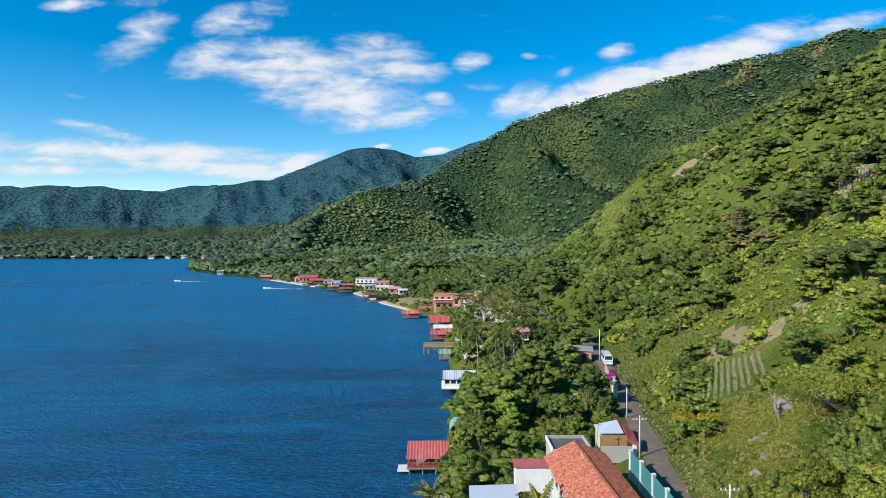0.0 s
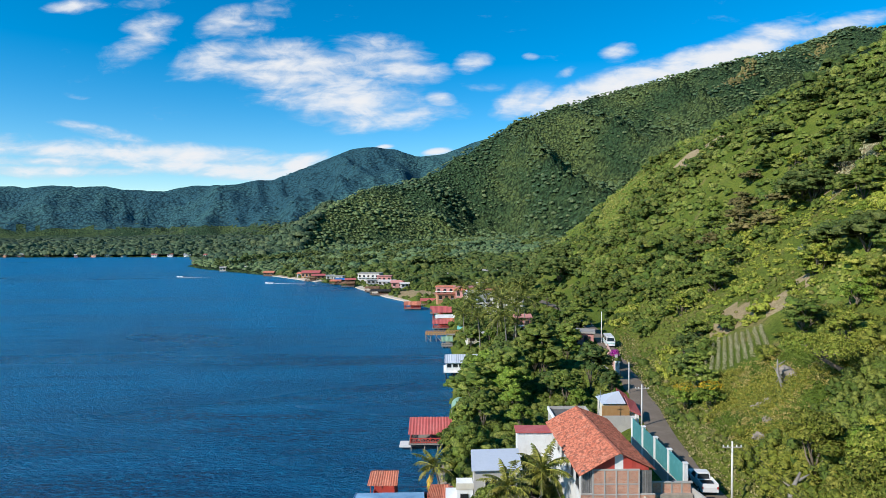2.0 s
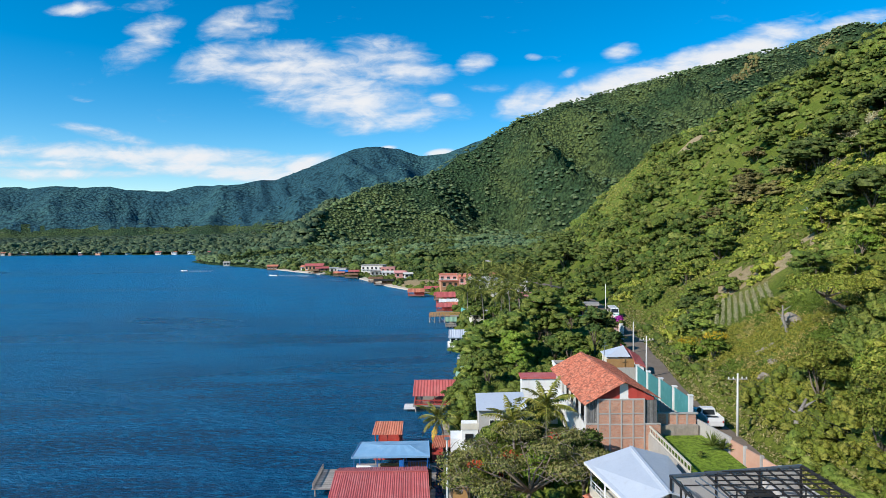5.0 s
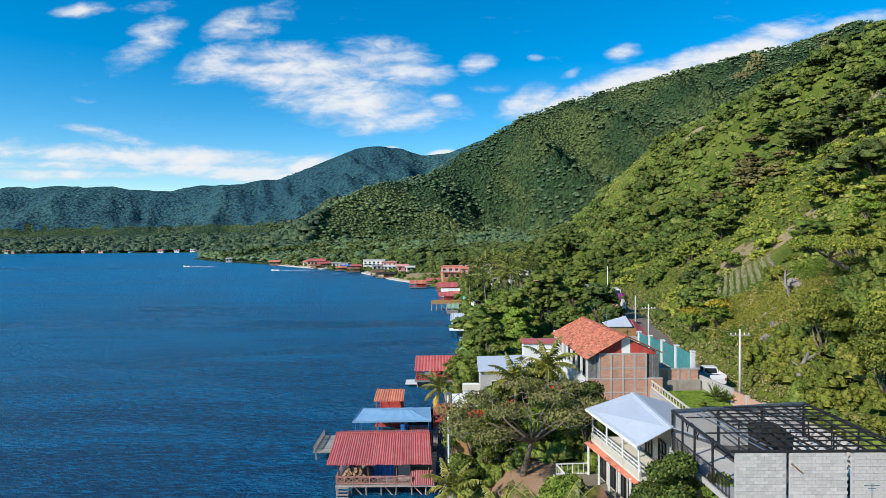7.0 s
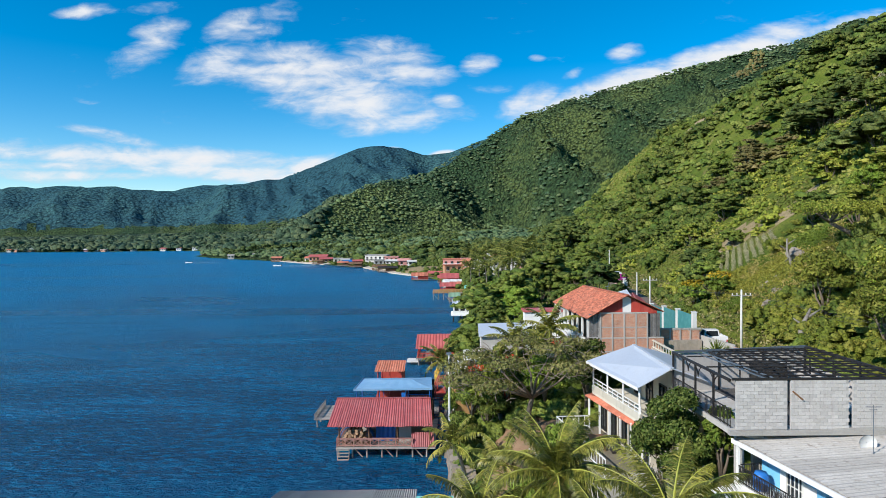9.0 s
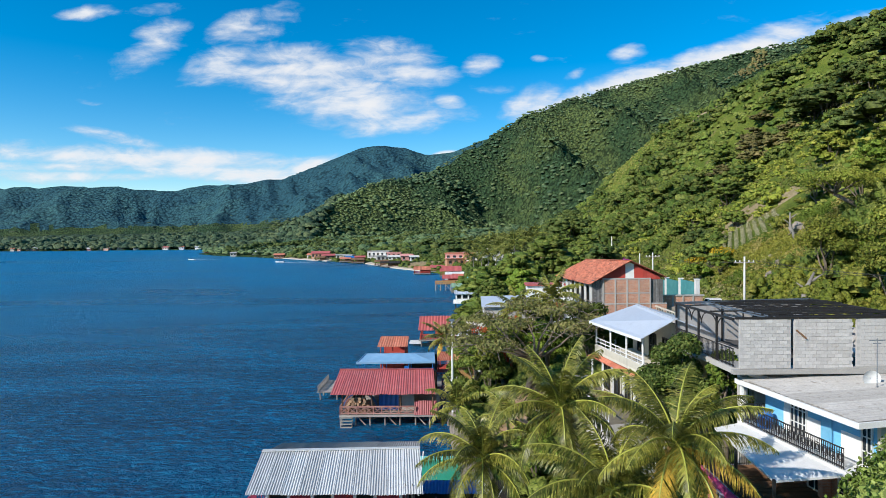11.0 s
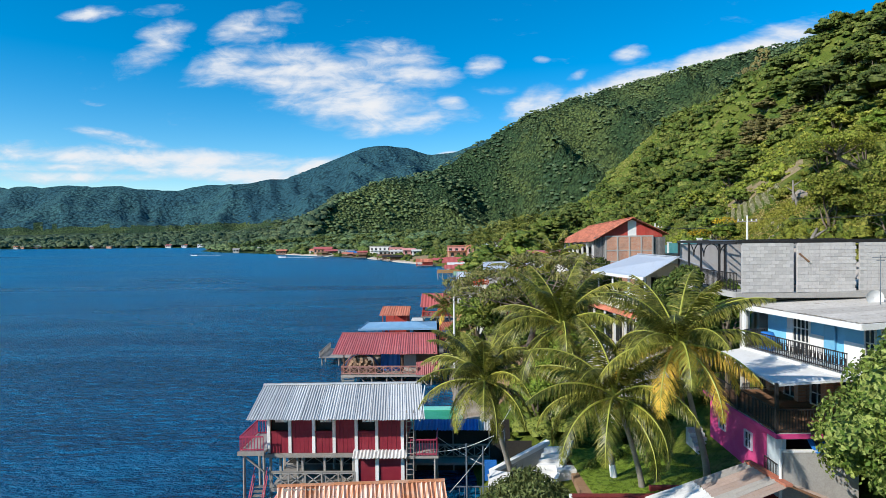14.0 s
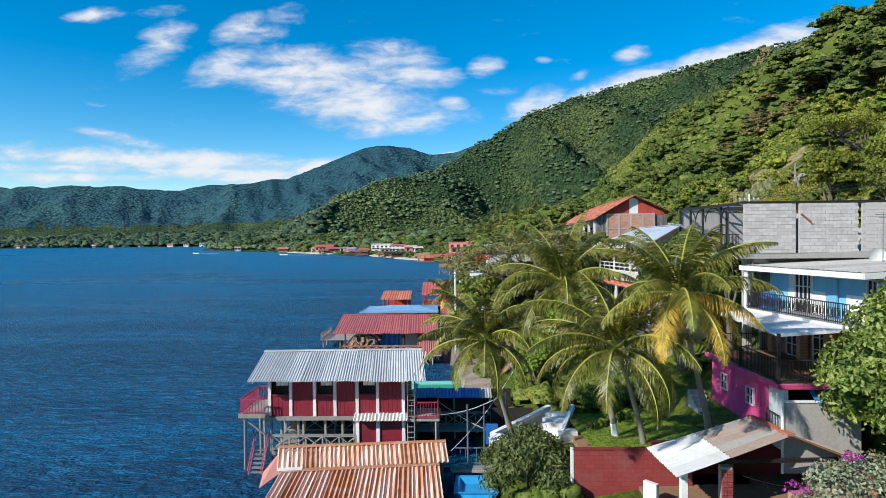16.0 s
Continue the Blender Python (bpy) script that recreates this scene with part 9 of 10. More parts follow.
# dry verge beside the road
x, y = scatter(rng, 26, 50, 30, 150, 0.62, lambda x, y: (along(x, y, ROAD)[0] > 1.85) & (uphill(x, y) > -1.9) & (uphill(x, y) < 2.4 + 1.4 * fbm(x, y, 7, 2, 33)))
wood(rng, x, y, rng.uniform(0.2, 0.42, len(x)), rng.uniform(0.9, 1.6, len(x)), 9, 0.6, "verge_grass", foliage("verge_blades", (0.25, 0.22, 0.085), (0.34, 0.29, 0.13), (0.42, 0.36, 0.18), 0.3, 0.2), "dry straw-coloured grass on the road verge", 1, core=False)
# young crop in rows
gx, gy = (a.ravel() for a in np.meshgrid(np.linspace(0, 1, 11), np.linspace(0, 1, 40)))
fx = 40.4 + 7.6 * gx + 6.2 * gy - 2.4 * gx * gy + rng.normal(0, 0.08, gx.size)
fy = 97.0 - 6.8 * gx + 13.0 * gy - 3.4 * gx * gy + rng.normal(0, 0.08, gx.size)
fs = rng.uniform(0.26, 0.36, len(fx))
wood(rng, fx, fy, fs, rng.uniform(2.6, 3.6, len(fx)), 34, 0.36, "crop_rows", foliage("dry_maize_leaves", (0.44, 0.41, 0.22), (0.52, 0.48, 0.29), (0.58, 0.54, 0.36), 0.3, 0.2), "pale dry maize plants in slanting rows", 1, core=False)

# dry maize on the upper slope
gx, gy = np.meshgrid(np.arange(-6, 6, 0.9), np.arange(-19, 19, 0.75))
fx, fy = 96 + gx.ravel() * math.cos(radians(-33)) - gy.ravel() * math.sin(radians(-33)), 146 + gx.ravel() * math.sin(radians(-33)) + gy.ravel() * math.cos(radians(-33))
fx, fy = fx + rng.normal(0, 0.1, fx.size), fy + rng.normal(0, 0.1, fx.size)
ok = cleared(fx, fy, 1)
wood(rng, fx[ok], fy[ok], rng.uniform(0.4, 0.6, ok.sum()), rng.uniform(2.0, 2.8, ok.sum()), 12, 0.6, "maize_field", LEAF_DRY, "pale dry maize field high on the slope", 1, core=False)

hill_protos = [broad_tree((60, 84, float(height(60, 84))), 2.9, 5.6, -0.6, 91, 0.26, 1500, LEAF_HILL, "dark leafy hillside tree", group="hillside trees", lobes=8),
               broad_tree((52, 88, float(height(52, 88))), 3.8, 5.8, 0.0, 92, 0.28, 1500, LEAF_SCRUB, "flat-topped olive hillside tree", group="hillside trees", flat=0.4),
               broad_tree((39, 56, float(height(39, 56))), 2.3, 4.4, -0.5, 93, 0.26, 1200, LEAF_LIGHT, "bushy light green hillside tree", group="hillside trees")]
dark_tree = broad_tree((68, 98, float(height(68, 98)) - 0.3), 5.6, 8.0, 0.2, 94, 0.36, 1900, LEAF_DARK, "dark spreading tree on the steep slope", group="hillside trees", flat=0.65, lobes=12)
brown_tree = broad_tree((79, 150, float(height(79, 150)) - 0.3), 4.4, 6.0, 0.2, 95, 0.30, 1800, LEAF_BROWN, "withered brown-leaved tree on the slope", group="hillside trees", flat=0.5)
rain_tree = broad_tree((52, 276, float(height(52, 276)) - 0.5), 13.5, 14, 0.5, 97, 0.5, 3600, LEAF_DARK, "huge dark rain tree with layered spreading crown", group="rain trees", flat=0.5, lobes=30, r=0.5, lobe=0.30)
for x, y, s in ((84, 139, 0.62), (88, 150, 0.55), (37, 300, 0.7), (92, 128, 0.5), (60, 312, 0.75), (70, 262, 0.5)):
    c = copy_thing(rain_tree, pose(x, y, float(height(x, y)) - 0.5, 0, 0, x * 17 % 360))
    c.scale = (s, s, s)
rnd = random.Random(57)
for x, y, s in ((79, 162, 1.0), (83, 170, 1.2), (74, 168, 0.9), (88, 180, 1.1), (91, 166, 0.9)):
    c = copy_thing(brown_tree, pose(x, y, float(height(x, y)) - 0.4, 0, 0, x * 31 % 360))
    c.scale = (s, s, s)
for i in range(12):
    y = rnd.uniform(100, 290)
    x = 0.30 * y + 18 + rnd.random() * 0.50 * y
    proto, s = (brown_tree, rnd.uniform(0.6, 1.0)) if i % 6 == 0 else (dark_tree, rnd.uniform(0.5, 1.05))
    if float(uphill(x, y)) < 4 or bool(in_field(np.array([x]), np.array([y]))[0]):
        continue
    c = copy_thing(proto, pose(x, y, float(height(x, y)) - 0.4, 0, 0, rnd.uniform(0, 360)))
    c.scale = (s, s, s * rnd.uniform(0.8, 1.1))
rnd = random.Random(29)
for i in range(64):
    y = rnd.uniform(40, 210)
    x = 36 + rnd.random() ** 1.2 * (y * 0.78 - 20)
    if x < 36 or float(uphill(x, y)) < 3 or bool(in_field(np.array([x]), np.array([y]))[0]) or bool(open_slope(np.array([x]), np.array([y]))[0]):
        continue
    s = rnd.uniform(0.6, 1.25)
    c = copy_thing(hill_protos[rnd.randrange(3)], pose(x, y, float(height(x, y)) - 0.3, 0, 0, rnd.uniform(0, 360)))
    c.scale = (s, s, s)
# tall trees over the road bend
for i, (x, y, sp, h, m) in enumerate(((34.2, 47.5, 3.2, 8.5, LEAF_HILL), (36.5, 50, 3.0, 8.5, LEAF_HILL), (36, 58.5, 3.0, 8.0, LEAF_HILL), (46.0, 59, 3.4, 8.0, LEAF_HILL), (38.5, 45, 3.6, 10, LEAF_HILL), (33.6, 41.5, 2.8, 7, LEAF_HILL))):
    broad_tree((x, y, float(height(x, y)) - 0.3), sp, h, 1.0, 120 + i, 0.27, 4200, m, "tall leafy tree on the bank over the road", group="roadside trees")
broad_tree((43.4, 70.2, float(height(46.6, 69.0)) + 0.2), 5.8, 4.6, 2.4, 131, 0.24, 4600, LEAF_HILL, "flat umbrella-crowned tree leaning out from the slope", flat=0.30, group="roadside trees", r=0.26, thin=0.5, foot=(46.7, 69.0, float(height(46.7, 69.0))))
for i, (x, y) in enumerate(((34.4, 90.6), (36.0, 85.4))):
    broad_tree((x + 1.4, y, float(height(x + 1.4, y))), 2.3, 4.0, 0.1, 141 + i, 0.24, 2000, LEAF_LIGHT, "leafy green roadside shrub with yellow flowers", group="flowering shrubs", name="flowering_shrub", r=0.08)
    v, f = lobes_crown(np.random.default_rng(i), [(x + 1.2, y - 0.6, float(height(x + 1.4, y)) + 3.5, 1.7, 1.4, 0.7)], 260, 0.2, 0.7, 0.3)
    part("blossom", (v, f), FLOWER_Y, bpy.data.objects["flowering_shrub" if i == 0 else "flowering_shrub.001"], "yellow blossoms")


for i, (x, y, sp, h, m) in enumerate(((43.6, 109.0, 3.4, 6.0, LEAF_DARK), (50.5, 110.5, 2.8, 3.6, LEAF_TREE), (41.0, 104.0, 2.4, 4.6, LEAF_DARK))):
    broad_tree((x, y, float(height(x, y)) - 0.3), sp, h, 0.0, 161 + i, 0.28, 2000, m, "dark round bush beside the maize rows", group="hillside trees")


def dead_trunk(x, y, tall, lean, r, label):
    """A bleached, forked stump of a tree."""
    z = float(height(x, y))
    t = thing("dead_trunk", (x, y, z), label, "trunk", "dead trunks")
    top = Vector((x + lean, y + 0.3, z + tall))
    bend = lerp((x, y, z), top, 0.5) + Vector((-0.35 * r / 0.3, 0, 0.1))
    part("trunk", Geo().tube([(x, y, z - 0.5), (x + 0.05, y, z + 0.3), bend, top], [r * 1.4, r, r * 0.75, r * 0.3], 9), BARE_WOOD, t, smooth=True)
    for a, e in (((0.55), (-0.9, 0.2, 0.7)), ((0.8), (0.8, -0.2, 0.6)), ((0.35), (-0.7, -0.3, -0.5))):
        p = lerp((x, y, z), top, a)
        part("branch_stub", Geo().tube([p, p + Vector(e) * 0.5 * tall * 0.3, p + Vector(e) * tall * 0.3], [r * 0.5, r * 0.32, r * 0.1], 6), BARE_WOOD, t, smooth=True)


BARE_WOOD = surface("bleached_wood", (0.20, 0.18, 0.155), (0.30, 0.28, 0.25), (0.09, 0.08, 0.07), 2, 14, 0.9, relief=0.03)
dead_trunk(43.2, 77.8, 3.6, -0.4, 0.22, "slim bleached dead trunk on the open slope")
dead_trunk(32.4, 56.8, 3.9, 1.2, 0.34, "thick grey twisted dead trunk among the creepers")


def agave():
    t = thing("agave", (67.5, 113.2, float(height(67.5, 113.2))), "pale grey-green giant agave on the slope", "plant")
    g, rnd = Geo(), random.Random(3)
    m = foliage("agave_leaf", (0.20, 0.26, 0.19), (0.25, 0.30, 0.23), (0.3, 0.34, 0.26), 0.5, 0.1)
    x, y, z = 67.5, 113.2, float(height(67.5, 113.2)) + 0.9
    for i in range(26):
        a, e, l = i * 2.4, radians(rnd.uniform(15, 80)), rnd.uniform(1.8, 2.8)
        d = Vector((math.cos(a) * math.cos(e), math.sin(a) * math.cos(e), math.sin(e)))
        g = Geo().tube([(x, y, z), Vector((x, y, z)) + d * l * 0.4, Vector((x, y, z)) + d * l * 0.8 - Vector((0, 0, 0.1)), Vector((x, y, z)) + d * l - Vector((0, 0, 0.25))], [0.10, 0.16, 0.10, 0.01], 5)
        part("leaf", g, m, t)


agave()


def rocks():
    rnd = random.Random(12)
    for i, (x, y, s) in enumerate(((33.4, 61.5, 0.3), (34.6, 63.2, 0.42), (35.6, 68.8, 0.4), (37.5, 68, 0.35), (34.0, 58.0, 0.4), (45.0, 79.6, 1.15), (36.6, 70.6, 0.6), (40.0, 77.0, 0.45), (40.8, 76.6, 0.4), (39.4, 77.4, 0.35), (38.6, 72.6, 0.5))):
        z = float(height(x, y))
        bm = bmesh.new()
        bmesh.ops.create_icosphere(bm, subdivisions=3, radius=1)
        for v in bm.verts:
            n = noise.noise(v.co * 1.3 + Vector((i * 7, 0, 0))) * 0.5 + noise.noise(v.co * 3.1 + Vector((i * 3, 5, 0))) * 0.2
            v.co = Vector((v.co.x * 1.2, v.co.y, v.co.z * 0.8)) * s * (1 + n)
        me = bpy.data.meshes.new("boulder")
        bm.to_mesh(me)
        bm.free()
        me.materials.append(ROCK)
        ob = new("boulder", me)
        ob.location = (x, y, z + s * 0.35)
        tagged(ob, "grey boulder lying on the grassy slope", "rock", "boulders")


rocks()


def utility_pole(x, y, top, label, arms=True):
    z = float(height(x, y))
    t = thing("utility_pole", (x, y, z), label, "pole", "utility poles")
    part("pole", Geo().tube([(x, y, z - 0.5), (x, y, (z + top) / 2), (x, y, top)], [0.13, 0.11, 0.085], 10), surface("pole_concrete", (0.62, 0.61, 0.58), (0.68, 0.67, 0.64), (0.4, 0.38, 0.35), 2, 20, 0.85), t, smooth=True)
    if arms:
        part("crossarm", Geo().beam((x - 1.0, y, top - 0.6), (x + 1.0, y, top - 0.6), 0.1), WOOD_GREY, t)
        for k in (-0.9, -0.45, 0.45, 0.9):
            part("insulator", Geo().tube([(x + k, y, top - 0.55), (x + k, y, top - 0.45), (x + k, y, top - 0.35)], [0.05, 0.07, 0.03], 7), WHITEWASH, t)
    return (x, y, top)


def power_line():
    tops = [utility_pole(29.25, 61.6, 17.35, "pale concrete power pole with crossarm beside the road"), utility_pole(27.9, 86.0, 17.05, "pale concrete power pole at the gatehouse"),
            utility_pole(31.5, 104.0, 16.4, "slim grey power pole up the road", False), utility_pole(38.6, 150.0, 19, "distant power pole along the road", False)]
    tops = [(28.2, 20, 18.3)] + tops
    w = thing("power_line", (29, 70, 11), "thin dark overhead power lines along the road", "cable")
    for k in (-0.9, 0.45, 0.9):
        for a, b in zip(tops[:-1], tops[1:]):
            p, q = Vector((a[0] + k, a[1], a[2] - 0.35)), Vector((b[0] + k, b[1], b[2] - 0.35))
            pts = [lerp(p, q, u) - Vector((0, 0, 0.7 * math.sin(u * math.pi))) for u in np.linspace(0, 1, 12)]
            part("wire", Geo().tube(pts, [0.014] * 12, 4), STEEL, w)
    m = thing("mast", (-0.45, 60, 3), "white slender lamp mast near the seawall", "pole")
    part("pole", Geo().tube([(-0.45, 60, 0.5), (-0.45, 60, 6), (-0.45, 60, 11.4)], [0.13, 0.11, 0.10], 9), WHITEWASH, m)
    part("lamp_head", Geo().box(-0.7, -0.2, 59.85, 60.15, 11.3, 11.5), STEEL_BLUE, m)


power_line()


def pickup(x, y, z, turn):
    t = thing("pickup_truck", (x, y, z), "white pickup truck with an open bed on the road", "car", turn=turn)
    M = world_of(t)

    def add(name, geo, mat, parent=None, label="", smooth=False):
        o = new(name, mesh_of(name, geo, mat, smooth))
        o.parent = parent or t
        return tagged(o, label)
    body = Geo().add([(-0.86, -2.5, 0.45), (0.86, -2.5, 0.45), (0.86, 2.5, 0.45), (-0.86, 2.5, 0.45), (-0.88, -2.5, 0.95), (0.88, -2.5, 0.95), (0.88, 2.45, 0.92), (-0.88, 2.45, 0.92)],
                     [(3, 2, 1, 0), (0, 1, 5, 4), (1, 2, 6, 5), (2, 3, 7, 6), (3, 0, 4, 7), (4, 5, 6, 7)])
    add("body", body, CAR_WHITE)
    for a, b, c, d in ((-0.88, -0.80, -2.5, -0.5), (0.80, 0.88, -2.5, -0.5), (-0.88, 0.88, -2.52, -2.44)):
        add("bed_side", Geo().box(a, b, c, d, 0.95, 1.35), CAR_WHITE)
    add("hood", Geo().add([(-0.84, 1.0, 0.93), (0.84, 1.0, 0.93), (0.8, 2.45, 0.93), (-0.8, 2.45, 0.93), (-0.8, 1.0, 1.18), (0.8, 1.0, 1.18), (0.74, 2.4, 1.05), (-0.74, 2.4, 1.05)],
                          [(0, 1, 5, 4), (1, 2, 6, 5), (2, 3, 7, 6), (3, 0, 4, 7), (4, 5, 6, 7)]), CAR_WHITE)
    cab = add("cab", Geo().add([(-0.84, -0.5, 0.95), (0.84, -0.5, 0.95), (0.84, 1.25, 0.95), (-0.84, 1.25, 0.95), (-0.68, -0.35, 1.72), (0.68, -0.35, 1.72), (0.68, 0.55, 1.72), (-0.68, 0.55, 1.72)],
                               [(0, 1, 5, 4), (1, 2, 6, 5), (2, 3, 7, 6), (3, 0, 4, 7), (4, 5, 6, 7)]), CAR_WHITE)
    add("rear_window", Geo().add([(-0.66, -0.50, 1.08), (0.66, -0.50, 1.08), (0.58, -0.40, 1.6), (-0.58, -0.40, 1.6)], [(0, 1, 2, 3)]), GLASS, cab)
    add("windscreen", Geo().add([(-0.7, 1.16, 1.08), (0.7, 1.16, 1.08), (0.6, 0.68, 1.64), (-0.6, 0.68, 1.64)], [(3, 2, 1, 0)]), GLASS, cab)
    for s in (-1, 1):
        add("side_window", Geo().add([(s * 0.83, -0.3, 1.08), (s * 0.83, 0.95, 1.08), (s * 0.72, 0.45, 1.62), (s * 0.72, -0.25, 1.62)], [(0, 1, 2, 3)]), GLASS, cab)
        for yy in (-1.6, 1.6):
            wh = add("wheel", Geo().tube([(s * 0.72, yy, 0.36), (s * 0.74, yy, 0.36), (s * 0.90, yy, 0.36), (s * 0.92, yy, 0.36)], [0.30, 0.36, 0.36, 0.30], 16), RUBBER)
            add("rim", Geo().tube([(s * 0.925, yy, 0.36), (s * 0.935, yy, 0.36)], [0.2, 0.18], 12), ROOF_SILVER, wh)
        add("tail_light", Geo().box(s * 0.78 - 0.07, s * 0.78 + 0.07, -2.54, -2.5, 0.8, 1.05), RED_PAINT)
    add("bed_floor", Geo().box(-0.8, 0.8, -2.44, -0.5, 0.955, 0.98), STEEL)


pickup(27.85, 65.6, 10.98, -4)


def minibus(x, y, z, turn):
    t = thing("minibus", (x, y, z), "white minibus driving along the narrow road", "bus", turn=turn)

    def add(name, geo, mat, parent=None, label=""):
        o = new(name, mesh_of(name, geo, mat))
        o.parent = parent or t
        return tagged(o, label)
    faces = [(3, 2, 1, 0), (0, 1, 5, 4), (1, 2, 6, 5), (2, 3, 7, 6), (3, 0, 4, 7), (4, 5, 6, 7)]
    add("body", Geo().add([(-0.98, -3.1, 0.4), (0.98, -3.1, 0.4), (0.98, 3.1, 0.4), (-0.98, 3.1, 0.4), (-1.0, -3.15, 1.35), (1.0, -3.15, 1.35), (1.0, 3.15, 1.35), (-1.0, 3.15, 1.35)], faces), CAR_WHITE)
    cabin = add("cabin", Geo().add([(-1.0, -3.15, 1.35), (1.0, -3.15, 1.35), (1.0, 3.15, 1.35), (-1.0, 3.15, 1.35), (-0.86, -2.7, 2.5), (0.86, -2.7, 2.5), (0.86, 3.05, 2.5), (-0.86, 3.05, 2.5)], faces), CAR_WHITE)
    add("windscreen", Geo().add([(-0.86, -3.13, 1.5), (0.86, -3.13, 1.5), (0.76, -2.82, 2.3), (-0.76, -2.82, 2.3)], [(0, 1, 2, 3)]), GLASS, cabin)
    add("stripe", Geo().box(-1.01, 1.01, -3.17, 3.17, 1.02, 1.16), AQUA, None, "pale green stripe")
    for s in (-1, 1):
        for k in range(4):
            y0 = -2.5 + k * 1.4
            add("side_window", Geo().add([(s * 0.995, y0, 1.5), (s * 0.995, y0 + 1.2, 1.5), (s * 0.905, y0 + 1.2, 2.25), (s * 0.905, y0, 2.25)], [(0, 1, 2, 3)]), GLASS, cabin)
        add("headlight", Geo().box(s * 0.72 - 0.14, s * 0.72 + 0.14, -3.2, -3.15, 0.75, 0.95), ROOF_SILVER)
        for yy in (-2.0, 2.0):
            wheel = add("wheel", Geo().tube([(s * 0.80, yy, 0.38), (s * 0.82, yy, 0.38), (s * 1.0, yy, 0.38), (s * 1.02, yy, 0.38)], [0.31, 0.38, 0.38, 0.31], 14), RUBBER)
            add("rim", Geo().tube([(s * 1.025, yy, 0.38), (s * 1.035, yy, 0.38)], [0.2, 0.18], 12), ROOF_SILVER, wheel)


minibus(39.6, 147, 11.2, -7)


def seawall():
    t = thing("seawall", (0, 60, 0), "rough grey stone seawall along the shore", "wall")
    rnd = random.Random(6)
    g = Geo()
    for i in range(40):
        y = 40 + i * 1.4
        x = float(np.interp(y, [30, 62, 100], [1.5, -0.5, -1.0]))
        part("stone_block", Geo().add([(x - 0.5 + rnd.uniform(-0.2, 0.2), y, -0.8), (x + 1.6, y, -0.8), (x + 1.6, y + 1.38, -0.8), (x - 0.5 + rnd.uniform(-0.2, 0.2), y + 1.38, -0.8),
                                       (x - 0.2 + rnd.uniform(-0.2, 0.2), y, 1.6 + rnd.uniform(0, 0.7)), (x + 1.8, y, 2.0 + rnd.uniform(0, 0.5)), (x + 1.8, y + 1.38, 2.0 + rnd.uniform(0, 0.5)), (x - 0.2 + rnd.uniform(-0.2, 0.2), y + 1.38, 1.6 + rnd.uniform(0, 0.7))],
             [(0, 3, 2, 1), (4, 5, 6, 7), (0, 1, 5, 4), (1, 2, 6, 5), (2, 3, 7, 6), (3, 0, 4, 7)]), ROCK, t)


seawall()


def yard_under_tree():
    n = 30
    X, Y = np.meshgrid(np.linspace(3.0, 9.6, n), np.linspace(45.5, 57.5, n))
    Z = height(X, Y) + 0.08
    i = (np.arange(n - 1)[:, None] * n + np.arange(n - 1)[None, :]).ravel()
    tagged(new("yard", mesh_of("yard", (np.stack([X.ravel(), Y.ravel(), Z.ravel()], 1), np.stack([i, i + 1, i + n + 1, i + n], 1)), SOIL, True)), "bare reddish earth yard under the trees", "ground", kind="structure")
    t = thing("garden_hut", (5.5, 61.5, 6), "open garden hut with a terracotta roof under the trees", "hut")
    roof_sheets(t, (3.2, 60.8, 7.9), (8.0, 60.8, 7.9), (8.0, 62.6, 8.8), (3.2, 62.6, 8.8), 6, ROOF_TILE, 0.35, 0.04, seed=131)
    roof_sheets(t, (8.0, 64.4, 7.9), (3.2, 64.4, 7.9), (3.2, 62.6, 8.8), (8.0, 62.6, 8.8), 6, ROOF_TILE, 0.35, 0.04, seed=133)
    stilts(t, [(3.4, 61), (5.6, 61), (7.8, 61), (3.4, 64.2), (7.8, 64.2)], 4.0, 8.0, 0.09, WOOD_BROWN, 0.01, "post")
    part("back_wall", Geo().box(3.4, 7.8, 63.9, 64.0, 4.5, 7.9), RED_PAINT, t)
    f = thing("fence", (7, 49, 6), "low white picket fence in the yard", "fence")
    for i in range(14):
        x = 6.0 + i * 0.26
        part("picket", Geo().box(x, x + 0.12, 48.4, 48.45, float(height(x, 48.4)), float(height(x, 48.4)) + 0.9), WHITEWASH, f)
    part("fence_rail", Geo().beam((6, 48.48, float(height(6, 48.4)) + 0.6), (9.6, 48.48, float(height(9.6, 48.4)) + 0.6), 0.05), WHITEWASH, f)
    part_lawn = thing("garden_lawn", (22.5, 55, 11.5), "small upper lawn beside the roadside wall", "lawn")
    g = np.random.default_rng(3)
    nn = 6000
    bx, by = g.uniform(19.8, 25.3, nn), g.uniform(49.2, 59.9, nn)
    v, ff = leaves(g, np.stack([bx, by, np.full(nn, 11.555)], 1), np.tile([0, -0.2, 1.0], (nn, 1)), 0.1, 1.2, 0.4)
    part("turf", Geo().box(19.75, 25.35, 49.1, 60.0, 11.45, 11.54), GRASS, part_lawn)
    tagged(part("blades", (v, ff), GRASS, part_lawn), kind="stuff")
    rnd = random.Random(4)
    for px, py, size in ((24.1, 55.6, 1.55), (25.0, 55.3, 1.1), (22.4, 54.0, 0.6)):
        yucca = thing("yucca", (px, py, 11.5), "spiky dark yucca on the upper lawn", "plant", "lawn yuccas")
        for i in range(30):
            a, e = i * 2.4, radians(rnd.uniform(10, 85))
            d = Vector((math.cos(a) * math.cos(e), math.sin(a) * math.cos(e), math.sin(e)))
            o = Vector((px, py, 11.5 + 0.35 * size))
            part("leaf", Geo().tube([o, o + d * 0.5 * size, o + d * size - Vector((0, 0, 0.12))], [0.03, 0.05, 0.005], 4), LEAF_TREE, yucca)


yard_under_tree()

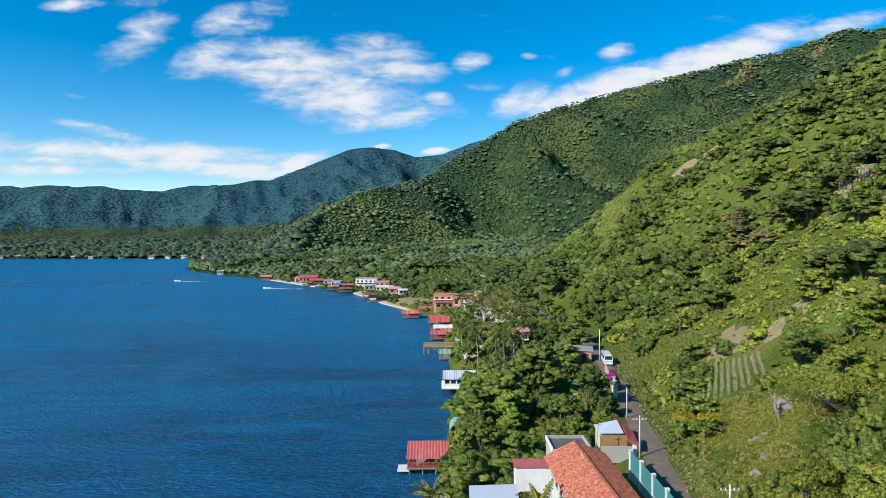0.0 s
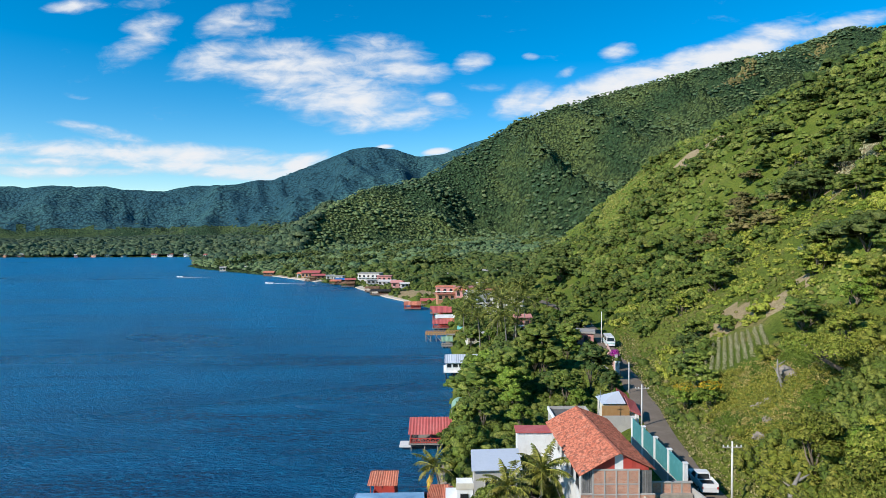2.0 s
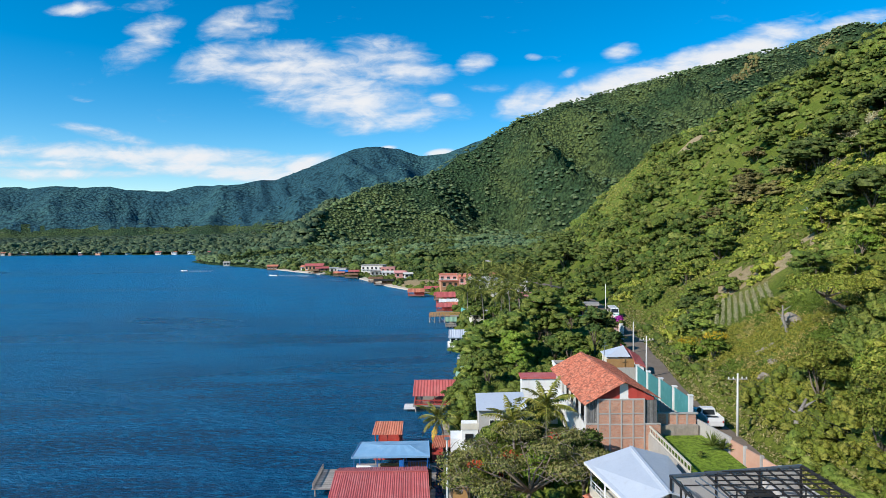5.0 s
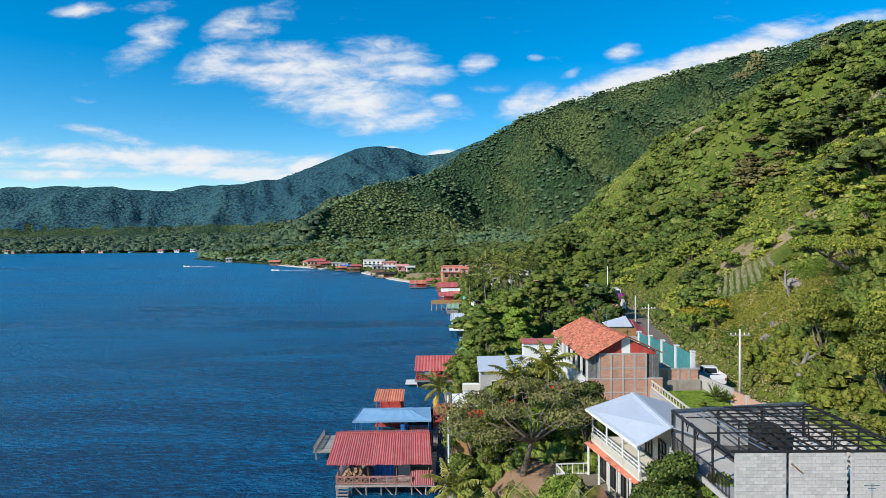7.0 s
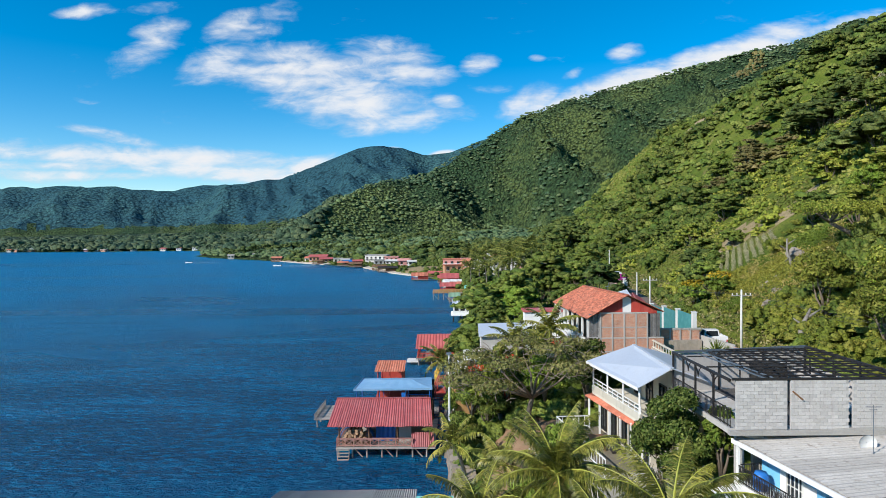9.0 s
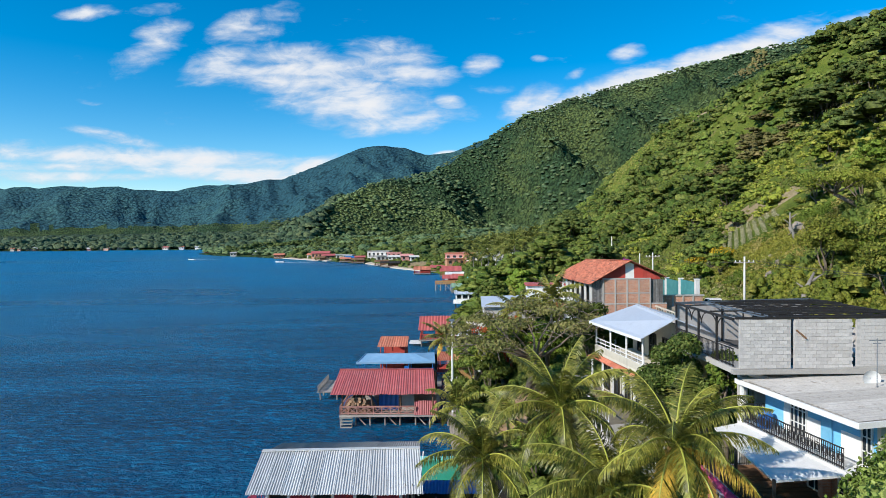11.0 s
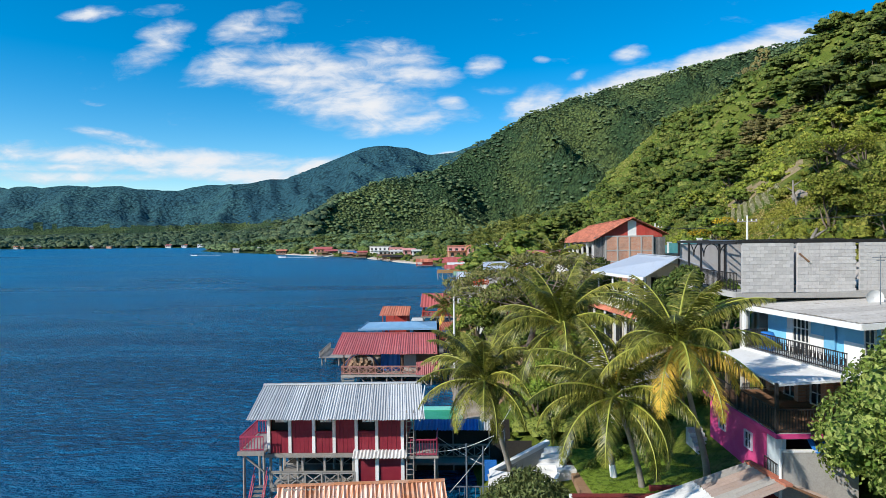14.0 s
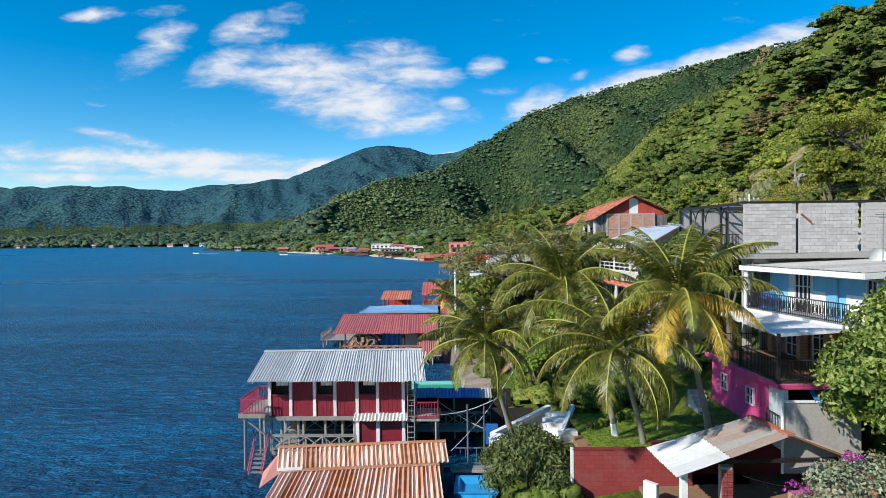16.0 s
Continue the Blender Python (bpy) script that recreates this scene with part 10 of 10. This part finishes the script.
# ---- far village along the bay ----
def village_house(x, y, w, d, h, roof, wall, label, seed, turn=0.0, base=None, flat=False):
    z = base if base is not None else max(0.6, float(height(x, y)))
    t = thing("village_house", (x, y, z), label, "house", "village houses", turn)

    def add(name, geo, mat, lab="", parent=None):
        o = new(name, mesh_of(name, geo, mat))
        o.parent = parent or t
        return tagged(o, lab)
    add("wall", Geo().box(-w / 2, w / 2, -d / 2, d / 2, -2.0, h), wall)
    if flat:
        add("roof", Geo().box(-w / 2 - 0.4, w / 2 + 0.4, -d / 2 - 0.4, d / 2 + 0.4, h, h + 0.35), roof)
    else:
        r = h + d * 0.22
        add("roof", Geo().add([(-w / 2 - 0.6, -d / 2 - 0.7, h - 0.1), (w / 2 + 0.6, -d / 2 - 0.7, h - 0.1), (w / 2 + 0.6, 0, r), (-w / 2 - 0.6, 0, r), (-w / 2 - 0.6, d / 2 + 0.7, h - 0.1), (w / 2 + 0.6, d / 2 + 0.7, h - 0.1)],
                              [(0, 1, 2, 3), (3, 2, 5, 4), (0, 3, 4), (1, 5, 2), (0, 4, 5, 1)]), roof)
    rnd = random.Random(seed)
    n = max(2, int(w / 3))
    for k in range(n):
        cx = -w / 2 + (k + 0.5) * w / n
        win = add("window", Geo().box(cx - 0.75, cx + 0.75, -d / 2 - 0.08, -d / 2 + 0.02, h * 0.30, h * 0.78), DARK_IN if rnd.random() < 0.6 else GLASS)
        add("window_frame", Geo().box(cx - 0.85, cx + 0.85, -d / 2 - 0.12, -d / 2 - 0.02, h * 0.24, h * 0.30), WHITEWASH, "", win)
    if h > 4.5:
        add("balcony", Geo().box(-w / 2, w / 2, -d / 2 - 1.2, -d / 2, h * 0.46, h * 0.52), WHITEWASH)
    return t


PALE = surface("weathered_white_render", (0.56, 0.54, 0.51), (0.62, 0.60, 0.56), (0.34, 0.31, 0.28))
ORANGE = surface("orange_render", (0.55, 0.26, 0.14), (0.6, 0.34, 0.2), (0.35, 0.18, 0.11))
ROSE = surface("rose_render", (0.58, 0.25, 0.22), (0.62, 0.34, 0.3), (0.36, 0.18, 0.16))
BAY_HOUSES = [
    (-113, 512, 15, 8, 4.2, ROOF_RED, ORANGE, 0, "long red-roofed lakeside restaurant in the village"), (-104, 498, 10, 6, 2.8, ROOF_RED, WOOD_BROWN, 0, "low red-roofed terrace at the water"),
    (-122, 520, 8, 6, 3.0, ROOF_TILE, PALE, 0, "small clay-roofed house among village trees"), (-160, 552, 9, 6, 2.8, ROOF_TILE, WOOD_BROWN, 0, "orange-roofed boathouse by the far beach"),
    (-92, 486, 7, 6, 3.4, PALE, CREAM, 1, "pale flat-roofed house beside the restaurant"), (-83, 474, 8, 6, 3.6, ROOF_ASH, PALE, 1, "white house with open terraces on the bay"),
    (-79, 459, 7, 5, 2.6, PLASTIC_BLUE, WOOD_BROWN, 0, "blue-roofed timber house on the bay"), (-71, 453, 7, 5, 2.8, ROOF_RED, WOOD_BROWN, 0, "dark red boathouse on the bay"),
    (-57, 462, 17, 9, 5.6, ROOF_ASH, PALE, 1, "large white villa with a flat grey roof"), (-44, 440, 10, 7, 5.0, ROSE, ROSE, 1, "rose-coloured house with a flat roof"),
    (-52, 436, 9, 6, 3.2, ROOF_GREY, CONCRETE, 1, "grey concrete house by the bay"), (-40, 420, 12, 5, 2.6, PALE, PALE, 0, "long low white roof among the trees"),
    (-31, 395, 8, 6, 3.4, ROSE, ROSE, 0, "rose house with a pale clay roof"), (-26, 388, 5, 4, 2.6, PALE, PALE, 0, "tiny white house beside the beach"),
]
BEACH_HOUSES = [
    (0.5, 324, 10, 7, 4.6, ROOF_TILE, ROSE, 1, "rose lakefront house with dark square windows"), (11, 316, 13, 9, 4.2, ROSE, ORANGE, 1, "terraced orange house with flat pink roofs"),
    (0.0, 307, 9, 5, 3.2, ROOF_TILE, ORANGE, 1, "low orange house at the waterfront"), (8.5, 305, 6, 5, 4.0, ROOF_TILE, ROSE, 0, "rose house with a clay gable roof"),
    (17.5, 302, 3, 6, 6.2, PALE, PALE, 1, "tall narrow white house"), (-300, 742, 14, 8, 4.0, ROOF_RED, RED_PAINT, 0, "red boathouse at the tip of the cape"),
    (5, 410, 6, 6, 4.0, ROOF_ASH, PALE, 0, "white house half hidden behind the trees"), (32, 440, 11, 6, 3.2, ROOF_ASH, PALE, 0, "white house below the woods"),
    (-230, 628, 6, 5, 3.0, ROOF_ASH, CREAM, 0, "pale cottage on the wooded cape"), (-205, 622, 5, 4, 3.0, PALE, PALE, 0, "tiny white cottage on the wooded cape"),
]
ROAD_HOUSES = [
    (17.5, 256, 9, 7, 5.4, PALE, PALE, 1, "white two-storey house with a flat roof"), (22, 270, 8, 6, 5.6, ROOF_RED, PALE, 0, "white house with a faded red roof"),
    (25.5, 238, 10, 6, 4.4, PALE, PALE, 1, "low white flat-roofed building by the road"), (18.5, 241, 5, 5, 3.4, ROOF_GREY, PALE, 1, "small white block with a grey roof"),
    (27, 262, 7, 6, 4.2, ROOF_ASH, CREAM, 1, "cream house with a flat grey roof"), (13.5, 284, 7, 6, 4.0, ROOF_ZINC, CREAM, 0, "cream house with a zinc roof"),
    (24, 190, 4.5, 4, 4.8, ROSE, ROSE, 0, "tiny pink house among the trees"), (9, 188, 5, 4, 2.4, ROOF_ZINC, CREAM, 0, "small white roof among the shore trees"),
    (34.0, 152, 6, 5, 3.4, ROOF_ASH, ROSE, 1, "low pink house with a flat roof beside the road"),
]
for i, (x, y, w, d, h, roof, wall, low_roof, lab) in enumerate(BAY_HOUSES + BEACH_HOUSES + ROAD_HOUSES):
    village_house(x, y, w, d, h, roof, wall, lab, i, 14 * math.sin(i * 2.1), flat=bool(low_roof))


def far_shore():
    rnd = random.Random(41)
    walls = [WHITEWASH, CREAM, ORANGE, ROSE]
    roofs = [ROOF_RED, ROOF_TILE, ROOF_ASH, WHITEWASH, ROOF_ZINC]
    for i in range(26):
        u = rnd.random()
        x = -1000 + u * 620
        y = float(np.interp(x, [-1500, -730, -430, -330], [1150, 1045, 1010, 960])) + rnd.uniform(3, 16)
        village_house(x, y, rnd.uniform(5, 11), rnd.uniform(5, 8), rnd.uniform(2.6, 3.8), roofs[rnd.randrange(5)], walls[rnd.randrange(4)], "distant lakeside house on the far shore", i, rnd.uniform(-20, 20), flat=i % 5 == 0)
    g = Geo()
    for a, b in (((-62, 428), (-35, 364)), ((-35, 364), (-10, 320)), ((-155, 549), (-100, 478))):
        n = 8
        for k in range(n):
            p, q = lerp((*a, 0), (*b, 0), k / n), lerp((*a, 0), (*b, 0), (k + 1) / n)
            o = Vector((2.0 * math.sin(k), 1.0, 0))
            g.slab([p + Vector((-1.5, 0, 0.55)), q + Vector((-1.5, 0, 0.55)), q + Vector((5, 3.5, 1.6)) + o, p + Vector((5, 3.5, 1.6)) + o], 1.4)
    tagged(new("beach", mesh_of("beach", g, surface("pale_sand", (0.52, 0.44, 0.34), (0.58, 0.5, 0.4), (0.36, 0.29, 0.22), 0.3, 3))), "pale sandy strip and low seawall along the bay", "beach", kind="structure")
    for x, y, w, d, roof, lab in ((-46, 372, 12, 6, DARK_IN, "dark timber pier with thatch shades"), (-52, 392, 9, 5, WOOD_BROWN, "brown pier shelter on the bay"), (-74, 432, 9, 5, WOOD_BROWN, "timber boathouse pier on the bay"),
                                  (-86, 452, 8, 5, ROOF_TILE, "orange-roofed pier shelter on the bay"), (-112, 484, 8, 5, WOOD_BROWN, "brown pier shelter by the far beach"), (-1, 244, 8, 5, ROOF_TILE, "orange pier restaurant at the village"),
                                  (-7, 284, 8, 6, ROOF_RED, "red-roofed pier shelter near the beach"), (-13, 318, 9, 5, ROOF_RED, "low red bathing shelter on the bay")):
        pier_shelter((x, y), w, d, 2.8, 4.0, 0.9, roof, WOOD_BROWN, lab, int(abs(x)) + 7)


far_shore()


def motor_boat(x, y, turn, label):
    t = thing("motor_boat", (x, y, 0), label, "boat", "boats on the lake", turn)

    def add(name, geo, mat):
        o = new(name, mesh_of(name, geo, mat))
        o.parent = t
    add("hull", Geo().add([(-0.9, -3, -0.2), (0.9, -3, -0.2), (0.8, 1.5, -0.2), (0, 3.4, 0.1), (-0.8, 1.5, -0.2), (-1.1, -3.1, 0.7), (1.1, -3.1, 0.7), (1.0, 1.7, 0.8), (0, 3.9, 0.95), (-1.0, 1.7, 0.8)],
                          [(4, 3, 2, 1, 0), (0, 1, 6, 5), (1, 2, 7, 6), (2, 3, 8, 7), (3, 4, 9, 8), (4, 0, 5, 9), (5, 6, 7, 8, 9)]), WHITEWASH)
    add("windscreen", Geo().box(-0.7, 0.7, 0.4, 0.5, 0.75, 1.25), GLASS)
    add("engine", Geo().box(-0.25, 0.25, -3.5, -3.1, 0.0, 1.1), STEEL)
    foam = Geo()
    rnd = random.Random(int(-x))
    for i in range(26):
        u = i / 26
        for s in (-1, 1):
            c = Vector((s * (0.8 + u * 3.0), -3.2 - u * 26, 0.03))
            foam.slab([c + Vector((-0.7 * (1 - u) - 0.1, 0, 0)), c + Vector((0.7 * (1 - u) + 0.1, 0.2, 0)), c + Vector((0.5 * (1 - u) + 0.1, 1.1, 0.04)), c + Vector((-0.5 * (1 - u) - 0.1, 1.0, 0.02))], 0.05)
    add("wake", foam, WHITEWASH)


motor_boat(-238, 545, 80, "small white motor boat with a foaming wake")
motor_boat(-136, 470, 85, "white speedboat with a short wake on the bay")

# ---- single blocks of the unfinished wall ----
blk = mesh_of("block", Geo().box(0.008, 0.392, 0.004, 0.05, 0.008, 0.186), BLOCK)
half = mesh_of("half_block", Geo().box(0.008, 0.192, 0.004, 0.05, 0.008, 0.186), BLOCK)
for x0, cols in ((15.6, 6), (18.6, 7)):
    for row in range(14):
        off = 0.2 * (row % 2)
        z = 12.32 + row * 0.194
        if off:
            part_at("half_block", half, block_front, Matrix.Translation((x0, 33.22, z)))
        for c in range(cols if off else cols + 1):
            part_at("block", blk, block_front, Matrix.Translation((x0 + off + c * 0.4, 33.22, z)))
rest = Geo()
for row in range(14):
    off, z = 0.2 * (row % 2), 12.32 + row * 0.194
    for c in range(9):
        x0 = 22.0 + off + c * 0.4
        rest.box(x0 + 0.008, x0 + 0.392, 33.224, 33.27, z + 0.008, z + 0.186)
tagged(part("blockwork", rest, BLOCK, block_front), kind="stuff")
